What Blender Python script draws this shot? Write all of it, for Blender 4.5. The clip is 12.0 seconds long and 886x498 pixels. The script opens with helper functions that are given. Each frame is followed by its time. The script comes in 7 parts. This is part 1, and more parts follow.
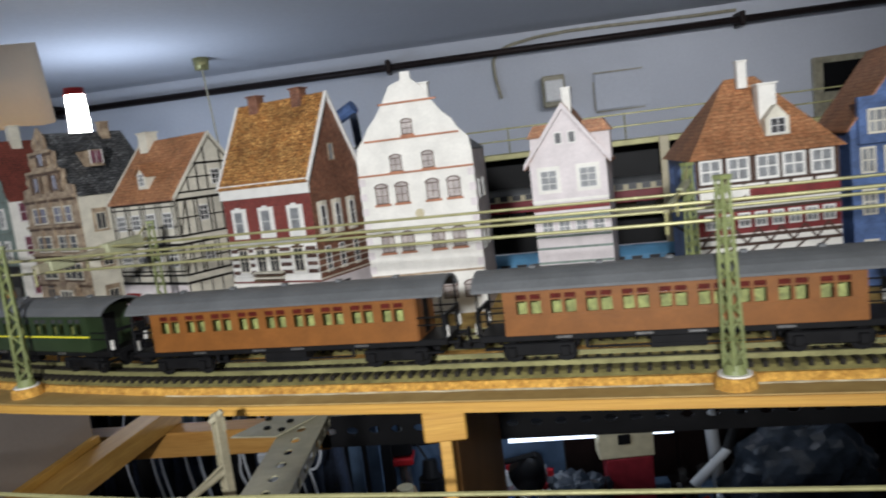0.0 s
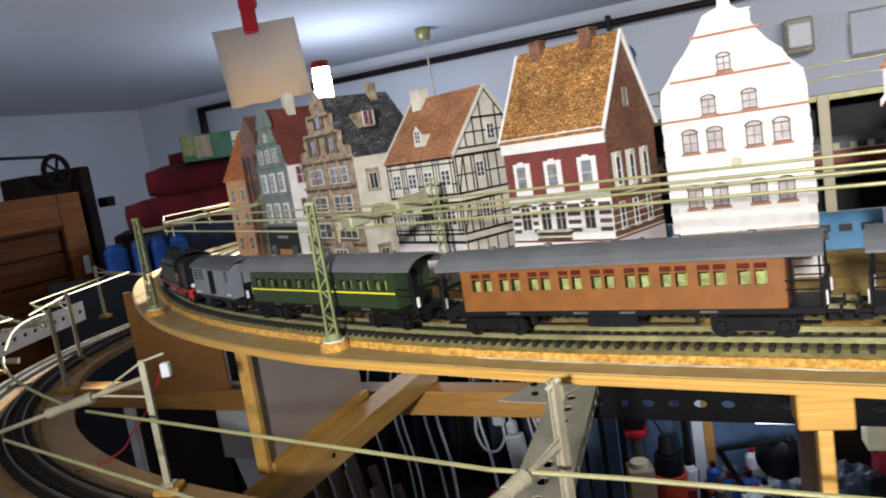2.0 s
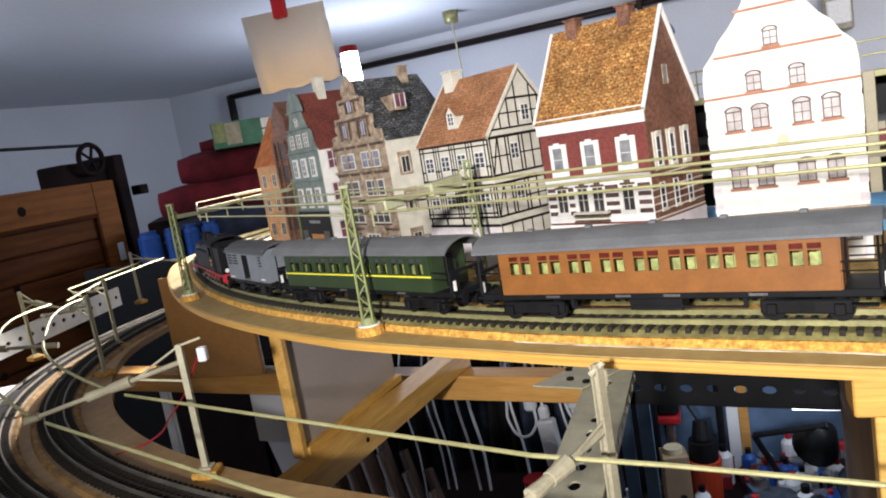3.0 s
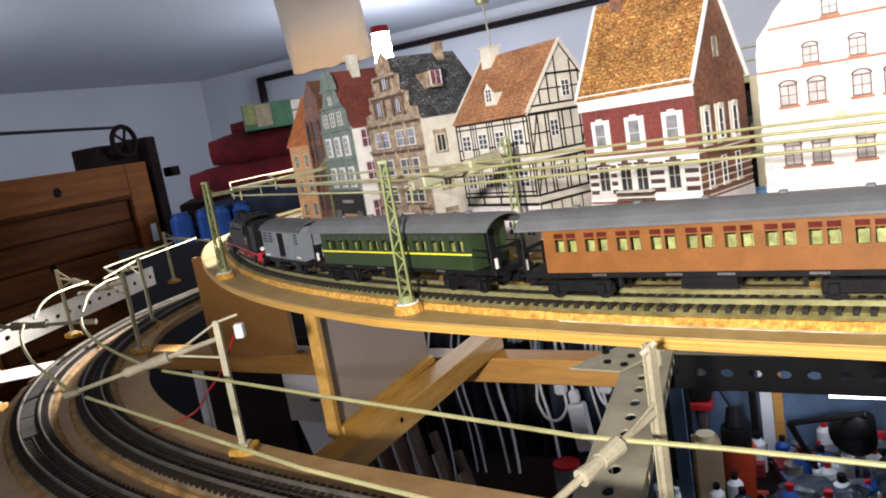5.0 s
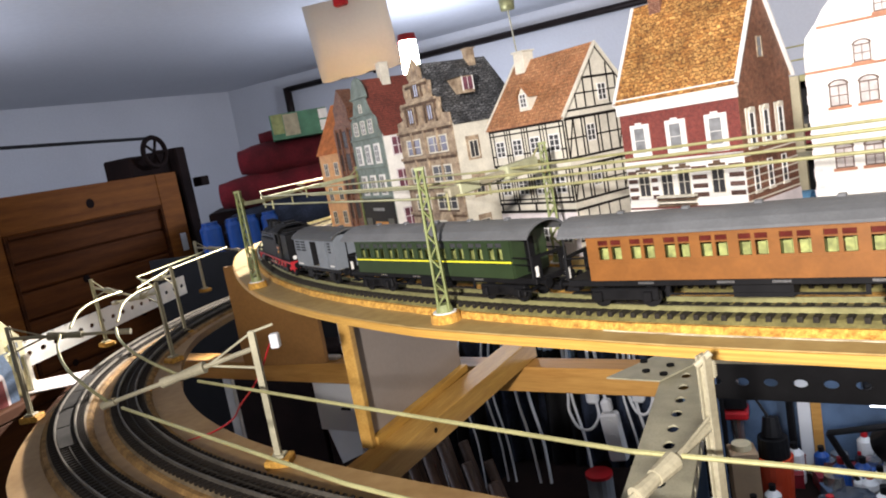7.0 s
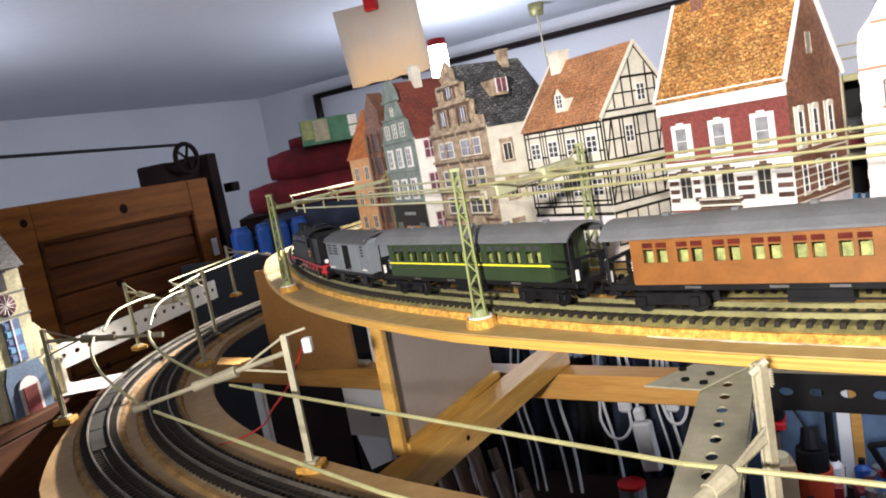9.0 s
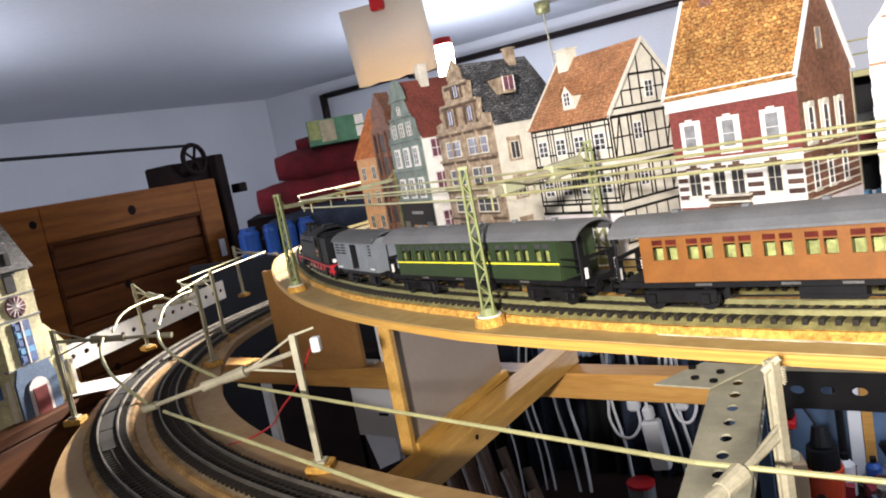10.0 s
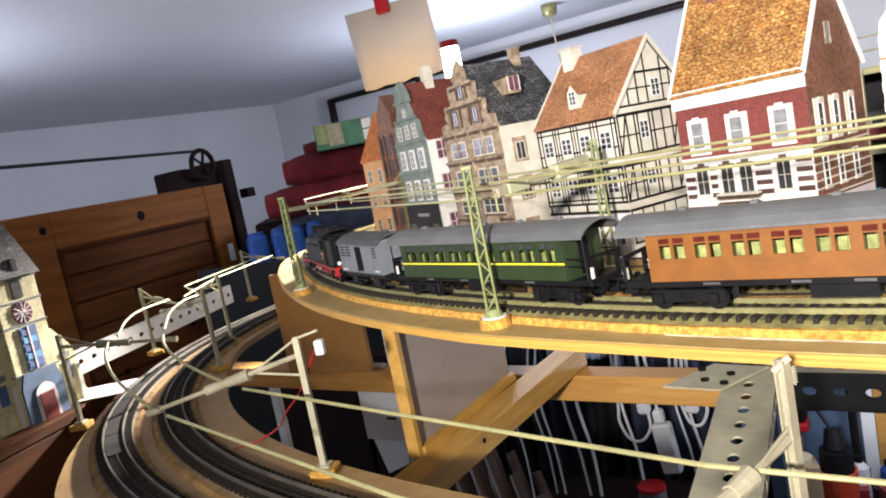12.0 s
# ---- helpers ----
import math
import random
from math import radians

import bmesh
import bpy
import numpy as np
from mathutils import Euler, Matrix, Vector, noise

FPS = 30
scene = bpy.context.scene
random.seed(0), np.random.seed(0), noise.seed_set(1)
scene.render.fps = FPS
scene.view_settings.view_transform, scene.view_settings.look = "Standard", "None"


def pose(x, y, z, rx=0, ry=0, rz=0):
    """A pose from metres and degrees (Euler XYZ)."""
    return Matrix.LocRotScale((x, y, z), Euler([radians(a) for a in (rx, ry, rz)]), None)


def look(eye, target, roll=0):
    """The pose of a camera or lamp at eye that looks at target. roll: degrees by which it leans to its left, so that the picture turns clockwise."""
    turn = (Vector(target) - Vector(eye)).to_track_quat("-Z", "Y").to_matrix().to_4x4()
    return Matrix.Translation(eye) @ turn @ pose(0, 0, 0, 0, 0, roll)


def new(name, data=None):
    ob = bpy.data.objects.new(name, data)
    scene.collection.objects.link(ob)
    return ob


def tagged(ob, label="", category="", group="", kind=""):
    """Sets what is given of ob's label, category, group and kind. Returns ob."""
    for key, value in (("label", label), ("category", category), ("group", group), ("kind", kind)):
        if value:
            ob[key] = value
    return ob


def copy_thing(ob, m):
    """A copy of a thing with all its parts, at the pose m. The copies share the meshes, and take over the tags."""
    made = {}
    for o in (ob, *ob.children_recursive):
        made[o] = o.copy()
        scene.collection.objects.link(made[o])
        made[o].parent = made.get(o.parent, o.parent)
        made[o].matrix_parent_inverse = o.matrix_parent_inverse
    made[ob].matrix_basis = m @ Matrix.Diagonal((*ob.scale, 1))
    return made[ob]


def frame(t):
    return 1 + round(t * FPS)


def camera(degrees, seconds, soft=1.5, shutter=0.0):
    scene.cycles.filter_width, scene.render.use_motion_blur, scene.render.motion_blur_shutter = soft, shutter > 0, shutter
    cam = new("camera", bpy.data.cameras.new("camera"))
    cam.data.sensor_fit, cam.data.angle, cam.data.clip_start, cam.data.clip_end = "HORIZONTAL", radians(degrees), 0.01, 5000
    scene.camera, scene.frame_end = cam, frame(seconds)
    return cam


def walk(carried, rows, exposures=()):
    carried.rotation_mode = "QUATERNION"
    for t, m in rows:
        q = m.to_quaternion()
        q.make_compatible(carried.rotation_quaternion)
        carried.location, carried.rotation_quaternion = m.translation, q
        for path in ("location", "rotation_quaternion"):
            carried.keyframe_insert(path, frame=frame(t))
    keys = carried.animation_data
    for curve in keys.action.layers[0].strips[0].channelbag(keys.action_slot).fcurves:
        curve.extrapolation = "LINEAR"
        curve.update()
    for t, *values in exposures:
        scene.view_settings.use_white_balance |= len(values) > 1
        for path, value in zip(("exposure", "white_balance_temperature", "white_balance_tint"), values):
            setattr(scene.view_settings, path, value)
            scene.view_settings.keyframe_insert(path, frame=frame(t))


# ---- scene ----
cam = camera(63.5, 12.0, soft=1.9, shutter=0.4)
# seconds, eye, yaw to the left, pitch up, roll
PATH = [
    (0.0, 0.0567, -0.0023, 1.4206, 2.40, -7.40, -6.92),
    (0.5, 0.0337, 0.0080, 1.4175, 8.19, -7.31, -7.40),
    (1.0, 0.0136, 0.0152, 1.4185, 12.78, -7.57, -7.86),
    (1.5, -0.0028, 0.0238, 1.4187, 16.06, -7.69, -8.58),
    (2.0, -0.0157, 0.0294, 1.4171, 18.88, -7.80, -8.91),
    (2.5, -0.0217, 0.0323, 1.4163, 20.49, -8.28, -9.04),
    (3.0, -0.0229, 0.0341, 1.4153, 21.30, -8.58, -9.56),
    (5.0, -0.0346, 0.0389, 1.4110, 23.64, -9.47, -9.52),
    (5.5, -0.0377, 0.0402, 1.4109, 24.08, -9.16, -9.76),
    (6.0, -0.0407, 0.0420, 1.4105, 24.77, -8.96, -10.01),
    (6.5, -0.0414, 0.0427, 1.4112, 25.04, -8.77, -10.09),
    (7.0, -0.0451, 0.0438, 1.4113, 25.55, -8.55, -10.18),
    (9.0, -0.0545, 0.0503, 1.4088, 27.62, -7.67, -10.31),
    (9.5, -0.0540, 0.0513, 1.4086, 27.85, -7.69, -10.64),
    (10.0, -0.0557, 0.0511, 1.4082, 28.19, -7.60, -10.69),
    (10.5, -0.0581, 0.0527, 1.4083, 28.54, -7.51, -10.84),
    (11.0, -0.0569, 0.0549, 1.4078, 28.80, -7.33, -11.15),
    (11.5, -0.0572, 0.0556, 1.4072, 28.89, -7.25, -11.20),
    (12.0, -0.0557, 0.0566, 1.4052, 28.84, -7.16, -11.16),
]


def aimed(x, y, z, yaw, pitch, roll):
    a, p = radians(yaw), radians(pitch)
    return look((x, y, z), (x - math.sin(a) * math.cos(p), y + math.cos(a) * math.cos(p), z + math.sin(p)), roll)


EXPOSURES = [(0.0, -0.86, 5800, 11), (1.0, -0.84, 5850, 12), (1.5, -0.60, 5900, 13), (2.5, -0.12, 6000, 15), (5.5, 0.13, 6250, 17), (9.5, 0.38, 6300, 17), (12.0, 0.43, 6300, 17)]
walk(cam, [(t, aimed(*row)) for t, *row in PATH], EXPOSURES)

# ---------------------------------------------------------------- world, lamps
world = bpy.data.worlds.new("room_air")
scene.world = world
world.use_nodes = True
world.node_tree.nodes["Background"].inputs[0].default_value = (0.72, 0.8, 1.0, 1)
world.node_tree.nodes["Background"].inputs[1].default_value = 0.003


def area(name, eye, target, sx, sy, watts, colour):
    lamp = bpy.data.lights.new(name, "AREA")
    lamp.shape, lamp.size, lamp.size_y, lamp.energy, lamp.color = "RECTANGLE", sx, sy, watts, colour
    ob = new(name, lamp)
    ob.matrix_world = look(eye, target)
    return ob


def spot(name, eye, target, watts, cone, colour, radius=0.02, blend=0.6):
    lamp = bpy.data.lights.new(name, "SPOT")
    lamp.energy, lamp.spot_size, lamp.spot_blend, lamp.color, lamp.shadow_soft_size = watts, radians(cone), blend, colour, radius
    ob = new(name, lamp)
    ob.matrix_world = look(eye, target)
    return ob


def bulb(name, at, watts, radius, colour):
    lamp = bpy.data.lights.new(name, "POINT")
    lamp.energy, lamp.shadow_soft_size, lamp.color = watts, radius, colour
    ob = new(name, lamp)
    ob.location = at
    return ob


spot("work_lamp_beam", (-0.06, -0.55, 1.60), (-0.04, 0.62, 1.47), 90.0, 66, (1.0, 0.95, 0.86), 0.03, 0.9)
# Added fill from the right for the houses; no fitting hangs here.
area("right_fill_light", (0.52, -0.52, 1.66), (0.06, 0.55, 1.28), 0.7, 0.12, 2.6, (1.0, 0.945, 0.83))
# Unseen light added to lift the right part of the back wall.
area("back_wall_fill_light", (1.0, 2.0, 1.93), (0.8, 3.2, 1.60), 1.0, 0.12, 19.0, (1.0, 0.96, 0.92))
# Added cool fill for the ceiling and far walls, without a known fitting.
bulb("ceiling_fill_light", (-1.25, 2.75, 1.52), 18.0, 0.12, (0.80, 0.88, 1.0))
spot("clip_lamp_beam", (-0.80, 1.585, 1.545), (-0.755, 1.00, 1.30), 310.0, 36, (1.0, 0.93, 0.80), 0.02, 0.7)
bulb("workbench_tube_light", (0.05, 1.45, 0.95), 3.2, 0.05, (0.82, 0.91, 1.0))
# Made-up fill out of view, brightens the left wall and ceiling.
bulb("left_fill_light", (-2.30, 0.92, 1.56), 20.0, 0.10, (0.82, 0.89, 1.0))


# ---------------------------------------------------------------- materials
def nodes_of(name):
    m = bpy.data.materials.new(name)
    m.use_nodes = True
    return m, m.node_tree.nodes, m.node_tree.links, m.node_tree.nodes["Principled BSDF"]


def mixed(n, l, fac, a, b, mode="MIX"):
    k = n.new("ShaderNodeMix")
    k.data_type, k.blend_type = "RGBA", mode
    for sock, v in ((k.inputs[0], fac), (k.inputs[6], a), (k.inputs[7], b)):
        if isinstance(v, tuple):
            sock.default_value = (*v, 1)
        elif isinstance(v, (int, float)):
            sock.default_value = v
        else:
            l.new(v, sock)
    return k.outputs[2]


def noise_tex(n, l, vec, scale, detail=3.0):
    k = n.new("ShaderNodeTexNoise")
    k.inputs["Scale"].default_value, k.inputs["Detail"].default_value = scale, detail
    l.new(vec, k.inputs["Vector"])
    return k.outputs["Fac"]


def ramp(n, l, fac, lo, hi):
    k = n.new("ShaderNodeMapRange")
    k.inputs[1].default_value, k.inputs[2].default_value = lo, hi
    l.new(fac, k.inputs[0])
    return k.outputs[0]


def coords(n, l, stretch=(1, 1, 1)):
    tc, mp = n.new("ShaderNodeTexCoord"), n.new("ShaderNodeMapping")
    mp.inputs["Scale"].default_value = stretch
    l.new(tc.outputs["Object"], mp.inputs["Vector"])
    return mp.outputs[0]


def bumped(n, l, bs, height, strength, dist=0.0006):
    k = n.new("ShaderNodeBump")
    k.inputs["Strength"].default_value, k.inputs["Distance"].default_value = strength, dist
    l.new(height, k.inputs["Height"])
    l.new(k.outputs[0], bs.inputs["Normal"])


def mat(name, col, rough=0.6, metal=0.0, var=0.18, big=25, fine=600, bump=0.25, stretch=(1, 1, 1), second=None):
    """A plain surface with broad stains and fine grain."""
    m, n, l, bs = nodes_of(name)
    v = coords(n, l, stretch)
    a, b = noise_tex(n, l, v, big, 4), noise_tex(n, l, v, fine, 2)
    dark = second or tuple(c * (1 - var * 1.6) for c in col)
    light = tuple(min(1, c * (1 + var * 0.6)) for c in col)
    c1 = mixed(n, l, ramp(n, l, a, 0.3, 0.7), dark, light)
    c2 = mixed(n, l, ramp(n, l, b, 0.35, 0.75), tuple(1 - var for _ in col), (1.0, 1.0, 1.0))
    l.new(mixed(n, l, 1.0, c1, c2, "MULTIPLY"), bs.inputs["Base Color"])
    bs.inputs["Roughness"].default_value, bs.inputs["Metallic"].default_value = rough, metal
    bs.inputs["Specular IOR Level"].default_value = 0.15 if max(col) < 0.035 else 0.4
    if bump:
        bumped(n, l, bs, b, bump)
    return m


def wood(name, col, dark, grain=(4, 60, 60), rough=0.55, gloss=0.4):
    m, n, l, bs = nodes_of(name)
    v = coords(n, l, grain)
    a = noise_tex(n, l, v, 1.2, 6)
    b = noise_tex(n, l, v, 8.0, 3)
    c = mixed(n, l, ramp(n, l, a, 0.3, 0.7), dark, col)
    c = mixed(n, l, ramp(n, l, b, 0.3, 0.7), c, mixed(n, l, 1.0, c, (0.8, 0.75, 0.7), "MULTIPLY"))
    l.new(c, bs.inputs["Base Color"])
    bs.inputs["Roughness"].default_value, bs.inputs["Specular IOR Level"].default_value = rough, gloss
    bumped(n, l, bs, b, 0.3)
    return m


def printed(name, col1, col2, mortar, w, h, joint=0.12, rough=0.6, warp=0.0, var=0.25):
    """Courses of bricks or tiles printed on card, running along the wall."""
    m, n, l, bs = nodes_of(name)
    tc, sep, com = n.new("ShaderNodeTexCoord"), n.new("ShaderNodeSeparateXYZ"), n.new("ShaderNodeCombineXYZ")
    l.new(tc.outputs["Object"], sep.inputs[0])
    add = n.new("ShaderNodeMath")
    l.new(sep.outputs[0], add.inputs[0]), l.new(sep.outputs[1], add.inputs[1])
    l.new(add.outputs[0], com.inputs[0])
    l.new(sep.outputs[2], com.inputs[1])
    k = n.new("ShaderNodeTexBrick")
    k.inputs["Scale"].default_value = 1.0
    k.inputs["Brick Width"].default_value, k.inputs["Row Height"].default_value = w, h
    k.inputs["Mortar Size"].default_value, k.inputs["Mortar Smooth"].default_value = h * joint, 0.3
    for key, c in (("Color1", col1), ("Color2", col2), ("Mortar", mortar)):
        k.inputs[key].default_value = (*c, 1)
    if warp:
        nz, sc, ad = n.new("ShaderNodeTexNoise"), n.new("ShaderNodeVectorMath"), n.new("ShaderNodeVectorMath")
        nz.inputs["Scale"].default_value, nz.inputs["Detail"].default_value = 260.0, 3.0
        l.new(tc.outputs["Object"], nz.inputs["Vector"])
        sc.operation, sc.inputs[3].default_value = "SCALE", warp
        l.new(nz.outputs["Color"], sc.inputs[0])
        l.new(com.outputs[0], ad.inputs[0]), l.new(sc.outputs[0], ad.inputs[1])
        l.new(ad.outputs[0], k.inputs["Vector"])
    else:
        l.new(com.outputs[0], k.inputs["Vector"])
    a, b = noise_tex(n, l, tc.outputs["Object"], 45, 4), noise_tex(n, l, tc.outputs["Object"], 420, 3)
    c = mixed(n, l, 1.0, k.outputs[0], mixed(n, l, ramp(n, l, a, 0.3, 0.7), tuple(1 - var for _ in col1), (1, 1, 1)), "MULTIPLY")
    c = mixed(n, l, 1.0, c, mixed(n, l, ramp(n, l, b, 0.35, 0.65), tuple(1 - var for _ in col1), (1.15, 1.15, 1.15)), "MULTIPLY")
    l.new(c, bs.inputs["Base Color"])
    bs.inputs["Roughness"].default_value = rough
    bumped(n, l, bs, k.outputs["Fac"], 0.2, 0.0003)
    return m


def glass_mat(name, col, rough=0.08):
    m, n, l, bs = nodes_of(name)
    v = coords(n, l)
    a = noise_tex(n, l, v, 120, 3)
    l.new(mixed(n, l, ramp(n, l, a, 0.35, 0.7), tuple(c * 0.55 for c in col), col), bs.inputs["Base Color"])
    bs.inputs["Roughness"].default_value = rough
    return m


M_WALL = mat("white_wall_paint", (0.62, 0.64, 0.68), 0.85, var=0.06, big=1.5, fine=90, bump=0.1)
M_CEIL = mat("white_ceiling_paint", (0.66, 0.68, 0.72), 0.9, var=0.05, big=0.9, fine=60, bump=0.1)
M_FLOOR = mat("grey_concrete", (0.07, 0.065, 0.06), 0.8, var=0.2, big=3, fine=80)
M_PLY = wood("pale_plywood", (0.47, 0.34, 0.135), (0.38, 0.26, 0.09), (14, 14, 60))
M_PLYLOW = wood("brown_plywood", (0.40, 0.265, 0.115), (0.30, 0.185, 0.072), (14, 14, 60))
M_CORKLOW = mat("brown_cork", (0.42, 0.25, 0.085), 0.9, var=0.3, big=70, fine=420, bump=0.8, second=(0.2, 0.11, 0.035))
M_RAILLOW = mat("dull_rail_metal", (0.21, 0.19, 0.155), 0.45, 0.5, var=0.25, big=60)
M_BEDLOW = mat("dark_brown_roadbed", (0.25, 0.185, 0.105), 0.85, var=0.3, big=90)
M_BOARD = mat("pinkish_grey_board", (0.36, 0.305, 0.26), 0.8, var=0.06, big=9, fine=200, bump=0.05)
M_STRIP = mat("cream_paper_strip", (0.62, 0.55, 0.38), 0.8, var=0.2, big=90)
M_PLYEDGE = wood("golden_plywood_edge", (0.66, 0.40, 0.085), (0.48, 0.26, 0.05), (10, 10, 700))
M_CORK = mat("orange_cork", (0.70, 0.40, 0.075), 0.9, var=0.38, big=300, fine=900, bump=1.0, second=(0.40, 0.19, 0.03))
M_CORKTOP = mat("yellow_cork_sheet", (0.50, 0.34, 0.09), 0.9, var=0.3, big=70, fine=420, bump=0.8, second=(0.33, 0.2, 0.05))
M_PINE = wood("varnished_pine", (0.64, 0.39, 0.10), (0.48, 0.265, 0.055), (6, 60, 60))
M_PINEX = wood("orange_pine_beam", (0.58, 0.325, 0.085), (0.43, 0.215, 0.048), (5, 70, 70))
M_DOORWOOD = wood("stained_cupboard_pine", (0.24, 0.086, 0.012), (0.14, 0.045, 0.006), (40, 3, 40), 0.7, 0.2)
M_DOORPLANK = wood("reddish_cupboard_planks", (0.125, 0.042, 0.009), (0.065, 0.02, 0.005), (40, 3, 40), 0.75, 0.15)
M_DOORDARK = wood("dark_stained_pine", (0.085, 0.027, 0.005), (0.035, 0.011, 0.003), (40, 3, 40), 0.8, 0.12)
M_HARDBOARD = mat("brown_hardboard", (0.29, 0.14, 0.038), 0.8, var=0.15, big=12, fine=300)
M_RAIL = mat("worn_rail_metal", (0.38, 0.36, 0.16), 0.42, 0.5, var=0.2, big=60)
M_SLEEPER = mat("dark_sleeper_plastic", (0.034, 0.030, 0.024), 0.75, var=0.3, big=90)
M_SLEEPLOW = mat("dusty_brown_sleeper_plastic", (0.032, 0.026, 0.021), 0.75, var=0.3, big=90)
M_ROADBED = mat("brown_roadbed", (0.24, 0.21, 0.07), 0.85, var=0.3, big=90)
M_COVER = mat("dark_grey_cover_plate", (0.028, 0.026, 0.023), 0.9, var=0.25, big=70)
M_MAST = mat("olive_green_mast_paint", (0.27, 0.31, 0.12), 0.5, var=0.2, big=60)
M_WIRE = mat("pale_olive_wire", (0.42, 0.40, 0.19), 0.45, 0.25, var=0.15, big=60)
M_ARMGREEN = mat("pale_green_insulator_plastic", (0.46, 0.47, 0.29), 0.45, var=0.15, big=60)
M_CREAM = mat("cream_enamel", (0.48, 0.45, 0.31), 0.45, var=0.15, big=50)
M_GREYCREAM = mat("greyish_cream_steel", (0.40, 0.365, 0.25), 0.5, var=0.2, big=40)
M_ANGLEW = mat("white_angle_steel", (0.74, 0.74, 0.70), 0.45, var=0.1, big=30)
M_ANGLEB = mat("black_steel_and_shade", (0.010, 0.010, 0.011), 0.45, var=0.2, big=30)
M_HOLE = mat("dark_hole", (0.006, 0.006, 0.006), 0.9, var=0.1)
M_CARDW = mat("white_printed_card", (0.82, 0.80, 0.74), 0.65, var=0.08, big=70, fine=500, bump=0.1)
M_CARDCREAM = mat("cream_printed_card", (0.74, 0.70, 0.58), 0.65, var=0.12, big=60, fine=500, bump=0.1)
M_CARDPINK = mat("pale_pink_card", (0.74, 0.68, 0.68), 0.65, var=0.1, big=60, fine=500, bump=0.1)
M_CARDSTONE = mat("brown_stone_print", (0.52, 0.41, 0.28), 0.7, var=0.35, big=120, fine=700, second=(0.22, 0.15, 0.1))
M_CARDGREEN = mat("grey_green_print", (0.25, 0.31, 0.275), 0.7, var=0.25, big=90, fine=500)
M_CARDBLUE = mat("blue_print_and_shade_card", (0.10, 0.17, 0.38), 0.6, var=0.3, big=80, fine=500)
M_CARDYELLOW = mat("yellow_printed_card", (0.70, 0.66, 0.40), 0.65, var=0.25, big=70, fine=300, second=(0.46, 0.42, 0.24))
M_BRICKRED = printed("red_brick_print", (0.24, 0.045, 0.035), (0.19, 0.035, 0.03), (0.22, 0.08, 0.06), 0.003, 0.0011)
M_BRICKBROWN = printed("brown_brick_print", (0.26, 0.10, 0.055), (0.18, 0.07, 0.04), (0.33, 0.2, 0.13), 0.003, 0.0012, var=0.4)
M_TILEOR = printed("golden_roof_tiles", (0.82, 0.46, 0.14), (0.50, 0.22, 0.052), (0.27, 0.105, 0.028), 0.0042, 0.0024, 0.16, warp=0.006, var=0.5)
M_TILERED = printed("orange_roof_tiles", (0.58, 0.30, 0.14), (0.46, 0.20, 0.085), (0.34, 0.14, 0.06), 0.0026, 0.0024, 0.12, warp=0.002, var=0.4)
M_TILEDARK = printed("dark_red_roof_tiles", (0.29, 0.07, 0.045), (0.22, 0.05, 0.035), (0.12, 0.03, 0.02), 0.0026, 0.0026, 0.14, var=0.35)
M_SLATE = printed("grey_slate_print", (0.30, 0.305, 0.31), (0.11, 0.115, 0.12), (0.03, 0.03, 0.035), 0.006, 0.0026, 0.2, warp=0.006, var=0.7)
M_PEACH = mat("peach_plaster_print", (0.66, 0.38, 0.19), 0.7, var=0.15, big=100, fine=500)
M_ORANGEWALL = mat("orange_brick_print", (0.62, 0.20, 0.05), 0.7, var=0.25, big=100, fine=500)
M_TIMBER = mat("black_timber_print", (0.018, 0.015, 0.013), 0.6, var=0.2, big=80)
M_TIMBERBR = mat("brown_timber_print", (0.07, 0.035, 0.022), 0.6, var=0.2, big=80)
M_WINWHITE = mat("white_window_print", (0.80, 0.79, 0.75), 0.6, var=0.06, big=90)
M_PANE = glass_mat("dark_printed_pane", (0.05, 0.05, 0.055), 0.35)
M_PANEGREY = glass_mat("grey_printed_pane", (0.30, 0.31, 0.32), 0.35)
M_PANEPALE = glass_mat("pale_mauve_printed_pane", (0.52, 0.46, 0.43), 0.4)
M_FRAMEBR = mat("brown_window_print", (0.13, 0.08, 0.06), 0.6, var=0.2, big=90)
M_STONEDARK = mat("dark_stone_print_and_shadow", (0.17, 0.105, 0.065), 0.7, var=0.4, big=150, fine=700)
M_BRICKDARK = printed("dark_brick_print", (0.115, 0.048, 0.036), (0.075, 0.033, 0.028), (0.2, 0.13, 0.1), 0.003, 0.0012, var=0.4)
M_PANERED = glass_mat("dark_red_tinted_pane", (0.11, 0.020, 0.014), 0.2)
M_PANEPURPLE = glass_mat("dusky_purple_printed_pane", (0.085, 0.065, 0.10), 0.3)
M_PANEMAG = glass_mat("purple_printed_pane", (0.20, 0.07, 0.10), 0.35)
M_REDDOOR = mat("red_door_print", (0.22, 0.025, 0.025), 0.6, var=0.2, big=90)
M_BAND = mat("terracotta_band_print", (0.50, 0.22, 0.12), 0.65, var=0.2, big=90)
M_INK = mat("black_ink_and_shade", (0.012, 0.012, 0.013), 0.6, var=0.1)
M_BLACK = mat("black_loco_plastic", (0.008, 0.008, 0.009), 0.55, var=0.2, big=90, bump=0.1)
M_REDL = mat("red_loco_paint", (0.50, 0.022, 0.03), 0.4, var=0.12, big=90)
M_STEEL = mat("bright_steel", (0.55, 0.54, 0.52), 0.25, 0.9, var=0.1, big=90)
M_GREYWAGON = mat("blue_grey_wagon_plastic", (0.165, 0.185, 0.205), 0.5, var=0.08, big=70, bump=0.1)
M_ROOFDARK = mat("dark_grey_roof", (0.075, 0.077, 0.078), 0.55, var=0.12, big=60)
M_ROOFGREY = mat("grey_coach_roof", (0.13, 0.135, 0.14), 0.5, var=0.12, big=60)
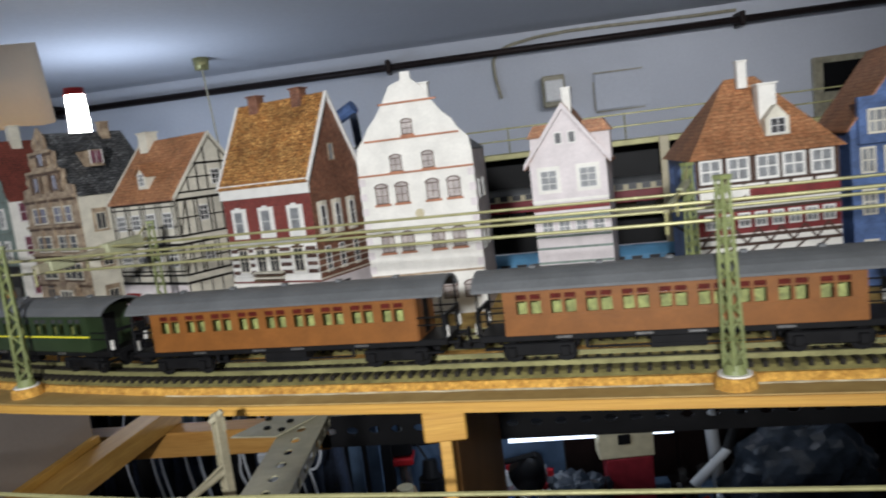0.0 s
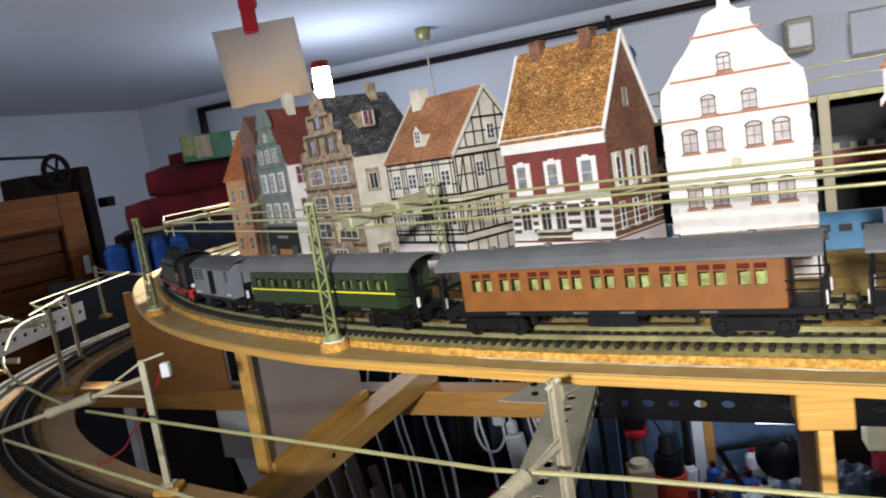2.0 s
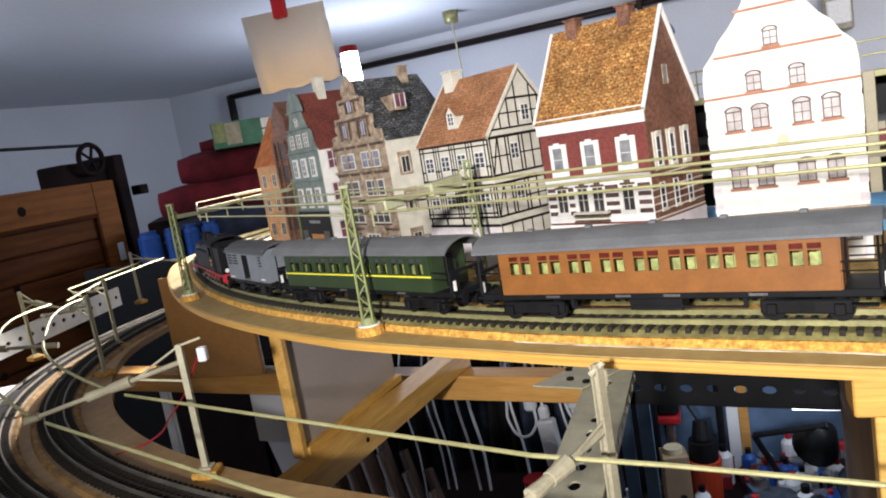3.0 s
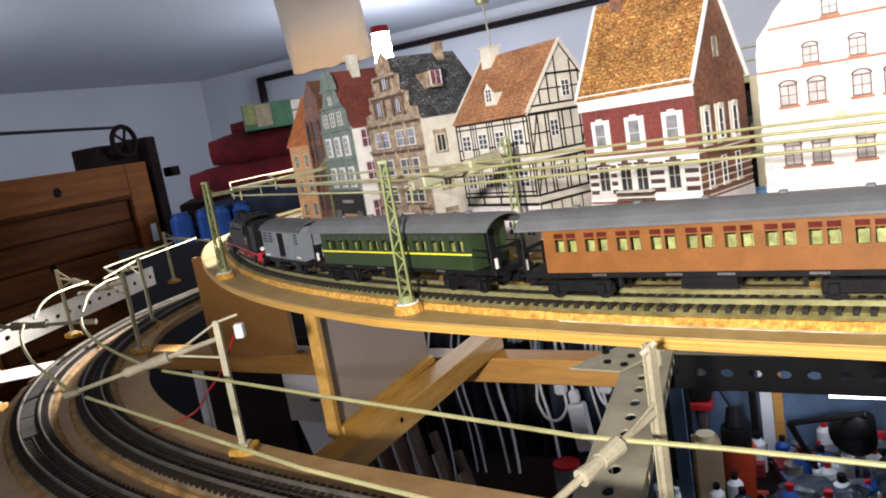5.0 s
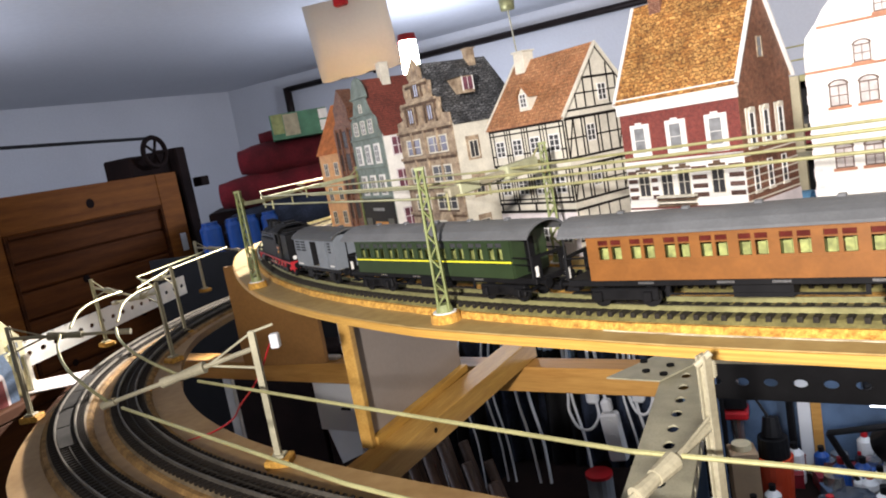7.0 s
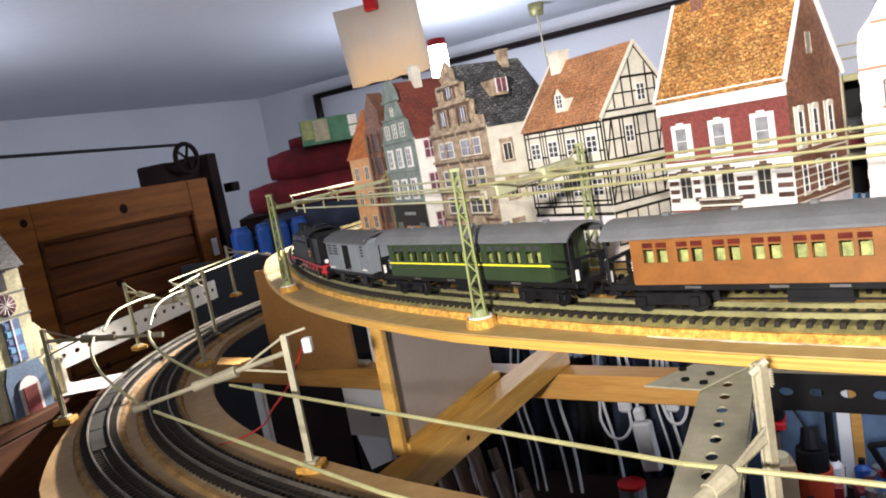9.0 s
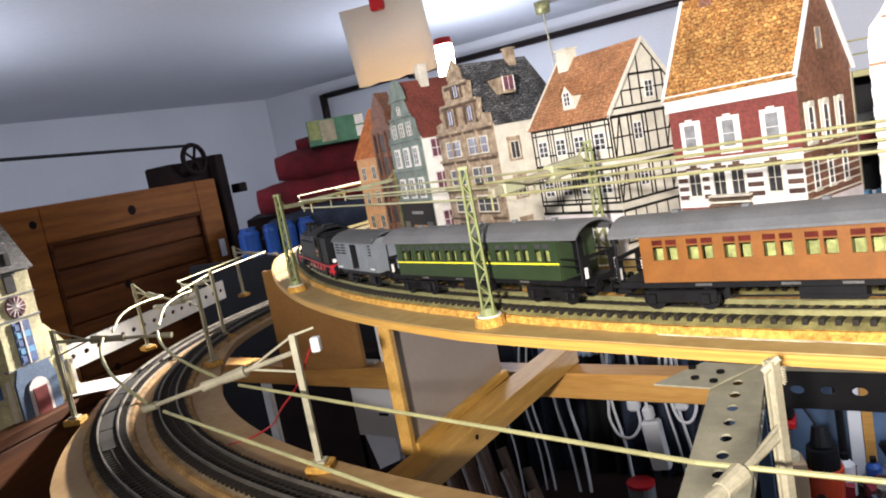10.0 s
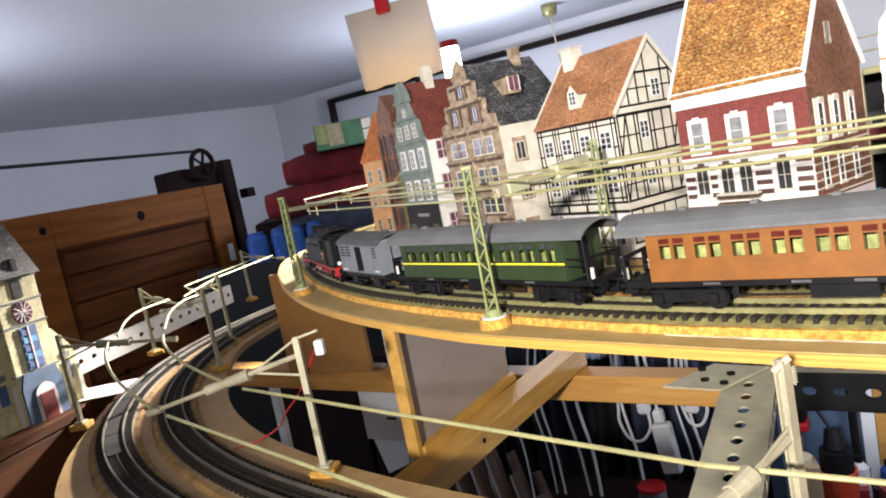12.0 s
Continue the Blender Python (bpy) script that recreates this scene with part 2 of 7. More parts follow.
M_GREENCOACH = mat("dark_green_coach_paint", (0.026, 0.044, 0.018), 0.4, var=0.1, big=80, bump=0.1)
M_BROWNCOACH = mat("orange_brown_coach_paint", (0.225, 0.087, 0.018), 0.45, var=0.12, big=80, bump=0.1)
M_YELLOW = mat("yellow_line_paint", (0.75, 0.70, 0.03), 0.5, var=0.05)
M_SEAT = mat("yellow_green_seats", (0.34, 0.37, 0.12), 0.6, var=0.3, big=200)
M_ORANGE = mat("orange_interior", (0.55, 0.24, 0.04), 0.6, var=0.15)
M_PAPER = mat("greyish_paper", (0.60, 0.54, 0.47), 0.8, var=0.04, big=9, fine=200, bump=0.05)
M_PEGRED = mat("red_plastic", (0.42, 0.015, 0.02), 0.35, var=0.1)
M_PIPE = mat("black_pipe", (0.03, 0.022, 0.02), 0.4, 0.3, var=0.2, big=8)
M_CLOTHRED = mat("dark_red_cloth", (0.16, 0.008, 0.015), 0.95, var=0.35, big=12, fine=200, bump=0.6)
M_GREENBOX = mat("green_printed_carton", (0.07, 0.22, 0.13), 0.6, var=0.25, big=20)
M_BLUEJAR = mat("blue_plastic_jar", (0.02, 0.10, 0.42), 0.35, var=0.2, big=15)
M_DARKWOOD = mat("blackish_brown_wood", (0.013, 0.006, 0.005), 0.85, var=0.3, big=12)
M_DARKCLOTH = mat("dark_blue_cloth", (0.03, 0.042, 0.075), 0.95, var=0.4, big=10, fine=150, bump=0.6)
M_WHITEPL = mat("white_plastic", (0.70, 0.72, 0.74), 0.45, var=0.05, big=15)
M_BLUEGREY = mat("pale_blue_panel", (0.13, 0.215, 0.36), 0.6, var=0.35, big=8)
M_BLUETRAIN = mat("light_blue_train_paint", (0.16, 0.40, 0.66), 0.45, var=0.15, big=40)
M_REDTRAIN = mat("crimson_train_paint", (0.26, 0.02, 0.03), 0.45, var=0.15, big=40)
M_CREAMTRAIN = mat("cream_train_paint", (0.62, 0.55, 0.36), 0.45, var=0.1, big=40)
M_BROWNCARD = mat("brown_cardboard", (0.40, 0.28, 0.17), 0.85, var=0.15, big=12)
M_BAG = mat("clear_plastic_bag", (0.05, 0.065, 0.09), 0.25, var=0.35, big=22, bump=0.9)
M_PALEBAG = mat("pale_blue_plastic", (0.34, 0.46, 0.62), 0.35, var=0.3, big=30, bump=0.6)
M_DRILLRED = mat("orange_red_plastic", (0.55, 0.06, 0.02), 0.4, var=0.1, big=15)
M_BUNDLE = mat("brown_bundled_tubes", (0.09, 0.05, 0.035), 0.5, var=0.3, big=12)


def emitter(name, colour, strength):
    m, n, l, bs = nodes_of(name)
    bs.inputs["Emission Color"].default_value, bs.inputs["Emission Strength"].default_value = (*colour, 1), strength
    return m


M_TUBE = emitter("lit_tube", (0.85, 0.92, 1.0), 6.0)
M_BULB = emitter("lit_lamp_glass", (1.0, 0.9, 0.76), 110.0)


# ---------------------------------------------------------------- mesh helpers
def thing(name, label, category, m=None, group="", kind=""):
    ob = new(name)
    if m is not None:
        ob.matrix_world = m
    return tagged(ob, label, category, group, kind)


def mesh_of(name, bm, material, smooth=False):
    me = bpy.data.meshes.new(name)
    bmesh.ops.recalc_face_normals(bm, faces=bm.faces[:])
    bm.to_mesh(me)
    bm.free()
    me.materials.append(material)
    if smooth:
        for p in me.polygons:
            p.use_smooth = True
    return me


def part(name, bm, material, parent, label="", smooth=False):
    ob = new(name, mesh_of(name, bm, material, smooth))
    ob.parent = parent
    return tagged(ob, label)


def whole(name, bm, material, label, category, m=None, kind="", group="", smooth=False):
    ob = new(name, mesh_of(name, bm, material, smooth))
    if m is not None:
        ob.matrix_world = m
    return tagged(ob, label, category, group, kind)


def add_box(bm, x0, x1, y0, y1, z0, z1, bevel=0.0, m=None):
    got = bmesh.ops.create_cube(bm, size=1.0)
    vs = got["verts"]
    for v in vs:
        v.co = Vector((x0 + (v.co.x + 0.5) * (x1 - x0), y0 + (v.co.y + 0.5) * (y1 - y0), z0 + (v.co.z + 0.5) * (z1 - z0)))
    if bevel:
        es = list({e for v in vs for e in v.link_edges})
        got = bmesh.ops.bevel(bm, geom=es, offset=bevel, segments=1, affect="EDGES")
        vs = list({v for f in got["faces"] for v in f.verts} | {v for v in vs if v.is_valid})
    if m is not None:
        for v in vs:
            v.co = m @ v.co
    return bm


def boxes(*specs, bevel=0.0):
    bm = bmesh.new()
    for s in specs:
        add_box(bm, *s, bevel=bevel)
    return bm


def add_tube(bm, a, b, r0, r1=None, n=10):
    a, b = Vector(a), Vector(b)
    r1 = r0 if r1 is None else r1
    got = bmesh.ops.create_cone(bm, cap_ends=True, segments=n, radius1=r0, radius2=r1, depth=(b - a).length)
    t = Matrix.Translation((a + b) / 2) @ (b - a).to_track_quat("Z", "Y").to_matrix().to_4x4()
    for v in got["verts"]:
        v.co = t @ v.co
    return bm


def tubes(*specs, n=10):
    bm = bmesh.new()
    for s in specs:
        add_tube(bm, *s, n=n)
    return bm


def add_prism(bm, outline, axis, lo, hi):
    """An outline of (u, z) points, drawn out along x or y from lo to hi."""
    def at(u, z, d):
        return (u, d, z) if axis == "y" else (d, u, z)
    ring0 = [bm.verts.new(at(u, z, lo)) for u, z in outline]
    ring1 = [bm.verts.new(at(u, z, hi)) for u, z in outline]
    bm.faces.new(ring0)
    bm.faces.new(ring1[::-1])
    for i in range(len(outline)):
        j = (i + 1) % len(outline)
        bm.faces.new((ring0[i], ring0[j], ring1[j], ring1[i]))
    return bm


def prism(outline, axis, lo, hi):
    return add_prism(bmesh.new(), outline, axis, lo, hi)


def cable(name, points, r, material, label, category, parent=None, kind="", res=6):
    """A bent round cord through a few points, as a mesh."""
    cu = bpy.data.curves.new(name, "CURVE")
    cu.dimensions, cu.bevel_depth, cu.bevel_resolution, cu.resolution_u = "3D", r, 2, res
    sp = cu.splines.new("BEZIER")
    sp.bezier_points.add(len(points) - 1)
    for bp, p in zip(sp.bezier_points, points):
        bp.co, bp.handle_left_type, bp.handle_right_type = p, "AUTO", "AUTO"
    tmp = bpy.data.objects.new(name, cu)
    me = bpy.data.meshes.new_from_object(tmp)
    bpy.data.objects.remove(tmp)
    bpy.data.curves.remove(cu)
    me.name = name
    me.materials.clear()
    me.materials.append(material)
    ob = new(name, me)
    if parent is not None:
        ob.parent = parent
        return tagged(ob, label)
    return tagged(ob, label, category, "", kind)


class Route:
    """A line on the plan, run through from right to left: start, heading, then pieces of (length, degrees of turn)."""

    def __init__(self, x, y, heading, pieces, step=0.005):
        self.step, self.pts, th = step, [], radians(heading)
        for length, turn in pieces:
            n = max(1, round(length / step))
            for _ in range(n):
                self.pts.append((x, y, th))
                th += radians(turn) / n
                x -= math.cos(th) * step
                y += math.sin(th) * step
        self.length = len(self.pts) * step

    def at(self, s, off=0.0):
        i = min(max(s / self.step, 0), len(self.pts) - 1.001)
        k, f = int(i), i - int(i)
        (x0, y0, a), (x1, y1, b) = self.pts[k], self.pts[k + 1]
        x, y, th = x0 + (x1 - x0) * f, y0 + (y1 - y0) * f, a + (b - a) * f
        return x + math.sin(th) * off, y + math.cos(th) * off, th

    def place(self, s, off=0.0, z=0.0):
        """x axis along the line back to the right, y axis away from the viewer."""
        x, y, th = self.at(s, off)
        return pose(x, y, z, 0, 0, -math.degrees(th))

    def sweep(self, bm, outline, s0, s1, ds=0.02):
        rings = []
        n = max(2, int((s1 - s0) / ds))
        for i in range(n + 1):
            s = s0 + (s1 - s0) * i / n
            rings.append([bm.verts.new((*self.at(s, o(s) if callable(o) else o)[:2], z)) for o, z in outline])
        for a, b in zip(rings, rings[1:]):
            for i in range(len(outline)):
                j = (i + 1) % len(outline)
                bm.faces.new((a[i], b[i], b[j], a[j]))
        bm.faces.new(rings[0])
        bm.faces.new(rings[-1][::-1])
        return bm


UP = Route(0.69, 0.2202, 13.1, [(0.76, 0.86), (0.14, 8.23), (0.14, 5.46), (0.14, 8.18), (0.14, 8.14), (0.16, 5.2), (0.12, 4.0), (0.75, 125)])
LOW = Route(0.50, 0.1855, 11.22, [(0.80, 1.0), (0.12, 5.84), (0.12, 9.56), (0.12, 10.8), (0.14, 13.17), (0.16, 15.59), (0.2, 19.17), (0.3, 20)])
LOW1 = Route(0.50, 0.1314, 11.48, [(0.80, 0.82), (0.12, 4.4), (0.12, 8.08), (0.12, 10.36), (0.14, 13.46), (0.16, 15.92), (0.2, 19.69), (0.3, 22)])
Z_UP, Z_LOW = 1.300, 1.213
GAP = 0.0565

# ---------------------------------------------------------------- the room
def slab_between(name, a, b, z0, z1, t, material, label, category):
    """A wall from a to b on the plan, its thickness on the outer side."""
    a, b = Vector(a), Vector(b)
    d = b - a
    m = pose(a.x, a.y, 0, 0, 0, math.degrees(math.atan2(d.y, d.x)))
    return whole(name, boxes((0, d.length, 0, t, z0, z1)), material, label, category, m, "structure")


CEIL = 1.96
slab_between("wall_north", (-3.2, 3.86), (3.2, 3.36), 0, CEIL, 0.2, M_WALL, "white painted back wall of the hobby cellar", "wall")
slab_between("wall_west", (-4.35, 0.4), (-3.2, 3.86), 0, CEIL, 0.2, M_WALL, "white painted side wall of the hobby cellar", "wall")
slab_between("wall_south", (3.2, -2.2), (-4.35, -2.2), 0, CEIL, 0.2, M_WALL, "plain white wall of the cellar", "wall")
slab_between("wall_southwest", (-4.35, -2.2), (-4.35, 0.4), 0, CEIL, 0.2, M_WALL, "plain white wall of the cellar", "wall")
slab_between("wall_east", (3.2, 3.36), (3.2, -2.2), 0, CEIL, 0.2, M_WALL, "plain white wall of the cellar", "wall")
whole("floor", boxes((-4.6, 3.4, -2.4, 4.1, -0.1, 0.0)), M_FLOOR, "grey concrete cellar floor", "floor", None, "structure")
whole("ceiling", boxes((-4.6, 3.4, -2.4, 4.1, CEIL, CEIL + 0.1)), M_CEIL, "low white plastered cellar ceiling", "ceiling", None, "structure")


def wall_y(x):
    return 3.86 + (x + 3.2) * (-0.5 / 6.4)


# heating pipe along the back wall
pipe = thing("wall_pipe", "black iron pipe clipped along the white wall", "pipe")
pz = 1.872
part("pipe_run", tubes(((-2.66, wall_y(-2.66) - 0.07, pz), (3.1, wall_y(3.1) - 0.07, pz), 0.017), n=14), M_PIPE, pipe, smooth=True)
part("pipe_elbow", tubes(((-2.66, wall_y(-2.66) - 0.07, pz + 0.01), (-2.66, wall_y(-2.66) - 0.07, 1.62), 0.024), n=14), M_PIPE, pipe, smooth=True)
for px in (-2.0, -0.25, 1.40, 2.6):
    part("pipe_clip", boxes((px - 0.012, px + 0.012, wall_y(px) - 0.1, wall_y(px) + 0.0, pz - 0.03, pz + 0.035), bevel=0.004), M_PIPE, pipe)
# ceiling hook with a cord
hook_thing = thing("ceiling_hook", "small grey ceiling rose with hanging cord", "ceiling hook", pose(-1.02, 3.15, CEIL))
part("rose", tubes(((0, 0, 0), (0, 0, -0.05), 0.035, 0.03)), M_RAIL, hook_thing, smooth=True)
part("cord", tubes(((0, 0, -0.04), (-0.01, 0.1, -0.42), 0.004)), M_GREYCREAM, hook_thing)
# cables and fittings on the back wall
cable("wall_cable", [(0.28, wall_y(0.28) - 0.015, 1.66), (0.26, wall_y(0.2) - 0.015, 1.80), (0.27, wall_y(0.2) - 0.015, 1.86), (0.36, wall_y(0.3) - 0.015, 1.91), (1.4, wall_y(1.4) - 0.015, 1.925)], 0.008, M_GREYCREAM, "grey cable fixed along the white wall", "cable")
junction = thing("wall_lamp", "small square white wall lamp with glass front", "wall lamp", pose(0.53, wall_y(0.53) - 0.06, 1.66))
part("housing", boxes((-0.055, 0.055, -0.01, 0.05, -0.075, 0.075), bevel=0.008), M_GREYCREAM, junction)
part("lens", boxes((-0.045, 0.045, -0.025, -0.01, -0.05, 0.05), bevel=0.006), M_WINWHITE, junction)
hatch = thing("wall_hatch", "flat white access panel with thin grey edges", "access panel", pose(0.86, wall_y(0.86) - 0.004, 1.63))
part("cover", boxes((-0.13, 0.13, -0.006, 0.002, -0.085, 0.085), bevel=0.002), M_WALL, hatch)
part("seam", boxes((-0.135, 0.1, -0.004, 0.002, 0.088, 0.094), (-0.139, -0.135, -0.004, 0.002, -0.085, 0.05), (-0.135, 0.13, -0.004, 0.002, -0.096, -0.090)), M_GREYCREAM, hatch)
vent = thing("wall_opening", "dark square opening with grey rim in the wall", "wall opening", pose(1.86, wall_y(1.86) - 0.01, 1.50))
part("rim", boxes((-0.14, 0.16, -0.02, 0.01, -0.16, 0.16), bevel=0.004), M_GREYCREAM, vent)
part("shaft", boxes((-0.10, 0.13, -0.028, -0.018, 0.0, 0.13)), M_HOLE, vent)

# ---------------------------------------------------------------- upper deck
def front(extra):
    """The deck's front edge, which swings a little wider of the track in the bend."""
    return lambda s: -0.0355 - 0.0085 * min(1.0, max(0.0, (s - 0.85) / 0.11)) - 0.003 * min(1.0, max(0.0, (s - 1.3) / 0.2)) - extra


bm = bmesh.new()
UP.sweep(bm, [(front(0.0), Z_UP), (front(0.0), Z_UP - 0.0054), (0.24, Z_UP - 0.007), (0.24, Z_UP)], 0.0, 2.1)
deck = whole("upper_deck", bm, M_PLY, "pale plywood baseboard carrying two curved tracks and houses", "baseboard", None, "structure")
bm = bmesh.new()
UP.sweep(bm, [(front(0.0015), Z_UP - 0.0005), (front(0.0015), Z_UP - 0.0056), (front(-0.002), Z_UP - 0.0056), (front(0.0005), Z_UP - 0.0005)], 0.0, 2.1)
part("deck_edge", bm, M_PLYEDGE, deck, "golden sawn plywood edge")
bm = bmesh.new()
UP.sweep(bm, [(-0.0205, Z_UP), (-0.0190, Z_UP + 0.004), (GAP + 0.036, Z_UP + 0.004), (GAP + 0.038, Z_UP)], 0.0, 2.1, 0.012)
rng = random.Random(4)
for v in bm.verts:
    v.co.x += rng.uniform(-0.0006, 0.0006)
    v.co.y += rng.uniform(-0.0008, 0.0008)
cork = whole("cork_bed", bm, M_CORK, "orange cork underlay strip with rough cut edges", "track underlay", None, "structure")
bm = bmesh.new()
UP.sweep(bm, [(GAP + 0.042, Z_UP), (GAP + 0.042, Z_UP + 0.0015), (0.235, Z_UP + 0.0015), (0.235, Z_UP)], 0.0, 2.1)
whole("cork_sheet", bm, M_CORKTOP, "yellowish cork sheet under the model houses", "ground sheet", None, "structure")
bm = bmesh.new()
UP.sweep(bm, [(-0.0226, Z_UP + 0.0003), (-0.0225, Z_UP + 0.0007), (-0.0219, Z_UP + 0.0009), (-0.0211, Z_UP + 0.0003)], 0.42, 0.84, 0.008)
rng = random.Random(9)
for v in bm.verts:
    v.co.y += rng.uniform(-0.0005, 0.0005)
whole("paper_strip", bm, M_STRIP, "torn white paper strip lying along the cork edge", "paper strip")
hk = thing("bent_nail", "small bent dark nail in the plywood", "nail", pose(-0.084, 0.402, Z_UP))
part("shank", tubes(((0, 0, -0.001), (0.002, -0.003, 0.004), 0.0006), ((0.002, -0.003, 0.004), (0.007, -0.001, 0.0045), 0.0006), n=6), M_INK, hk)


def track(name, label, route, off, z, s0, s1, pitch, bed=M_ROADBED, steel=M_RAIL):
    t = thing(name, label, "railway track", group="model railway tracks")
    bm = bmesh.new()
    route.sweep(bm, [(off - 0.0165, z), (off - 0.0125, z + 0.0022), (off + 0.0125, z + 0.0022), (off + 0.0165, z)], s0, s1, 0.012)
    part("roadbed", bm, bed, t)
    for side in (-1, 1):
        o = off + side * 0.00825
        bm = bmesh.new()
        route.sweep(bm, [(o - 0.0007, z + 0.004), (o - 0.0007, z + 0.0066), (o + 0.0007, z + 0.0066), (o + 0.0007, z + 0.004)], s0, s1, 0.01)
        part("rail", bm, steel, t)
    bm = bmesh.new()
    route.sweep(bm, [(off - 0.0006, z + 0.004), (off - 0.0006, z + 0.0048), (off + 0.0006, z + 0.0048), (off + 0.0006, z + 0.004)], s0, s1, 0.015)
    part("stud_rail", bm, M_SLEEPER, t, "low dark centre contact rail")
    return t


def sleepers(t, route, off, z, s0, s1, pitch, material):
    me = mesh_of("sleeper", boxes((-0.00120, 0.00120, -0.0150, 0.0150, 0.0015, 0.0042)), material)
    s = s0
    while s < s1:
        ob = new("sleeper", me)
        ob.parent = t
        ob.matrix_local = route.place(s, off, z)
        s += pitch


TZ = Z_UP + 0.004
TRACKS = [
    (track("model_track", "dark-sleepered model track on cork with steel rails", UP, 0.0, TZ, 0.05, 2.55, 0.0065), UP, 0.0, TZ, 0.30, 2.2),
    (track("model_track", "dark-sleepered model track on cork with steel rails", UP, GAP, TZ, 0.05, 2.55, 0.0065), UP, GAP, TZ, 0.30, 2.2),
    (track("model_track", "dusty curved model track on the lower deck", LOW, 0.0, Z_LOW + 0.003, 0.0, 1.9, 0.0065, M_BEDLOW, M_RAILLOW), LOW, 0.0, Z_LOW + 0.003, 0.75, 1.85),
    (track("model_track", "dusty curved model track on the lower deck", LOW1, 0.0, Z_LOW + 0.003, 0.0, 1.9, 0.0065, M_BEDLOW, M_RAILLOW), LOW1, 0.0, Z_LOW + 0.003, 0.85, 1.85),
]
RAIL_UP = TZ + 0.0066

# ---------------------------------------------------------------- lower deck
def inner_rim(s):
    return 0.051 - 0.019 * min(1.0, max(0.0, (s - 1.26) / 0.2))


def outer_rim(s):
    return -0.049 + 0.025 * min(1.0, max(0.0, (s - 1.10) / 0.22))


bm = bmesh.new()
LOW.sweep(bm, [(-0.04, Z_LOW), (-0.04, Z_LOW - 0.008), (inner_rim, Z_LOW - 0.008), (inner_rim, Z_LOW)], 0.0, 1.85)
low_deck = whole("lower_deck", bm, M_PLYLOW, "curved plywood strip carrying the lower double track", "baseboard", None, "structure")
bm = bmesh.new()
LOW1.sweep(bm, [(outer_rim, Z_LOW - 0.0006), (outer_rim, Z_LOW - 0.0086), (0.03, Z_LOW - 0.0086), (0.03, Z_LOW - 0.0006)], 0.0, 1.85)
part("outer_strip", bm, M_PLYLOW, low_deck)
for route, off in ((LOW, 0.0), (LOW1, 0.0)):
    bm = bmesh.new()
    route.sweep(bm, [(off - 0.022, Z_LOW), (off - 0.020, Z_LOW + 0.003), (off + 0.020, Z_LOW + 0.003), (off + 0.022, Z_LOW)], 0.0, 1.85, 0.012)
    whole("cork_bed", bm, M_CORKLOW, "cork strip under the lower track", "track underlay", None, "structure")


for k in range(4):
    bm = bmesh.new()
    LOW1.sweep(bm, [(-0.0070, Z_LOW + 0.0074), (-0.0070, Z_LOW + 0.0082), (0.0070, Z_LOW + 0.0082), (0.0070, Z_LOW + 0.0074)], 1.125 + k * 0.0625, 1.185 + k * 0.0625, 0.012)
    part("cover_plate", bm, M_COVER, TRACKS[3][0], "flat dark grey plate between the rails")

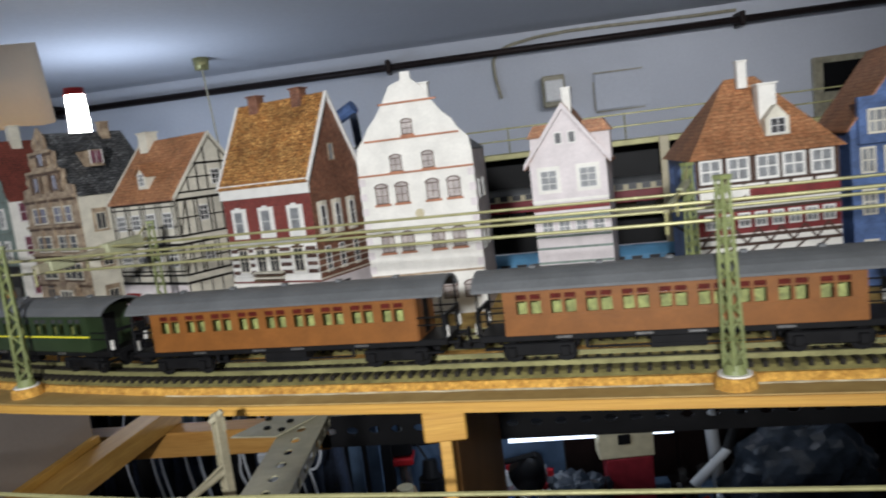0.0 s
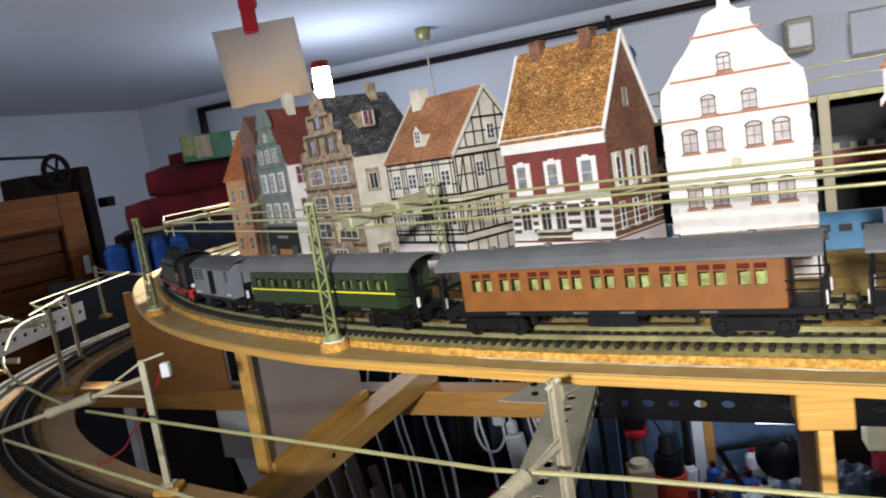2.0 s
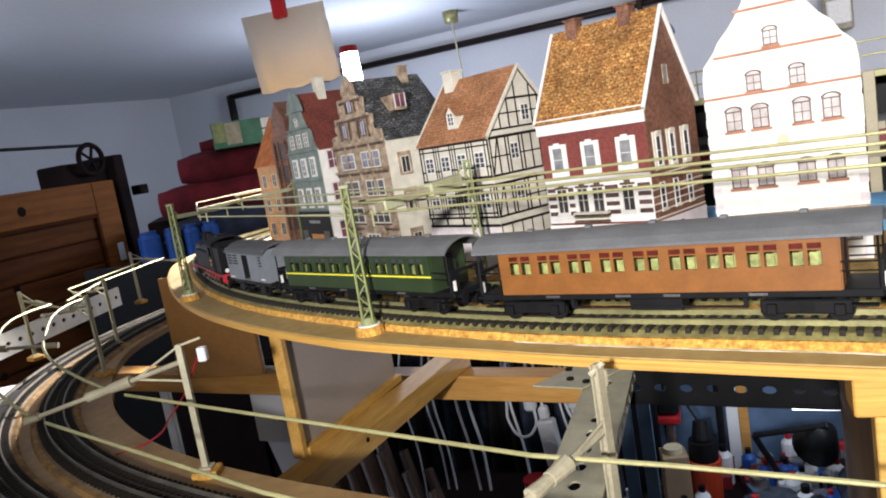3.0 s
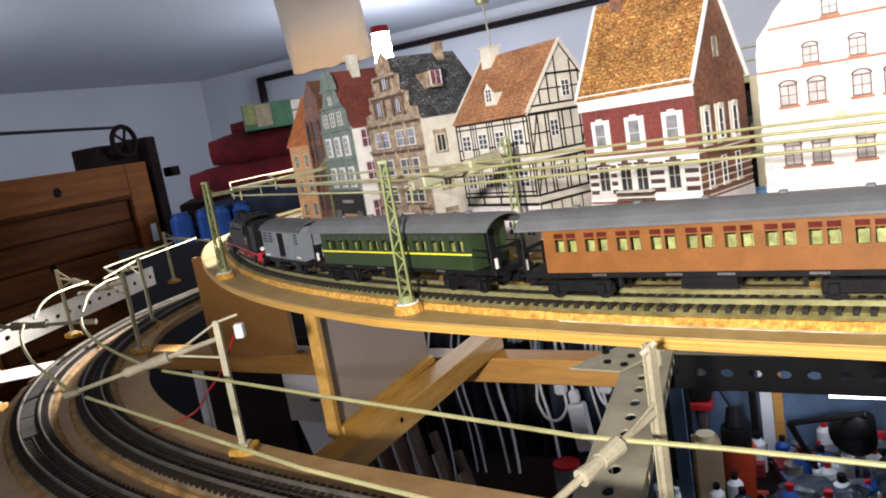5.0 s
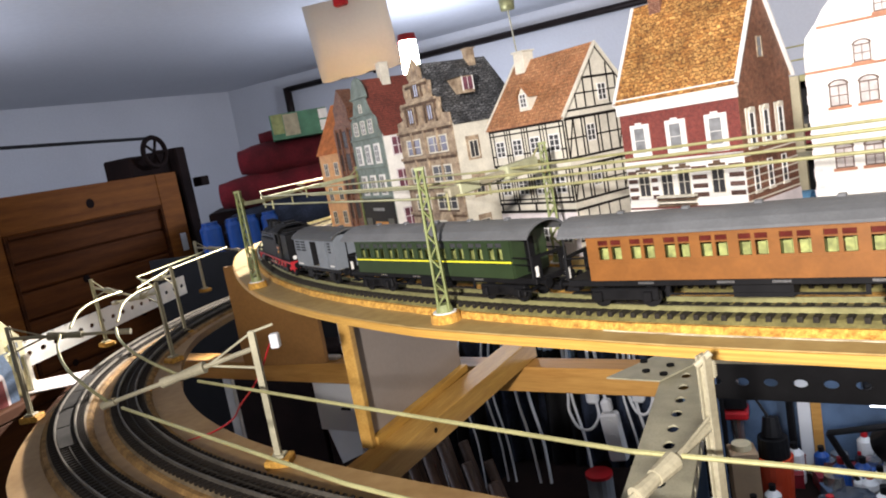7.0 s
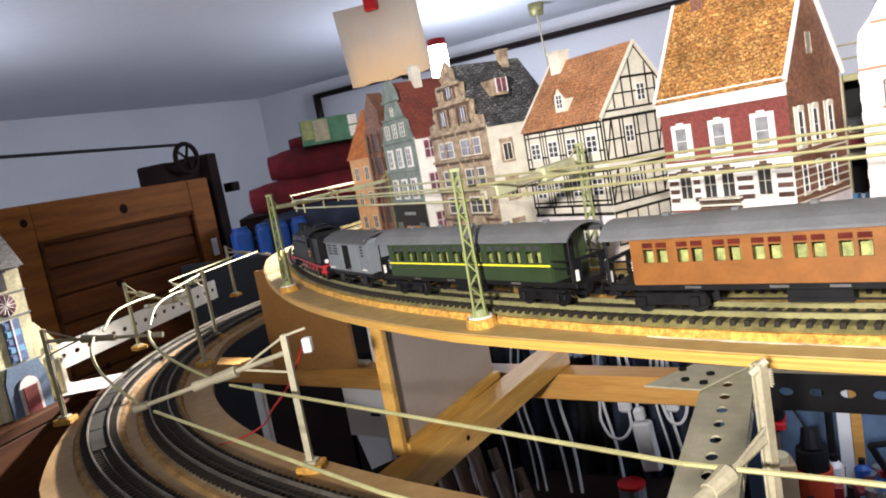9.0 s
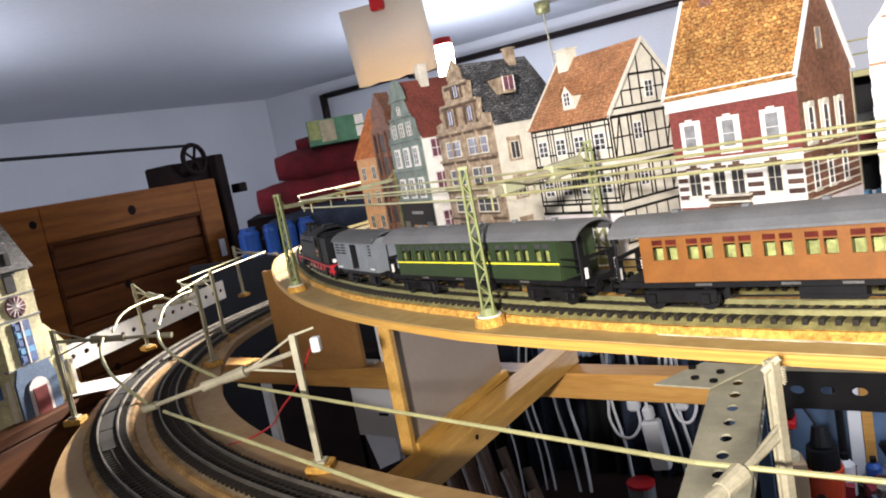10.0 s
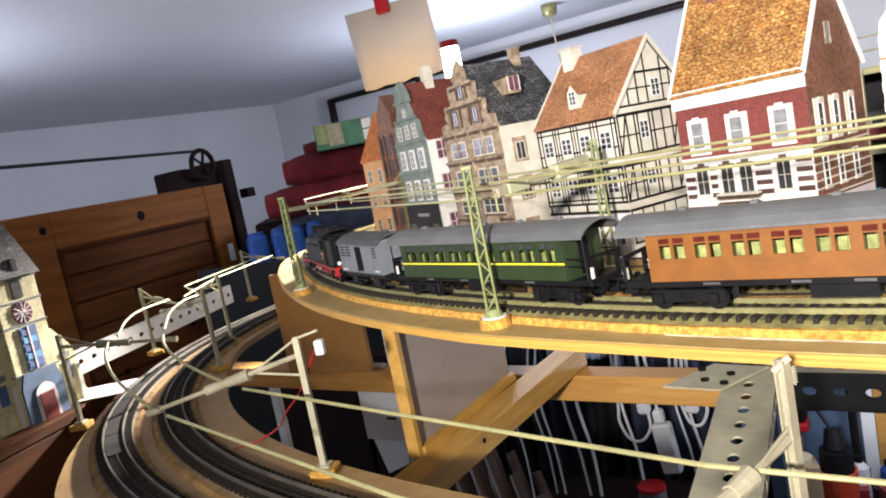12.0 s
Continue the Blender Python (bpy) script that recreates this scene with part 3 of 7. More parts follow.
# ---------------------------------------------------------------- model houses
class Card:
    """A card house: origin at the front left foot, x along the front, y to the back."""

    def __init__(self, label, x, y, turn, w, d, name="model_house"):
        self.ob = thing(name, label, "model house", pose(x, y, Z_UP + 0.0016, 0, 0, turn), "card model houses")
        self.w, self.d = w, d

    def side(self, face, u, z, out=0.0):
        return {"front": (u, -out, z), "right": (self.w + out, u, z), "left": (-out, self.d - u, z)}[face]

    def panel(self, name, face, u0, u1, z0, z1, thick, material, out=0.0, label="", parent=None, bevel=0.0):
        a, b = self.side(face, u0, z0, out), self.side(face, u1, z1, out + thick)
        lo, hi = [min(p, q) for p, q in zip(a, b)], [max(p, q) for p, q in zip(a, b)]
        return part(name, boxes((lo[0], hi[0], lo[1], hi[1], lo[2], hi[2]), bevel=bevel), material, parent or self.ob, label)

    def window(self, face, u, z, w, h, surround=None, pane=None, bars=(1, 1), sill=None, rim=0.0007, arched=False, hood=None):
        """Frame with its bars, a pane behind them, and a sill or a hood where there is one."""
        surround, pane = surround or M_WINWHITE, pane or M_PANE
        o, t = 0.0003, 0.0006
        nx, nz = bars
        ub, zb = [(0, rim), (w - rim, w)], [(0, rim), (h - rim, h)]
        ub += [(w * (i + 1) / (nx + 1) - rim * 0.3, w * (i + 1) / (nx + 1) + rim * 0.3) for i in range(nx)]
        zb += [(h * (i + 1) / (nz + 1) - rim * 0.3, h * (i + 1) / (nz + 1) + rim * 0.3) for i in range(nz)]
        us, zs = sorted({c for p in ub for c in p}), sorted({c for p in zb for c in p})
        bm, known = bmesh.new(), {}

        def vert(i, j, k):
            if (i, j, k) not in known:
                known[i, j, k] = bm.verts.new(self.side(face, u - w / 2 + us[i], z + zs[j], o + t * k))
            return known[i, j, k]

        def solid(i, j):
            if not (0 <= i < len(us) - 1 and 0 <= j < len(zs) - 1):
                return False
            cu, cz = (us[i] + us[i + 1]) / 2, (zs[j] + zs[j + 1]) / 2
            return any(p < cu < q for p, q in ub) or any(p < cz < q for p, q in zb)
        for i in range(len(us) - 1):
            for j in range(len(zs) - 1):
                if solid(i, j):
                    bm.faces.new([vert(i, j, 1), vert(i + 1, j, 1), vert(i + 1, j + 1, 1), vert(i, j + 1, 1)])
                    for (di, dj), (p, q) in (((-1, 0), ((i, j), (i, j + 1))), ((1, 0), ((i + 1, j), (i + 1, j + 1))), ((0, -1), ((i, j), (i + 1, j))), ((0, 1), ((i, j + 1), (i + 1, j + 1)))):
                        if not solid(i + di, j + dj):
                            bm.faces.new([vert(*p, 0), vert(*q, 0), vert(*q, 1), vert(*p, 1)])
        f = part("window", bm, surround, self.ob)
        self.panel("pane", face, u - w / 2 + rim * 0.5, u + w / 2 - rim * 0.5, z + rim * 0.5, z + h - rim * 0.5, 0.00025, pane, 0.0002, parent=f)
        if arched:
            bm3 = bmesh.new()
            arc = [[bm3.verts.new(self.side(face, u + math.cos(math.pi * i / 10) * w * r, z + h + math.sin(math.pi * i / 10) * w * r * 0.58, k)) for r, k in ((0.42, o), (0.42, o + t), (0.56, o + t), (0.56, o))] for i in range(11)]
            for p, q in zip(arc, arc[1:]):
                for i in range(4):
                    bm3.faces.new((p[i], p[(i + 1) % 4], q[(i + 1) % 4], q[i]))
            part("window_arch", bm3, surround, f)
            a = [(u + math.cos(math.pi * i / 8) * w * 0.42, z + h + math.sin(math.pi * i / 8) * w * 0.24) for i in range(9)]
            bm2 = bmesh.new()
            ring = [bm2.verts.new(self.side(face, p, q, 0.00045)) for p, q in a]
            bm2.faces.new(ring)
            back = bmesh.ops.extrude_face_region(bm2, geom=bm2.faces[:])
            nv = Vector(self.side(face, 0, 0, 0.0)) - Vector(self.side(face, 0, 0, 0.0004))
            for v in back["geom"]:
                if isinstance(v, bmesh.types.BMVert):
                    v.co += nv
            part("pane", bm2, pane, f)
        if sill:
            self.panel("sill", face, u - w * 0.62, u + w * 0.62, z - 0.0016, z, 0.0012, sill, 0.0003, parent=f)
        if hood:
            self.panel("hood", face, u - w * 0.6, u + w * 0.6, z + h, z + h + 0.0016, 0.0010, hood, 0.0003, parent=f)
            self.panel("hood", face, u - w * 0.25, u + w * 0.25, z + h + 0.0016, z + h + 0.0034, 0.0008, hood, 0.0003, parent=f)
        return f

    def beam(self, face, u0, z0, u1, z1, w, material=None, out=0.0004):
        """A flat timber from one point of the wall to another."""
        w = w * 1.3
        material = material or M_TIMBER
        a, b = Vector(self.side(face, u0, z0, 0.0002)), Vector(self.side(face, u1, z1, 0.0002))
        nrm = (Vector(self.side(face, 0, 0, 1)) - Vector(self.side(face, 0, 0, 0))).normalized()
        d = (b - a).normalized()
        s = d.cross(nrm) * w / 2
        bm = bmesh.new()
        lo = [bm.verts.new(p) for p in (a - s, a + s, b + s, b - s)]
        hi = [bm.verts.new(p + nrm * out) for p in (a - s, a + s, b + s, b - s)]
        bm.faces.new(lo), bm.faces.new(hi[::-1])
        for i in range(4):
            j = (i + 1) % 4
            bm.faces.new((lo[i], hi[i], hi[j], lo[j]))
        return part("timber_beam", bm, material, self.ob)

    def body_side_ridge(self, eave, ridge, wall, side_wall, roof, over=0.0025, verge=None, thick=0.0016):
        """Ridge along the front; gables on the two sides."""
        w, d = self.w, self.d
        part("wall", boxes((0, w, 0, d, 0, eave)), wall, self.ob)
        for x0, x1 in ((-0.0002, 0.0012), (w - 0.0012, w + 0.0002)):
            part("gable", prism([(0.0002, 0.0003), (d - 0.0002, 0.0003), (d - 0.0002, eave), (d / 2, ridge - 0.0008), (0.0002, eave)], "x", x0, x1), side_wall, self.ob)
        sl = (ridge - eave) / (d / 2)
        for sgn in (0, 1):
            e, k = (-over, eave - over * sl), (d / 2, ridge)
            if sgn:
                e = (d + over, e[1])
            part("roof", prism([e, k, (k[0], k[1] + thick), (e[0], e[1] + thick)], "x", -over, w + over), roof, self.ob)
            if verge:
                for x in (-over, w + over - 0.0018):
                    part("verge_board", prism([(e[0], e[1] - 0.0006), (k[0], k[1] - 0.0006), (k[0], k[1] + thick + 0.0005), (e[0], e[1] + thick + 0.0005)], "x", x - 0.0004, x + 0.0022), verge, self.ob)

    def body_front_gable(self, eave, ridge, wall, side_wall, roof, gable=None, over=0.002, thick=0.0015, flush=False):
        """Ridge from front to back; the front gable may have an outline of its own, as (share of width, height)."""
        w, d = self.w, self.d
        part("wall", boxes((0, w, 0.0012, d, 0, eave)), side_wall, self.ob)
        outline = gable or [(1.0, eave), (0.5, ridge - 0.0008), (0.0, eave)]
        part("facade", prism([(0, 0.0), (w, 0.0)] + [(u * w, z) for u, z in outline], "y", -0.0002, 0.0014), wall, self.ob)
        sl = (ridge - eave) / (w / 2)
        y0 = 0.0016 if flush else -over
        for sgn in (0, 1):
            e, k = (-over, eave - over * sl), (w / 2, ridge)
            if sgn:
                e = (w + over, e[1])
            part("roof", prism([e, k, (k[0], k[1] + thick), (e[0], e[1] + thick)], "y", y0, d + over), roof, self.ob)

    def chimney(self, x, y, z0, z1, s, material, cap=None):
        c = part("chimney", boxes((x - s / 2, x + s / 2, y - s / 2, y + s / 2, z0, z1), bevel=0.0003), material, self.ob)
        part("chimney_cap", boxes((x - s * 0.6, x + s * 0.6, y - s * 0.6, y + s * 0.6, z1, z1 + 0.0012)), cap or material, c)


# golden-roofed brick corner house with a shop
h = Card("red brick card house with white shopfront and golden tiled roof", -0.1425, 0.580, -27.5, 0.0915, 0.068)
eave, ridge = 0.116, 0.178
h.body_side_ridge(eave, ridge, M_BRICKRED, M_BRICKBROWN, M_TILEOR, verge=M_WINWHITE)
h.panel("cornice", "front", -0.001, h.w + 0.001, eave - 0.0125, eave - 0.001, 0.0016, M_WINWHITE, 0.0003)
for u in (0.016, 0.045, 0.075):
    h.panel("surround", "front", u - 0.0078, u + 0.0078, 0.071, 0.0955, 0.0009, M_WINWHITE, 0.0)
    h.window("front", u, 0.075, 0.0100, 0.0185, pane=M_PANEGREY, bars=(0, 1), hood=M_WINWHITE).location.y = -0.0008
h.panel("stone_course", "front", 0, h.w, 0.066, 0.0695, 0.0011, M_WINWHITE)
h.panel("stone_course", "front", 0, h.w, 0.036, 0.0395, 0.0011, M_WINWHITE)
h.panel("stone_storey", "front", 0.0, h.w, 0.0395, 0.066, 0.0002, M_WINWHITE, 0.0001)
for z in (0.0405, 0.0465, 0.0525, 0.0585):
    for u0, u1 in ((0.001, 0.0085), (0.0205, 0.0255), (0.0535, 0.0645), (0.0805, 0.0905)):
        h.panel("brick_field", "front", u0, u1, z + 0.0012, z + 0.0042, 0.0003, M_BRICKDARK, 0.0004)
for u in (0.0145, 0.0335, 0.0470, 0.0725):
    h.window("front", u, 0.0435, 0.0098, 0.0185, M_CARDCREAM, bars=(1, 1), sill=M_WINWHITE, hood=M_STONEDARK, rim=0.0006)
for k in range(4):
    h.panel("balcony_rail", "front", 0.026, 0.056, 0.0365 + k * 0.0021, 0.0377 + k * 0.0021, 0.005, M_CARDCREAM if k % 2 else M_STONEDARK, 0.0)
h.panel("shopfront", "front", -0.0004, h.w + 0.0004, 0.0003, 0.0345, 0.0012, M_WINWHITE)
h.panel("fascia", "front", 0.0, h.w, 0.0265, 0.0345, 0.0016, M_CARDW, 0.0004)
lat = h.panel("shop_window", "front", 0.010, 0.052, 0.008, 0.0235, 0.0004, M_PANE, 0.0012)
for i in range(15):
    u = 0.010 + 0.042 * i / 14
    h.panel("lattice_bar", "front", u - 0.00045, u + 0.00045, 0.008, 0.0235, 0.0005, M_WINWHITE, 0.0013, parent=lat)
for i in range(6):
    z = 0.008 + 0.0155 * i / 5
    h.panel("lattice_bar", "front", 0.010, 0.052, z - 0.0004, z + 0.0004, 0.0005, M_WINWHITE, 0.00135, parent=lat)
h.panel("plinth", "front", 0.010, 0.052, 0.0008, 0.0068, 0.0006, M_TIMBERBR, 0.0012)
for u in (0.0635, 0.0735):
    dd = h.panel("shop_door", "front", u - 0.0038, u + 0.0038, 0.001, 0.0235, 0.0005, M_PANE, 0.0012)
    for i in range(3):
        h.panel("lattice_bar", "front", u - 0.0012 + 0.0024 * i - 0.0016, u - 0.0012 + 0.0024 * i - 0.0008, 0.001, 0.0235, 0.0005, M_WINWHITE, 0.0013, parent=dd)
    for i in range(6):
        h.panel("lattice_bar", "front", u - 0.0038, u + 0.0038, 0.002 + 0.004 * i, 0.0027 + 0.004 * i, 0.0005, M_WINWHITE, 0.00135, parent=dd)
txt = bpy.data.curves.new("shop_lettering", "FONT")
txt.body, txt.size, txt.extrude, txt.align_x = "ROYAL ORCHID", 0.0054, 0.0001, "CENTER"
tmp = bpy.data.objects.new("shop_lettering", txt)
me = bpy.data.meshes.new_from_object(tmp)
bpy.data.objects.remove(tmp)
me.materials.clear()
me.materials.append(M_INK)
sign = new("shop_lettering", me)
sign.parent = h.ob
sign.matrix_local = pose(0.034, -0.0022, 0.0285, 90, 0, 0)
for u in (0.012, 0.030, 0.049):
    h.panel("surround", "right", u - 0.0058, u + 0.0058, 0.069, 0.0955, 0.0007, M_CARDCREAM, 0.0001)
    h.window("right", u, 0.072, 0.0064, 0.0205, bars=(0, 1), hood=M_CARDCREAM, sill=M_CARDCREAM).location.x = 0.0007
    h.window("right", u, 0.042, 0.0064, 0.0185, bars=(0, 1), sill=M_CARDCREAM)
h.window("right", 0.032, 0.126, 0.0066, 0.0135, M_CARDSTONE, M_PANEGREY, bars=(0, 1))
for z in (0.036, 0.0655, 0.041, 0.046, 0.051, 0.056):
    h.panel("stone_band", "right", 0.0, h.d, z, z + 0.0010, 0.0006, M_CARDCREAM)
h.panel("shopfront", "right", 0, h.d, 0.0003, 0.0345, 0.0010, M_CARDPINK)
h.panel("shop_window", "right", 0.008, h.d - 0.006, 0.010, 0.023, 0.0004, M_PANE, 0.0010)
for i in range(12):
    u = 0.008 + 0.0045 * i
    h.panel("lattice_bar", "right", u, u + 0.0007, 0.010, 0.023, 0.0003, M_CARDPINK, 0.0014)
h.panel("plinth", "right", 0.006, h.d - 0.004, 0.001, 0.008, 0.0006, M_TIMBERBR, 0.0010)
h.panel("sign_bar", "right", 0.014, 0.034, 0.0275, 0.0305, 0.0003, M_INK, 0.0011)
h.chimney(0.020, 0.034, 0.165, 0.185, 0.0095, M_BRICKBROWN)
h.chimney(0.066, 0.034, 0.165, 0.185, 0.0095, M_BRICKBROWN)

# half-timbered house with a red door
h = Card("black and white half-timbered card house with orange roof", -0.267, 0.642, -32.0, 0.0945, 0.085)
eave, ridge = 0.112, 0.163
h.body_side_ridge(eave, ridge, M_CARDCREAM, M_CARDCREAM, M_TILERED, verge=M_CARDCREAM)
for z, t in ((0.0375, 0.0018), (0.0445, 0.0014), (0.0480, 0.0010), (0.0655, 0.0009), (0.071, 0.0018), (0.078, 0.0014), (0.0865, 0.0010), (0.1040, 0.0009), (0.1085, 0.0020)):
    h.beam("front", 0, z, h.w, z, t)
for z, t in ((0.0065, 0.0013), (0.0125, 0.0011), (0.0235, 0.0008), (0.0375, 0.0016), (0.0445, 0.0014), (0.0570, 0.0009), (0.071, 0.0016), (0.078, 0.0014), (0.0930, 0.0009), (0.1085, 0.0018), (0.1145, 0.0012), (0.1265, 0.0009), (0.138, 0.0014)):
    lim = 0 if z < eave else (z - eave) / (ridge - eave) * h.d / 2
    h.beam("right", lim, z, h.d - lim, z, t)
WINDOWS = (0.0135, 0.0360, 0.0585, 0.0815)
for lo, hi in ((0.0455, 0.070), (0.079, 0.1075)):
    for u in (0.001, h.w - 0.001):
        h.beam("front", u, lo, u, hi, 0.0012)
    for u in WINDOWS:
        for du in (-0.0078, 0.0078):
            h.beam("front", u + du, lo, u + du, hi, 0.0008)
    for u in (0.0245, 0.0470, 0.0700):
        h.beam("front", u, lo, u, hi, 0.0006)
    for u in (0.001, 0.0095, 0.0180, 0.0215, 0.0335, 0.0375, 0.0475, 0.0575, 0.0660, 0.0745, h.d - 0.001):
        h.beam("right", u, lo, u, hi, 0.0010)
    h.beam("right", 0.0575, lo, 0.0660, hi, 0.0008)
    h.beam("right", 0.0015, lo, 0.0090, hi, 0.0008)
    for u in WINDOWS:
        h.window("front", u, lo + 0.0062, 0.0125, 0.0140, bars=(1, 2), rim=0.0011)
        h.beam("front", u - 0.0105, lo - 0.0068, u - 0.0105, lo - 0.0012, 0.0016)
for u in (0.001, 0.0125, 0.0240, 0.0355, 0.0480, 0.0610, 0.0725, h.d - 0.001):
    h.beam("right", u, 0.0130, u, 0.037, 0.0007)
for k in (0.18, 0.30, 0.42, 0.62, 0.72, 0.82):
    u = h.d * k
    top = eave + (1 - abs(u - h.d / 2) / (h.d / 2)) * (ridge - eave) - 0.003
    h.beam("right", u, 0.1155, u, top, 0.0010)
h.beam("right", 0.002, eave + 0.001, h.d / 2, ridge - 0.001, 0.0012)
h.beam("right", h.d - 0.002, eave + 0.001, h.d / 2, ridge - 0.001, 0.0012)
for u, z in ((0.027, 0.0885), (0.027, 0.053), (0.045, 0.1185)):
    h.window("right", u, z, 0.0095, 0.0135, bars=(1, 2), rim=0.0008)
h.panel("plaster", "front", 0.0, h.w, 0.0003, 0.036, 0.0006, M_CARDPINK)
h.panel("door", "front", 0.003, 0.0235, 0.001, 0.0285, 0.0008, M_REDDOOR, 0.0004)
for u in (0.006, 0.0135, 0.0185):
    h.panel("door_panel", "front", u, u + 0.0035, 0.006, 0.022, 0.0003, M_PANEMAG, 0.0012)
for u in (0.036, 0.059, 0.081):
    h.window("front", u, 0.011, 0.0115, 0.0185, bars=(1, 2), rim=0.001).location.y = -0.0006
dm = part("dormer", prism([(0.040, 0.121), (0.053, 0.121), (0.053, 0.133), (0.0465, 0.141), (0.040, 0.133)], "y", 0.005, 0.034), M_CARDCREAM, h.ob)
for a, b in (((0.0375, 0.1315), (0.0465, 0.1425)), ((0.0555, 0.1315), (0.0465, 0.1425))):
    part("dormer_roof", prism([a, b, (b[0], b[1] + 0.001), (a[0], a[1] + 0.001)], "y", 0.002, 0.034), M_TILERED, dm)
h.window("front", 0.0465, 0.1235, 0.0085, 0.0115, bars=(1, 2), rim=0.0009).location.y = 0.0048
h.chimney(0.014, 0.040, 0.142, 0.172, 0.0125, M_CARDCREAM)

# renaissance facade with slate roof
h = Card("brown stone renaissance card house with slate roof", -0.403, 0.735, -35.5, 0.110, 0.085)
eave, ridge = 0.124, 0.186
outline = [(1.0, eave), (0.99, eave + 0.010), (0.86, eave + 0.012), (0.88, eave + 0.026), (0.74, eave + 0.028), (0.76, eave + 0.044), (0.62, eave + 0.047), (0.62, eave + 0.058), (0.5, eave + 0.070),
           (0.38, eave + 0.058), (0.38, eave + 0.047), (0.24, eave + 0.044), (0.26, eave + 0.028), (0.12, eave + 0.026), (0.14, eave + 0.012), (0.01, eave + 0.010), (0.0, eave)]
h.body_front_gable(eave, ridge, M_CARDSTONE, M_CARDCREAM, M_SLATE, outline, flush=True)
for z in (0.038, 0.067, 0.096, eave, eave + 0.027, eave + 0.0455):
    k = 0 if z <= eave else 0.18 if z < eave + 0.03 else 0.3
    h.panel("cornice", "front", h.w * k - 0.001, h.w * (1 - k) + 0.001, z - 0.0018, z + 0.001, 0.0026, M_CARDSTONE, 0.0002, bevel=0.0004)
    # Dark band under each cornice puts the ledge's shadow into the stone colour.
    h.panel("frieze", "front", h.w * k, h.w * (1 - k), z - 0.0044, z - 0.0019, 0.0010, M_STONEDARK, 0.0002)
for z in (0.098, 0.069, 0.041):
    for u, w, lights in ((0.0300, 0.030, 1), (0.0790, 0.038, 2)):
        h.window("front", u, z, w, 0.0170, M_CARDCREAM, M_PANEPURPLE if z > 0.09 else M_PANE, bars=(lights, 1), rim=0.0013)
        # Dark strip below the window, painted as shadow like the friezes.
        h.panel("apron", "front", u - w * 0.5, u + w * 0.5, z - 0.0030, z - 0.0006, 0.0008, M_STONEDARK, 0.0002)
for z, us in ((eave + 0.006, (0.036, 0.076)), (eave + 0.031, (0.055,))):
    for u in us:
        h.panel("surround", "front", u - 0.0075, u + 0.0075, z - 0.001, z + 0.0185, 0.0010, M_CARDSTONE)
        h.window("front", u, z, 0.0110, 0.0160, M_STONEDARK, M_PANEPURPLE, bars=(1, 0), rim=0.0012).location.y = -0.0010
for u, z, r in ((0.056, eave + 0.014, 0.0058), (0.022, eave + 0.012, 0.0045), (0.090, eave + 0.012, 0.0045), (0.040, eave + 0.037, 0.004), (0.070, eave + 0.037, 0.004), (0.055, eave + 0.060, 0.0035)):
    bm = bmesh.new()
    bmesh.ops.create_icosphere(bm, subdivisions=3, radius=r)
    for v in bm.verts:
        k = 1 + 0.45 * noise.noise(v.co * 380)
        v.co = Vector((u + v.co.x * 0.75 * k, -0.0006 + v.co.y * 0.3, z + v.co.z * 1.2 * k))
    part("cartouche", bm, M_CARDSTONE, h.ob, "carved pale ornament")
for u in (0.0255, 0.0465, 0.0655, 0.0865):
    for z0, z1 in ((eave + 0.0045, eave + 0.023), (eave + 0.031, eave + 0.043)):
        if z0 < eave + 0.01 or 0.04 < u < 0.07:
            h.panel("pilaster", "front", u - 0.0013, u + 0.0013, z0, z1, 0.0014, M_STONEDARK, 0.0002)
for u in (0.029, 0.055, 0.081):
    for z in (0.070, 0.099):
        h.panel("pilaster", "front", u - 0.0015, u + 0.0015, z, z + 0.0235, 0.0016, M_CARDSTONE, 0.0002)
for u, z in ((0.15, eave + 0.018), (0.85, eave + 0.018), (0.28, eave + 0.036), (0.72, eave + 0.036), (0.4, eave + 0.053), (0.6, eave + 0.053)):
    bm = bmesh.new()
    bmesh.ops.create_uvsphere(bm, u_segments=10, v_segments=6, radius=0.0035, matrix=Matrix.Translation((u * h.w, -0.0005, z)) @ Matrix.Diagonal((1, 0.4, 1.2, 1)))
    part("scroll", bm, M_CARDSTONE, h.ob, smooth=True)
h.panel("bay", "front", 0.045, 0.085, 0.0003, 0.037, 0.004, M_CARDSTONE)
h.window("front", 0.065, 0.010, 0.026, 0.021, M_CARDCREAM, bars=(2, 1), rim=0.0014).location.y = -0.004
h.window("front", 0.024, 0.008, 0.018, 0.024, M_CARDSTONE, bars=(1, 1), rim=0.0014, arched=True)
for z in (0.088, 0.052, 0.012):
    for u in (0.020, 0.052):
        h.panel("surround", "right", u - 0.0075, u + 0.0075, z - 0.002, z + 0.021, 0.0006, M_CARDSTONE, 0.0)
        h.window("right", u, z, 0.010, 0.0165, M_CARDCREAM, bars=(1, 0), hood=M_CARDSTONE).location.x = 0.0006
dm = part("dormer", boxes((0.074, 0.1, 0.025, 0.039, eave + 0.026, eave + 0.043)), M_CARDSTONE, h.ob)
part("dormer_roof", prism([(0.022, eave + 0.042), (0.042, eave + 0.042), (0.032, eave + 0.050)], "x", 0.066, 0.1015), M_SLATE, dm)
part("pane", boxes((0.0998, 0.1004, 0.0265, 0.0375, eave + 0.029, eave + 0.041)), M_PANEMAG, dm)
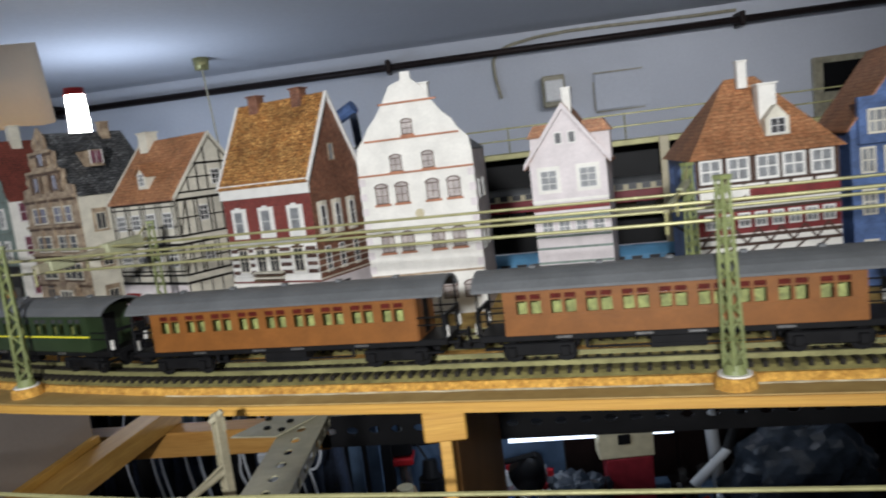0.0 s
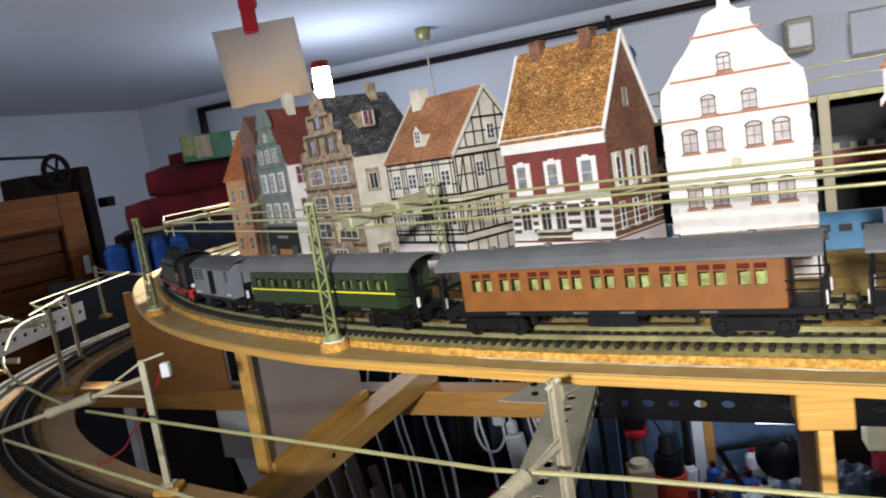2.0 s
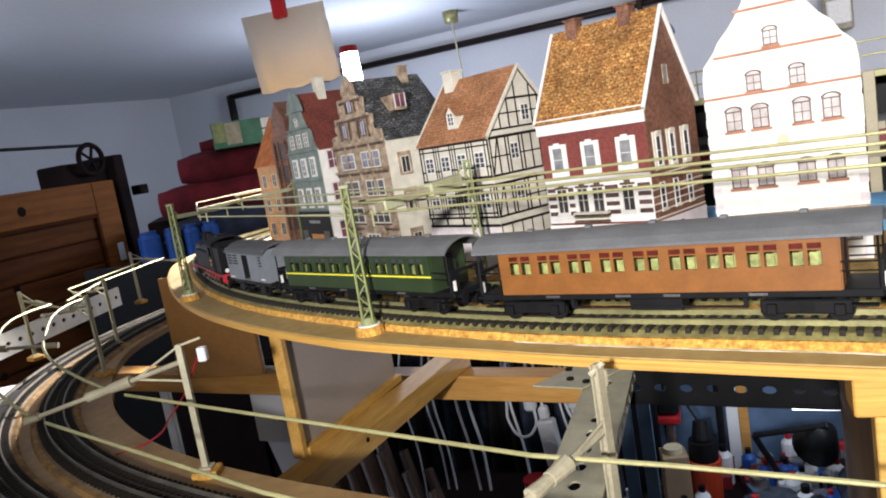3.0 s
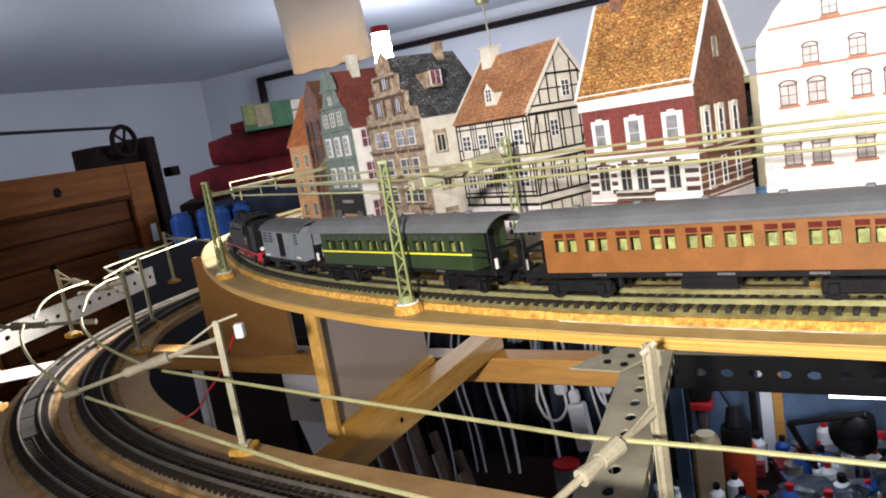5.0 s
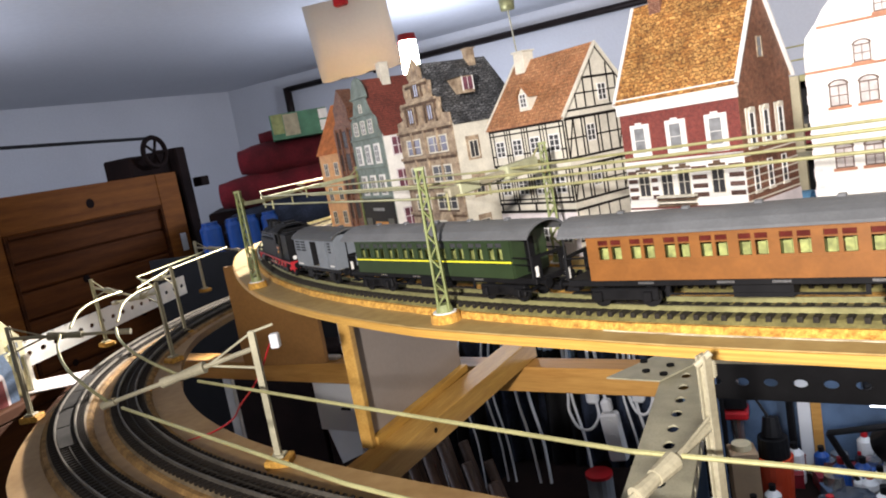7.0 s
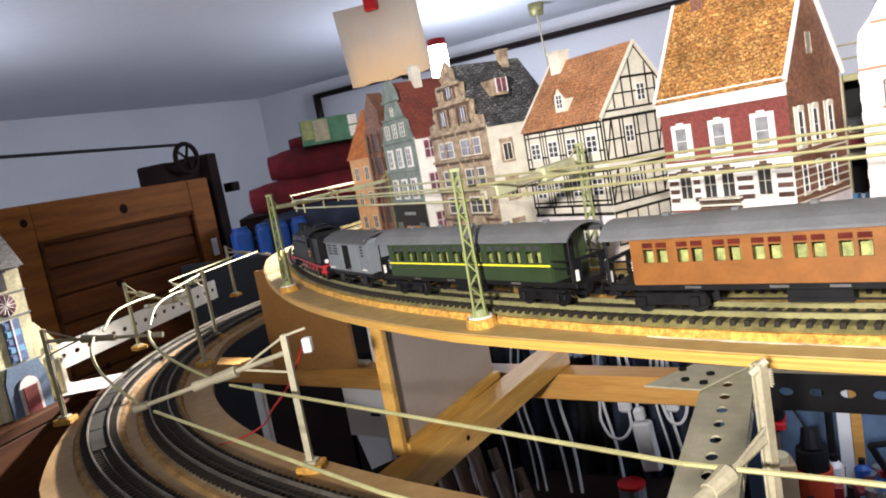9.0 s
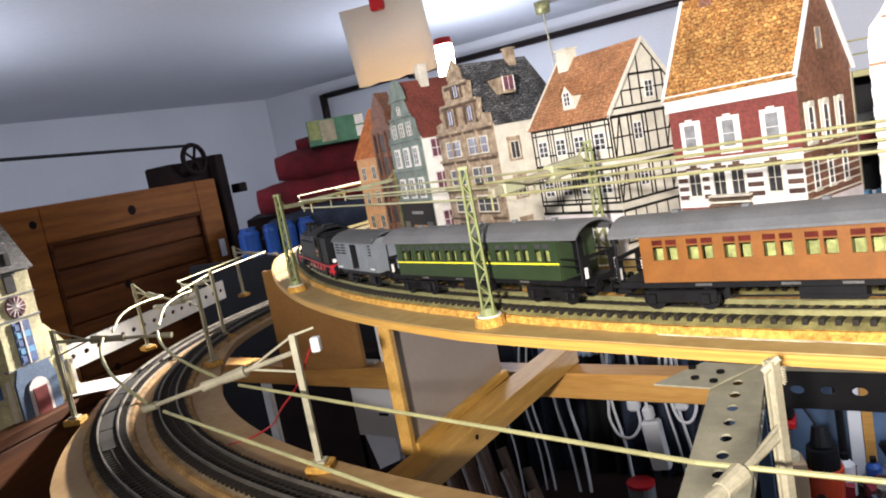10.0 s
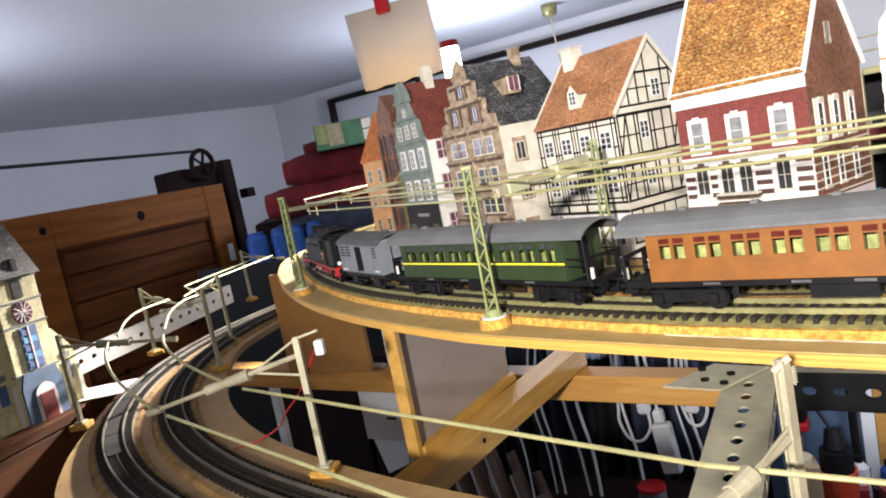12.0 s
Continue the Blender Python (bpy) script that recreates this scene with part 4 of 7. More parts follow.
part("window_frame", boxes((0.1, 0.1008, 0.0318, 0.0322, eave + 0.029, eave + 0.041), (0.1, 0.1008, 0.0255, 0.0265, eave + 0.028, eave + 0.042), (0.1, 0.1008, 0.0375, 0.0385, eave + 0.028, eave + 0.042)), M_WINWHITE, dm)
h.chimney(0.058, 0.066, 0.178, 0.196, 0.009, M_CARDSTONE)

# grey-green gabled house with a dark shop
h = Card("narrow grey-green gabled card house with dark shopfront", -0.505, 0.806, -37.0, 0.089, 0.075)
eave, ridge = 0.128, 0.192
half = [(1.0, eave), (0.94, eave + 0.007), (0.92, eave + 0.020), (0.80, eave + 0.026), (0.70, eave + 0.042), (0.76, eave + 0.044), (0.75, eave + 0.048), (0.70, eave + 0.058), (0.61, eave + 0.066)]
h.body_front_gable(eave, ridge, M_CARDGREEN, M_CARDW, M_TILEDARK, half + [(0.5, eave + 0.069)] + [(1 - u, z) for u, z in reversed(half)], flush=True)
for z, hh, us in ((0.061, 0.021, (0.018, 0.0445, 0.071)), (0.0975, 0.020, (0.018, 0.0445, 0.071)), (0.131, 0.016, (0.023, 0.0445, 0.066))):
    for u in us:
        h.panel("surround", "front", u - 0.0085, u + 0.0085, z - 0.0015, z + hh + 0.0015, 0.0006, M_WINWHITE if z < 0.12 else M_CARDGREEN)
        h.window("front", u, z, 0.0125, hh, M_WINWHITE if z < 0.12 else M_CARDCREAM, bars=(1, 2), rim=0.0010).location.y = -0.0006
h.window("front", 0.0445, 0.1560, 0.0085, 0.0075, M_CARDCREAM, bars=(1, 0), rim=0.0010, arched=True)
for z, k in ((0.0575, 0.0), (0.0925, 0.0), (0.1265, 0.0), (0.1535, 0.14), (0.1735, 0.24)):
    h.panel("cornice", "front", h.w * k - 0.0006, h.w * (1 - k) + 0.0006, z - 0.0011, z + 0.0011, 0.0018, M_CARDGREEN, 0.0002, bevel=0.0003)
h.panel("shopfront", "front", -0.0003, h.w + 0.0003, 0.0003, 0.055, 0.0010, M_TIMBER)
h.panel("display", "front", 0.030, 0.066, 0.008, 0.028, 0.0004, M_ORANGE, 0.0010)
for u in (0.012, 0.076):
    h.panel("shop_pane", "front", u - 0.008, u + 0.008, 0.008, 0.032, 0.0004, M_PANE, 0.0010)
h.panel("sign_bar", "front", 0.030, 0.062, 0.041, 0.0445, 0.0004, M_PANEGREY, 0.0011)
for z in (0.102, 0.065, 0.021):
    for u in (0.018, 0.052):
        h.window("right", u, z, 0.016, 0.022, M_CARDPINK, M_PANEMAG, bars=(1, 1), rim=0.0016)
h.chimney(0.046, 0.036, 0.184, 0.209, 0.011, M_CARDCREAM)

# orange roofed house with a brick gable at the bend
h = Card("peach card house with orange roof and gothic brick gable", -0.668, 0.972, -24.0, 0.150, 0.08)
eave, ridge = 0.122, 0.190
h.body_side_ridge(eave, ridge, M_PEACH, M_BRICKBROWN, M_ORANGEWALL)
part("gothic_gable", prism([(0.058, 0.0), (0.110, 0.0), (0.110, 0.150), (0.101, 0.160), (0.101, 0.178), (0.084, 0.205), (0.067, 0.178), (0.067, 0.160), (0.058, 0.150)], "y", -0.004, 0.02), M_BRICKBROWN, h.ob)
for u in (0.066, 0.084, 0.102):
    for z in (0.02, 0.055, 0.09, 0.122):
        h.window("front", u, z, 0.009, 0.024, M_TIMBERBR, bars=(1, 2), rim=0.001).location.y = -0.004
for u in (0.064, 0.075, 0.093, 0.1045):
    part("buttress", boxes((u - 0.0014, u + 0.0014, -0.0062, -0.004, 0.0, 0.150)), M_BRICKBROWN, h.ob)
for u in (0.015, 0.042, 0.128):
    for z in (0.012, 0.048, 0.085):
        h.window("front", u, z, 0.011, 0.020, M_CARDCREAM, bars=(1, 1), rim=0.001)

# tall white town house with curved gable
h = Card("tall white card town house with arched windows and stepped gable", -0.0225, 0.5375, -8.5, 0.0875, 0.072)
eave, ridge = 0.121, 0.156
outline = [(1.0, eave), (0.985, eave + 0.0096), (0.90, eave + 0.0176), (0.86, eave + 0.0240), (0.78, eave + 0.0304), (0.70, eave + 0.0400), (0.66, eave + 0.0464), (0.60, eave + 0.0528), (0.555, eave + 0.0560), (0.55, eave + 0.0616),
           (0.47, eave + 0.0616), (0.465, eave + 0.0560), (0.36, eave + 0.0528), (0.32, eave + 0.0464), (0.28, eave + 0.0400), (0.20, eave + 0.0304), (0.13, eave + 0.0240), (0.09, eave + 0.0176), (0.015, eave + 0.0096), (0.0, eave)]
h.body_front_gable(eave, ridge, M_CARDW, M_CARDPINK, M_ROOFGREY, outline, over=0.0, flush=True)
for z, k in ((0.033, 0.0), (eave - 0.0110, 0.0), (eave + 0.0142, 0.09), (eave + 0.040, 0.25)):
    h.panel("cornice", "front", h.w * k, h.w * (1 - k), z - 0.0007, z + 0.0007, 0.0011, M_BAND if z > 0.1 else M_CARDSTONE, 0.0002)
for z in (0.0880, 0.0510):
    for u in (0.0165, 0.0320, 0.0555, 0.0715):
        h.window("front", u, z, 0.0100, 0.0125, M_FRAMEBR, M_PANEPALE, bars=(1, 1), sill=M_BAND, arched=True, rim=0.0008)
for u in (0.030, 0.0545):
    h.window("front", u, eave - 0.0095, 0.0090, 0.0100, M_FRAMEBR, M_PANEPALE, bars=(1, 1), sill=M_BAND, arched=True)
h.window("front", 0.0415, eave + 0.0165, 0.0085, 0.0090, M_FRAMEBR, M_PANEPALE, bars=(1, 1), sill=M_BAND, arched=True)
for u in (0.060, 0.0765):
    h.window("front", u, 0.012, 0.0115, 0.010, M_FRAMEBR, M_PANEPALE, bars=(1, 1), arched=True)
bm = prism([(0.020 + 0.0150 * math.cos(math.pi * i / 10), 0.012 + 0.0145 * math.sin(math.pi * i / 10)) for i in range(11)] + [(0.005, 0.0005), (0.035, 0.0005)], "y", -0.0014, 0.0)
part("arch_surround", bm, M_CARDSTONE, h.ob)
bm = prism([(0.020 + 0.0118 * math.cos(math.pi * i / 10), 0.012 + 0.0115 * math.sin(math.pi * i / 10)) for i in range(11)] + [(0.0082, 0.0005), (0.0318, 0.0005)], "y", -0.0019, -0.001)
part("arched_door", bm, M_TIMBERBR, h.ob)
bm = prism([(0.020 + 0.0085 * math.cos(math.pi * i / 8), 0.017 + 0.0045 * math.sin(math.pi * i / 8)) for i in range(16)], "y", -0.0024, -0.0018)
part("fanlight", bm, M_CARDW, h.ob)
bm = bmesh.new()
bmesh.ops.create_cone(bm, cap_ends=True, segments=18, radius1=0.0036, radius2=0.0033, depth=0.0012, matrix=pose(0.0435, -0.0006, 0.0785, 90))
part("clock", bm, M_CREAMTRAIN, h.ob)
for z in range(10):
    for x0, x1 in ((0, 0.0042), (h.w - 0.0042, h.w)):
        h.panel("quoin", "front", x0 - 0.0004, x1 + 0.0004, 0.002 + z * 0.0112, 0.0075 + z * 0.0112, 0.0005, M_CARDPINK)
for u in (0.016, 0.042):
    for z in (0.046, 0.084):
        h.window("right", u, z, 0.009, 0.015, bars=(1, 1))
h.chimney(0.056, 0.010, eave + 0.026, eave + 0.052, 0.006, M_CARDW)

# narrow pinkish gabled house
h = Card("narrow pale pink timbered card house with steep gable", 0.1035, 0.5135, -15.0, 0.0535, 0.055)
eave, ridge = 0.105, 0.144
h.body_front_gable(eave, ridge, M_CARDPINK, M_CARDPINK, M_TILERED, over=0.003)
for sgn in (0, 1):
    e = (-0.0035 if not sgn else h.w + 0.0035, eave - 0.004)
    part("verge_board", prism([e, (h.w / 2, ridge - 0.003), (h.w / 2, ridge + 0.0015), (e[0], e[1] + 0.004)], "y", -0.0042, -0.0028), M_CARDPINK, h.ob)
for u in (0.013, 0.0405):
    h.panel("surround", "front", u - 0.0082, u + 0.0082, 0.083, 0.102, 0.0006, M_CARDW)
    h.window("front", u, 0.085, 0.0120, 0.0145, pane=M_PANEGREY, bars=(1, 2)).location.y = -0.0006
for u in (0.022, 0.0315):
    h.window("front", u, 0.117, 0.0055, 0.0085, bars=(0, 0))
h.panel("beam_band", "front", 0, h.w, 0.0705, 0.0745, 0.0008, M_REDDOOR)
h.panel("beam_band", "front", 0, h.w, 0.0765, 0.0785, 0.0006, M_CARDW)
for z in (0.0655, 0.052, 0.0435, 0.033):
    h.panel("cornice", "front", 0, h.w, z - 0.0008, z + 0.0008, 0.0009, M_CARDGREEN)
for u in (0.009, 0.021, 0.033, 0.045):
    h.window("front", u, 0.0545, 0.0085, 0.0085, pane=M_PANEGREY, bars=(1, 1))
for u in (0.012, 0.027, 0.042):
    h.window("front", u, 0.010, 0.010, 0.018, bars=(1, 1))
dm = part("dormer", boxes((-0.002, 0.056, 0.022, 0.042, eave - 0.002, eave + 0.020)), M_CARDPINK, h.ob)
part("dormer_roof", prism([(-0.004, eave + 0.018), (0.058, eave + 0.018), (0.052, eave + 0.027), (0.002, eave + 0.027)], "y", 0.020, 0.044), M_TILERED, dm)
h.chimney(0.029, 0.012, 0.130, 0.155, 0.006, M_CARDW)

# hipped half-timbered house
h = Card("half-timbered card house with hipped orange roof and red band", 0.2095, 0.482, -5.5, 0.0905, 0.092)
eave, ridge = 0.098, 0.148
part("wall", boxes((0, h.w, 0, h.d, 0, eave)), M_CARDW, h.ob)
# Both side walls carry their shade as blue colour; the front is white.
part("side_wall", boxes((-0.0006, -0.0001, 0.0006, h.d - 0.001, 0.0004, eave - 0.0004)), M_CARDBLUE, h.ob, "side wall with its shade painted in as blue")
part("side_wall", boxes((h.w + 0.0001, h.w + 0.0006, 0.0006, h.d - 0.001, 0.0004, eave - 0.0004)), M_CARDBLUE, h.ob, "side wall with its shade painted in as blue")
bm = bmesh.new()
o = 0.004
foot = [bm.verts.new(p) for p in ((-o, -o, eave - 0.003), (h.w + o, -o, eave - 0.003), (h.w + o, h.d + o, eave - 0.003), (-o, h.d + o, eave - 0.003))]
top = [bm.verts.new(p) for p in ((0.034, h.d / 2, ridge), (0.055, h.d / 2, ridge))]
for f in ((foot[0], foot[1], top[1], top[0]), (foot[1], foot[2], top[1]), (foot[2], foot[3], top[0], top[1]), (foot[3], foot[0], top[0]), (foot[3], foot[2], foot[1], foot[0])):
    bm.faces.new(f)
part("roof", bm, M_TILERED, h.ob)
h.chimney(0.043, 0.036, 0.140, 0.158, 0.0065, M_CARDW)
h.chimney(0.053, 0.020, 0.112, 0.140, 0.0115, M_CARDW)
dm = part("dormer", prism([(0.0475, 0.106), (0.0625, 0.106), (0.0625, 0.117), (0.055, 0.126), (0.0475, 0.117)], "y", 0.003, 0.030), M_CARDCREAM, h.ob)
h.window("front", 0.055, 0.107, 0.010, 0.0105, bars=(1, 1)).location.y = 0.0028
for z, t in ((0.0965, 0.002), (0.066, 0.002), (0.0595, 0.0016), (0.0415, 0.0018), (0.036, 0.0016), (0.0285, 0.0018)):
    h.beam("front", 0, z, h.w, z, t, M_TIMBERBR)
for i in range(7):
    u = 0.001 + (h.w - 0.002) * i / 6
    h.beam("front", u, 0.0665, u, 0.0955, 0.0016, M_TIMBERBR)
    if i < 6:
        mid = u + (h.w - 0.002) / 12
        h.beam("front", u, 0.0295, mid, 0.0355, 0.0011, M_TIMBERBR)
        h.beam("front", u, 0.0355 + 0.001, mid, 0.0425 + 0.004, 0.0011, M_TIMBERBR)
        h.beam("front", mid, 0.0425 + 0.004, u + (h.w - 0.002) / 6, 0.0365, 0.0011, M_TIMBERBR)
h.panel("red_band", "front", 0.034, h.w, 0.0665, 0.0745, 0.0008, M_REDDOOR)
h.panel("timber_storey", "front", 0.0, h.w, 0.0765, 0.0965, 0.0003, M_TIMBERBR)
h.panel("timber_storey", "front", 0.0, h.w, 0.0435, 0.0600, 0.0003, M_REDDOOR)
for u in (0.010, 0.0275, 0.046, 0.0625, 0.080):
    h.window("front", u, 0.0785, 0.0145, 0.0165, pane=M_PANEGREY, bars=(1, 1), rim=0.0017).location.y = -0.0002
for u in (0.010, 0.0275):
    part("curved_brace", prism([(u - 0.0085, 0.0760), (u + 0.0085, 0.0760), (u + 0.005, 0.0700), (u, 0.0675), (u - 0.005, 0.0700)], "y", -0.0008, 0.0), M_CARDW, h.ob)
for i in range(8):
    h.window("front", 0.008 + i * 0.0107, 0.0475, 0.0078, 0.0100, pane=M_PANEGREY, bars=(1, 1), rim=0.0010).location.y = -0.0002
for u in (0.008, 0.03, 0.052, 0.074):
    h.window("front", u, 0.006, 0.012, 0.018, bars=(1, 1))
for u in (0.016, 0.045, 0.074):
    # Left window frames take the same painted-in blue shade.
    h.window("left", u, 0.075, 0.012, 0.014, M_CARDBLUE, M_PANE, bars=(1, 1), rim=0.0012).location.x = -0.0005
for z in (0.066, 0.042):
    h.panel("beam_band", "left", 0.0, h.d, z, z + 0.0022, 0.0006, M_TIMBER, 0.0007)

# house at the end of the row, its side shade put in as blue
h = Card("card house with its side shade painted in as blue, grey pointed gable", 0.3055, 0.470, -9.5, 0.075, 0.07)
eave, ridge = 0.105, 0.155
h.body_front_gable(eave, ridge, M_CARDBLUE, M_CARDBLUE, M_TILERED)
for z in (0.075, 0.048, 0.015):
    for u in (0.010, 0.024, 0.038, 0.052, 0.066):
        h.window("front", u, z, 0.009, 0.017, M_CARDCREAM, M_PANEGREY, bars=(1, 1), rim=0.0012)
for z in (0.068, 0.040, 0.098):
    h.panel("cornice", "front", 0, h.w, z, z + 0.0022, 0.0012, M_CARDBLUE)
h.panel("bay", "front", 0.004, 0.028, 0.094, 0.124, 0.004, M_CARDBLUE)
h.window("front", 0.016, 0.100, 0.014, 0.016, M_CARDCREAM, M_PANEGREY, bars=(2, 1), rim=0.0014).location.y = -0.004

# ---------------------------------------------------------------- rolling stock
def wheelset(parent, x, r, material, z=0.0, rim=None):
    bm = bmesh.new()
    for y in (-0.0085, 0.0085):
        add_tube(bm, (x, y - 0.0012, z + r), (x, y + 0.0012, z + r), r, n=20)
    add_tube(bm, (x, -0.009, z + r), (x, 0.009, z + r), 0.001)
    w = part("wheelset", bm, material, parent)
    if rim:
        bm = bmesh.new()
        for y in (-0.0101, 0.0101):
            add_tube(bm, (x, y - 0.0003, z + r), (x, y + 0.0003, z + r), r * 0.35, n=12)
        part("hub", bm, rim, w)
    return w


def buffers(parent, x, sgn, z=0.0125):
    for y in (-0.010, 0.010):
        b = part("buffer", tubes(((x, y, z), (x + sgn * 0.0055, y, z), 0.0011)), M_BLACK, parent)
        part("buffer_head", tubes(((x + sgn * 0.0052, y, z), (x + sgn * 0.0062, y, z), 0.0030), n=14), M_BLACK, b)
    part("coupling", boxes((min(x, x + sgn * 0.009), max(x, x + sgn * 0.009), -0.003, 0.003, z - 0.006, z - 0.003)), M_BLACK, parent)


def arched_roof(w, z_side, z_top, x0, x1, thick=0.0014, n=10):
    up = [(-w / 2 + w * i / n, z_side + (z_top - z_side) * (1 - (2 * i / n - 1) ** 2) ** 0.75) for i in range(n + 1)]
    return prism([(p, q) for p, q in up] + [(p, q - thick) for p, q in reversed(up)], "x", x0, x1)


def bogie(parent, x, half=0.0135):
    b = part("bogie", boxes((x - half - 0.005, x + half + 0.005, -0.0125, -0.0100, 0.004, 0.0105), (x - half - 0.005, x + half + 0.005, 0.0100, 0.0125, 0.004, 0.0105), (x - 0.004, x + 0.004, -0.0125, 0.0125, 0.005, 0.010), bevel=0.0006), M_BLACK, parent)
    for dx in (-half, half):
        for y in (-0.0135, 0.0135):
            part("axle_box", boxes((x + dx - 0.0022, x + dx + 0.0022, y - 0.0012, y + 0.0012, 0.004, 0.009), bevel=0.0004), M_BLACK, b)
    for dx in (-half, half):
        wheelset(b, x + dx, 0.0054, M_BLACK)


def coach(label, length, paint, panes, platforms, line):
    """A bogie coach: origin on the rails at its middle, x along the track."""
    c = thing("coach", label, "railway coach", group="train on the outer track")
    half, hw = length / 2 - 0.006, 0.0158
    z0, z1, zt = 0.0155, 0.0400, 0.0440
    pl = 0.015 if platforms else 0.0
    xa, xb = -half + pl, half - pl
    wz0, wz1 = 0.0265, 0.0365
    part("underframe", boxes((-half, half, -0.0135, 0.0135, 0.0118, z0), bevel=0.0004), M_BLACK, c)
    part("truss", boxes((-half * 0.45, half * 0.45, -0.0130, -0.0122, 0.0072, 0.0082), (-half * 0.45, -half * 0.43, -0.0130, -0.0122, 0.0078, 0.0122), (half * 0.43, half * 0.45, -0.0130, -0.0122, 0.0078, 0.0122), (-0.012, 0.014, -0.0125, -0.003, 0.006, 0.0122)), M_BLACK, c)
    edge = 0.004
    pitch = (xb - xa - 2 * edge) / panes
    for side in (-1, 1):
        ya, yb = sorted((side * hw, side * (hw - 0.0012)))
        specs = [(xa, xb, ya, yb, z0, wz0), (xa, xb, ya, yb, wz1, z1 + 0.0006)]
        x = xa
        for i in range(panes):
            s = xa + edge + i * pitch
            wl, wr = s + pitch * 0.14, s + pitch * 0.86
            mid = (wl + wr) / 2
            specs += [(x, wl, ya, yb, wz0, wz1), (mid - 0.0008, mid + 0.0008, ya, yb, wz0, wz1)]
            x = wr
        specs.append((x, xb, ya, yb, wz0, wz1))
        w = part("side_wall", boxes(*specs), paint, c)
        for i in range(panes):
            s = xa + edge + i * pitch
            bar = boxes((s + pitch * 0.14, s + pitch * 0.86, ya - 0.0001, yb + 0.0001, wz0 + 0.0068, wz0 + 0.0075))
            f = part("transom", bar, paint, w)
            for a, b in ((0.14, 0.47), (0.53, 0.86)):
                seat = boxes((s + pitch * (a + 0.03), s + pitch * (b - 0.10), side * 0.0118 - 0.0003, side * 0.0118 + 0.0003, wz0 - 0.001, wz0 + 0.0052), (s + pitch * (b - 0.15), s + pitch * (b - 0.02), side * 0.0095 - 0.0003, side * 0.0095 + 0.0003, wz0 - 0.001, wz0 + 0.0060))
                part("curtain", seat, M_SEAT, w)
                part("upper_pane", boxes((s + pitch * a + 0.0002, s + pitch * b - 0.0002, side * (hw - 0.0006) - 0.0002, side * (hw - 0.0006) + 0.0002, wz0 + 0.0075, wz1)), M_PANE if line else M_PANERED, w, "dark red upper pane" if not line else "")
        part("waist_rail", boxes((xa, xb, side * hw - 0.0003, side * hw + 0.0003, wz0 - 0.0019, wz0 - 0.0009)), M_YELLOW if line else paint, w)
        part("frieze", boxes((xa, xb, side * hw - 0.0003, side * hw + 0.0003, wz1 + 0.0008, wz1 + 0.0015)), paint, w)
        for sx in (-0.55, -0.15, 0.1, 0.5):
            part("plate", boxes((sx * half - 0.004, sx * half + 0.004, side * 0.0136 - 0.0002, side * 0.0136 + 0.0002, 0.0130, 0.0142)), M_STEEL, c)
    for x in (xa, xb):
        e = part("end_wall", boxes((x - 0.0006, x + 0.0006, -hw + 0.0012, hw - 0.0012, z0, zt - 0.002)), paint, c)
        part("end_door", boxes((x - 0.0009, x + 0.0009, -0.004, 0.004, z0 + 0.001, 0.037)), M_BLACK, e)
    part("floor_board", boxes((xa, xb, -hw + 0.001, hw - 0.001, z0, z0 + 0.0008)), M_BLACK, c)
    for i in range(panes + 1):
        s = xa + edge + i * pitch
        part("seat_back", boxes((s - 0.0008, s + 0.0008, -hw + 0.002, hw - 0.002, z0 + 0.001, 0.031)), M_SEAT, c)
    r = part("roof", arched_roof(0.0345, z1, 0.0475, -half - 0.001, half + 0.001), M_ROOFGREY, c, smooth=False)
    for sx in (-0.7, -0.35, 0.0, 0.35, 0.7):
        part("roof_vent", boxes((sx * half - 0.0018, sx * half + 0.0018, -0.0018, 0.0018, 0.0468, 0.0488), bevel=0.0004), M_ROOFGREY, r)
    if platforms:
        for sgn in (-1, 1):
            xo, xi = sgn * half, sgn * (half - pl)
            for y in (-0.0145, 0.0145):
                part("platform_post", tubes(((xo - sgn * 0.001, y, z0), (xo - sgn * 0.001, y, z1 + 0.001), 0.0006), n=6), M_BLACK, c)
                part("handrail", tubes(((xi, y, 0.0275), (xo, y, 0.0275), 0.0005), ((xi, y, 0.0235), (xo, y, 0.0235), 0.0004), n=6), M_BLACK, c)
                part("platform_step", boxes((min(xi, xo) + 0.003, max(xi, xo) - 0.002, y - 0.002, y + 0.002, 0.0085, 0.0093)), M_BLACK, c)
            part("platform_rail", boxes((xo - 0.0006, xo + 0.0006, -0.0145, 0.0145, 0.0265, 0.0285), (xo - 0.0006, xo + 0.0006, -0.0145, -0.008, z0, 0.0265), (xo - 0.0006, xo + 0.0006, 0.008, 0.0145, z0, 0.0265)), M_BLACK, c)
            for y in (-0.0125, 0.0125):
                part("lamp_bracket", boxes((xo - 0.0012, xo + 0.0012, y - 0.0010, y + 0.0010, z0 + 0.001, z0 + 0.007)), M_CARDW, c, "white enamel bracket")
    for sx in (-1, 1):
        bogie(c, sx * (half - 0.030))
        buffers(c, sx * half, sx)
    return c


def set_on(ob, s):
    ob.matrix_world = UP.place(s, 0.0, RAIL_UP)


LEN = 0.206
green = coach("dark green open-platform coach with yellow waist line and grey roof", 0.202, M_GREENCOACH, 9, True, True)
set_on(green, 0.976)
brown = coach("orange-brown wooden open-platform coach with grey roof", LEN, M_BROWNCOACH, 9, True, False)
set_on(brown, 0.764)
for s in (0.553, 0.342):
    copy_thing(brown, UP.place(s, 0.0, RAIL_UP))

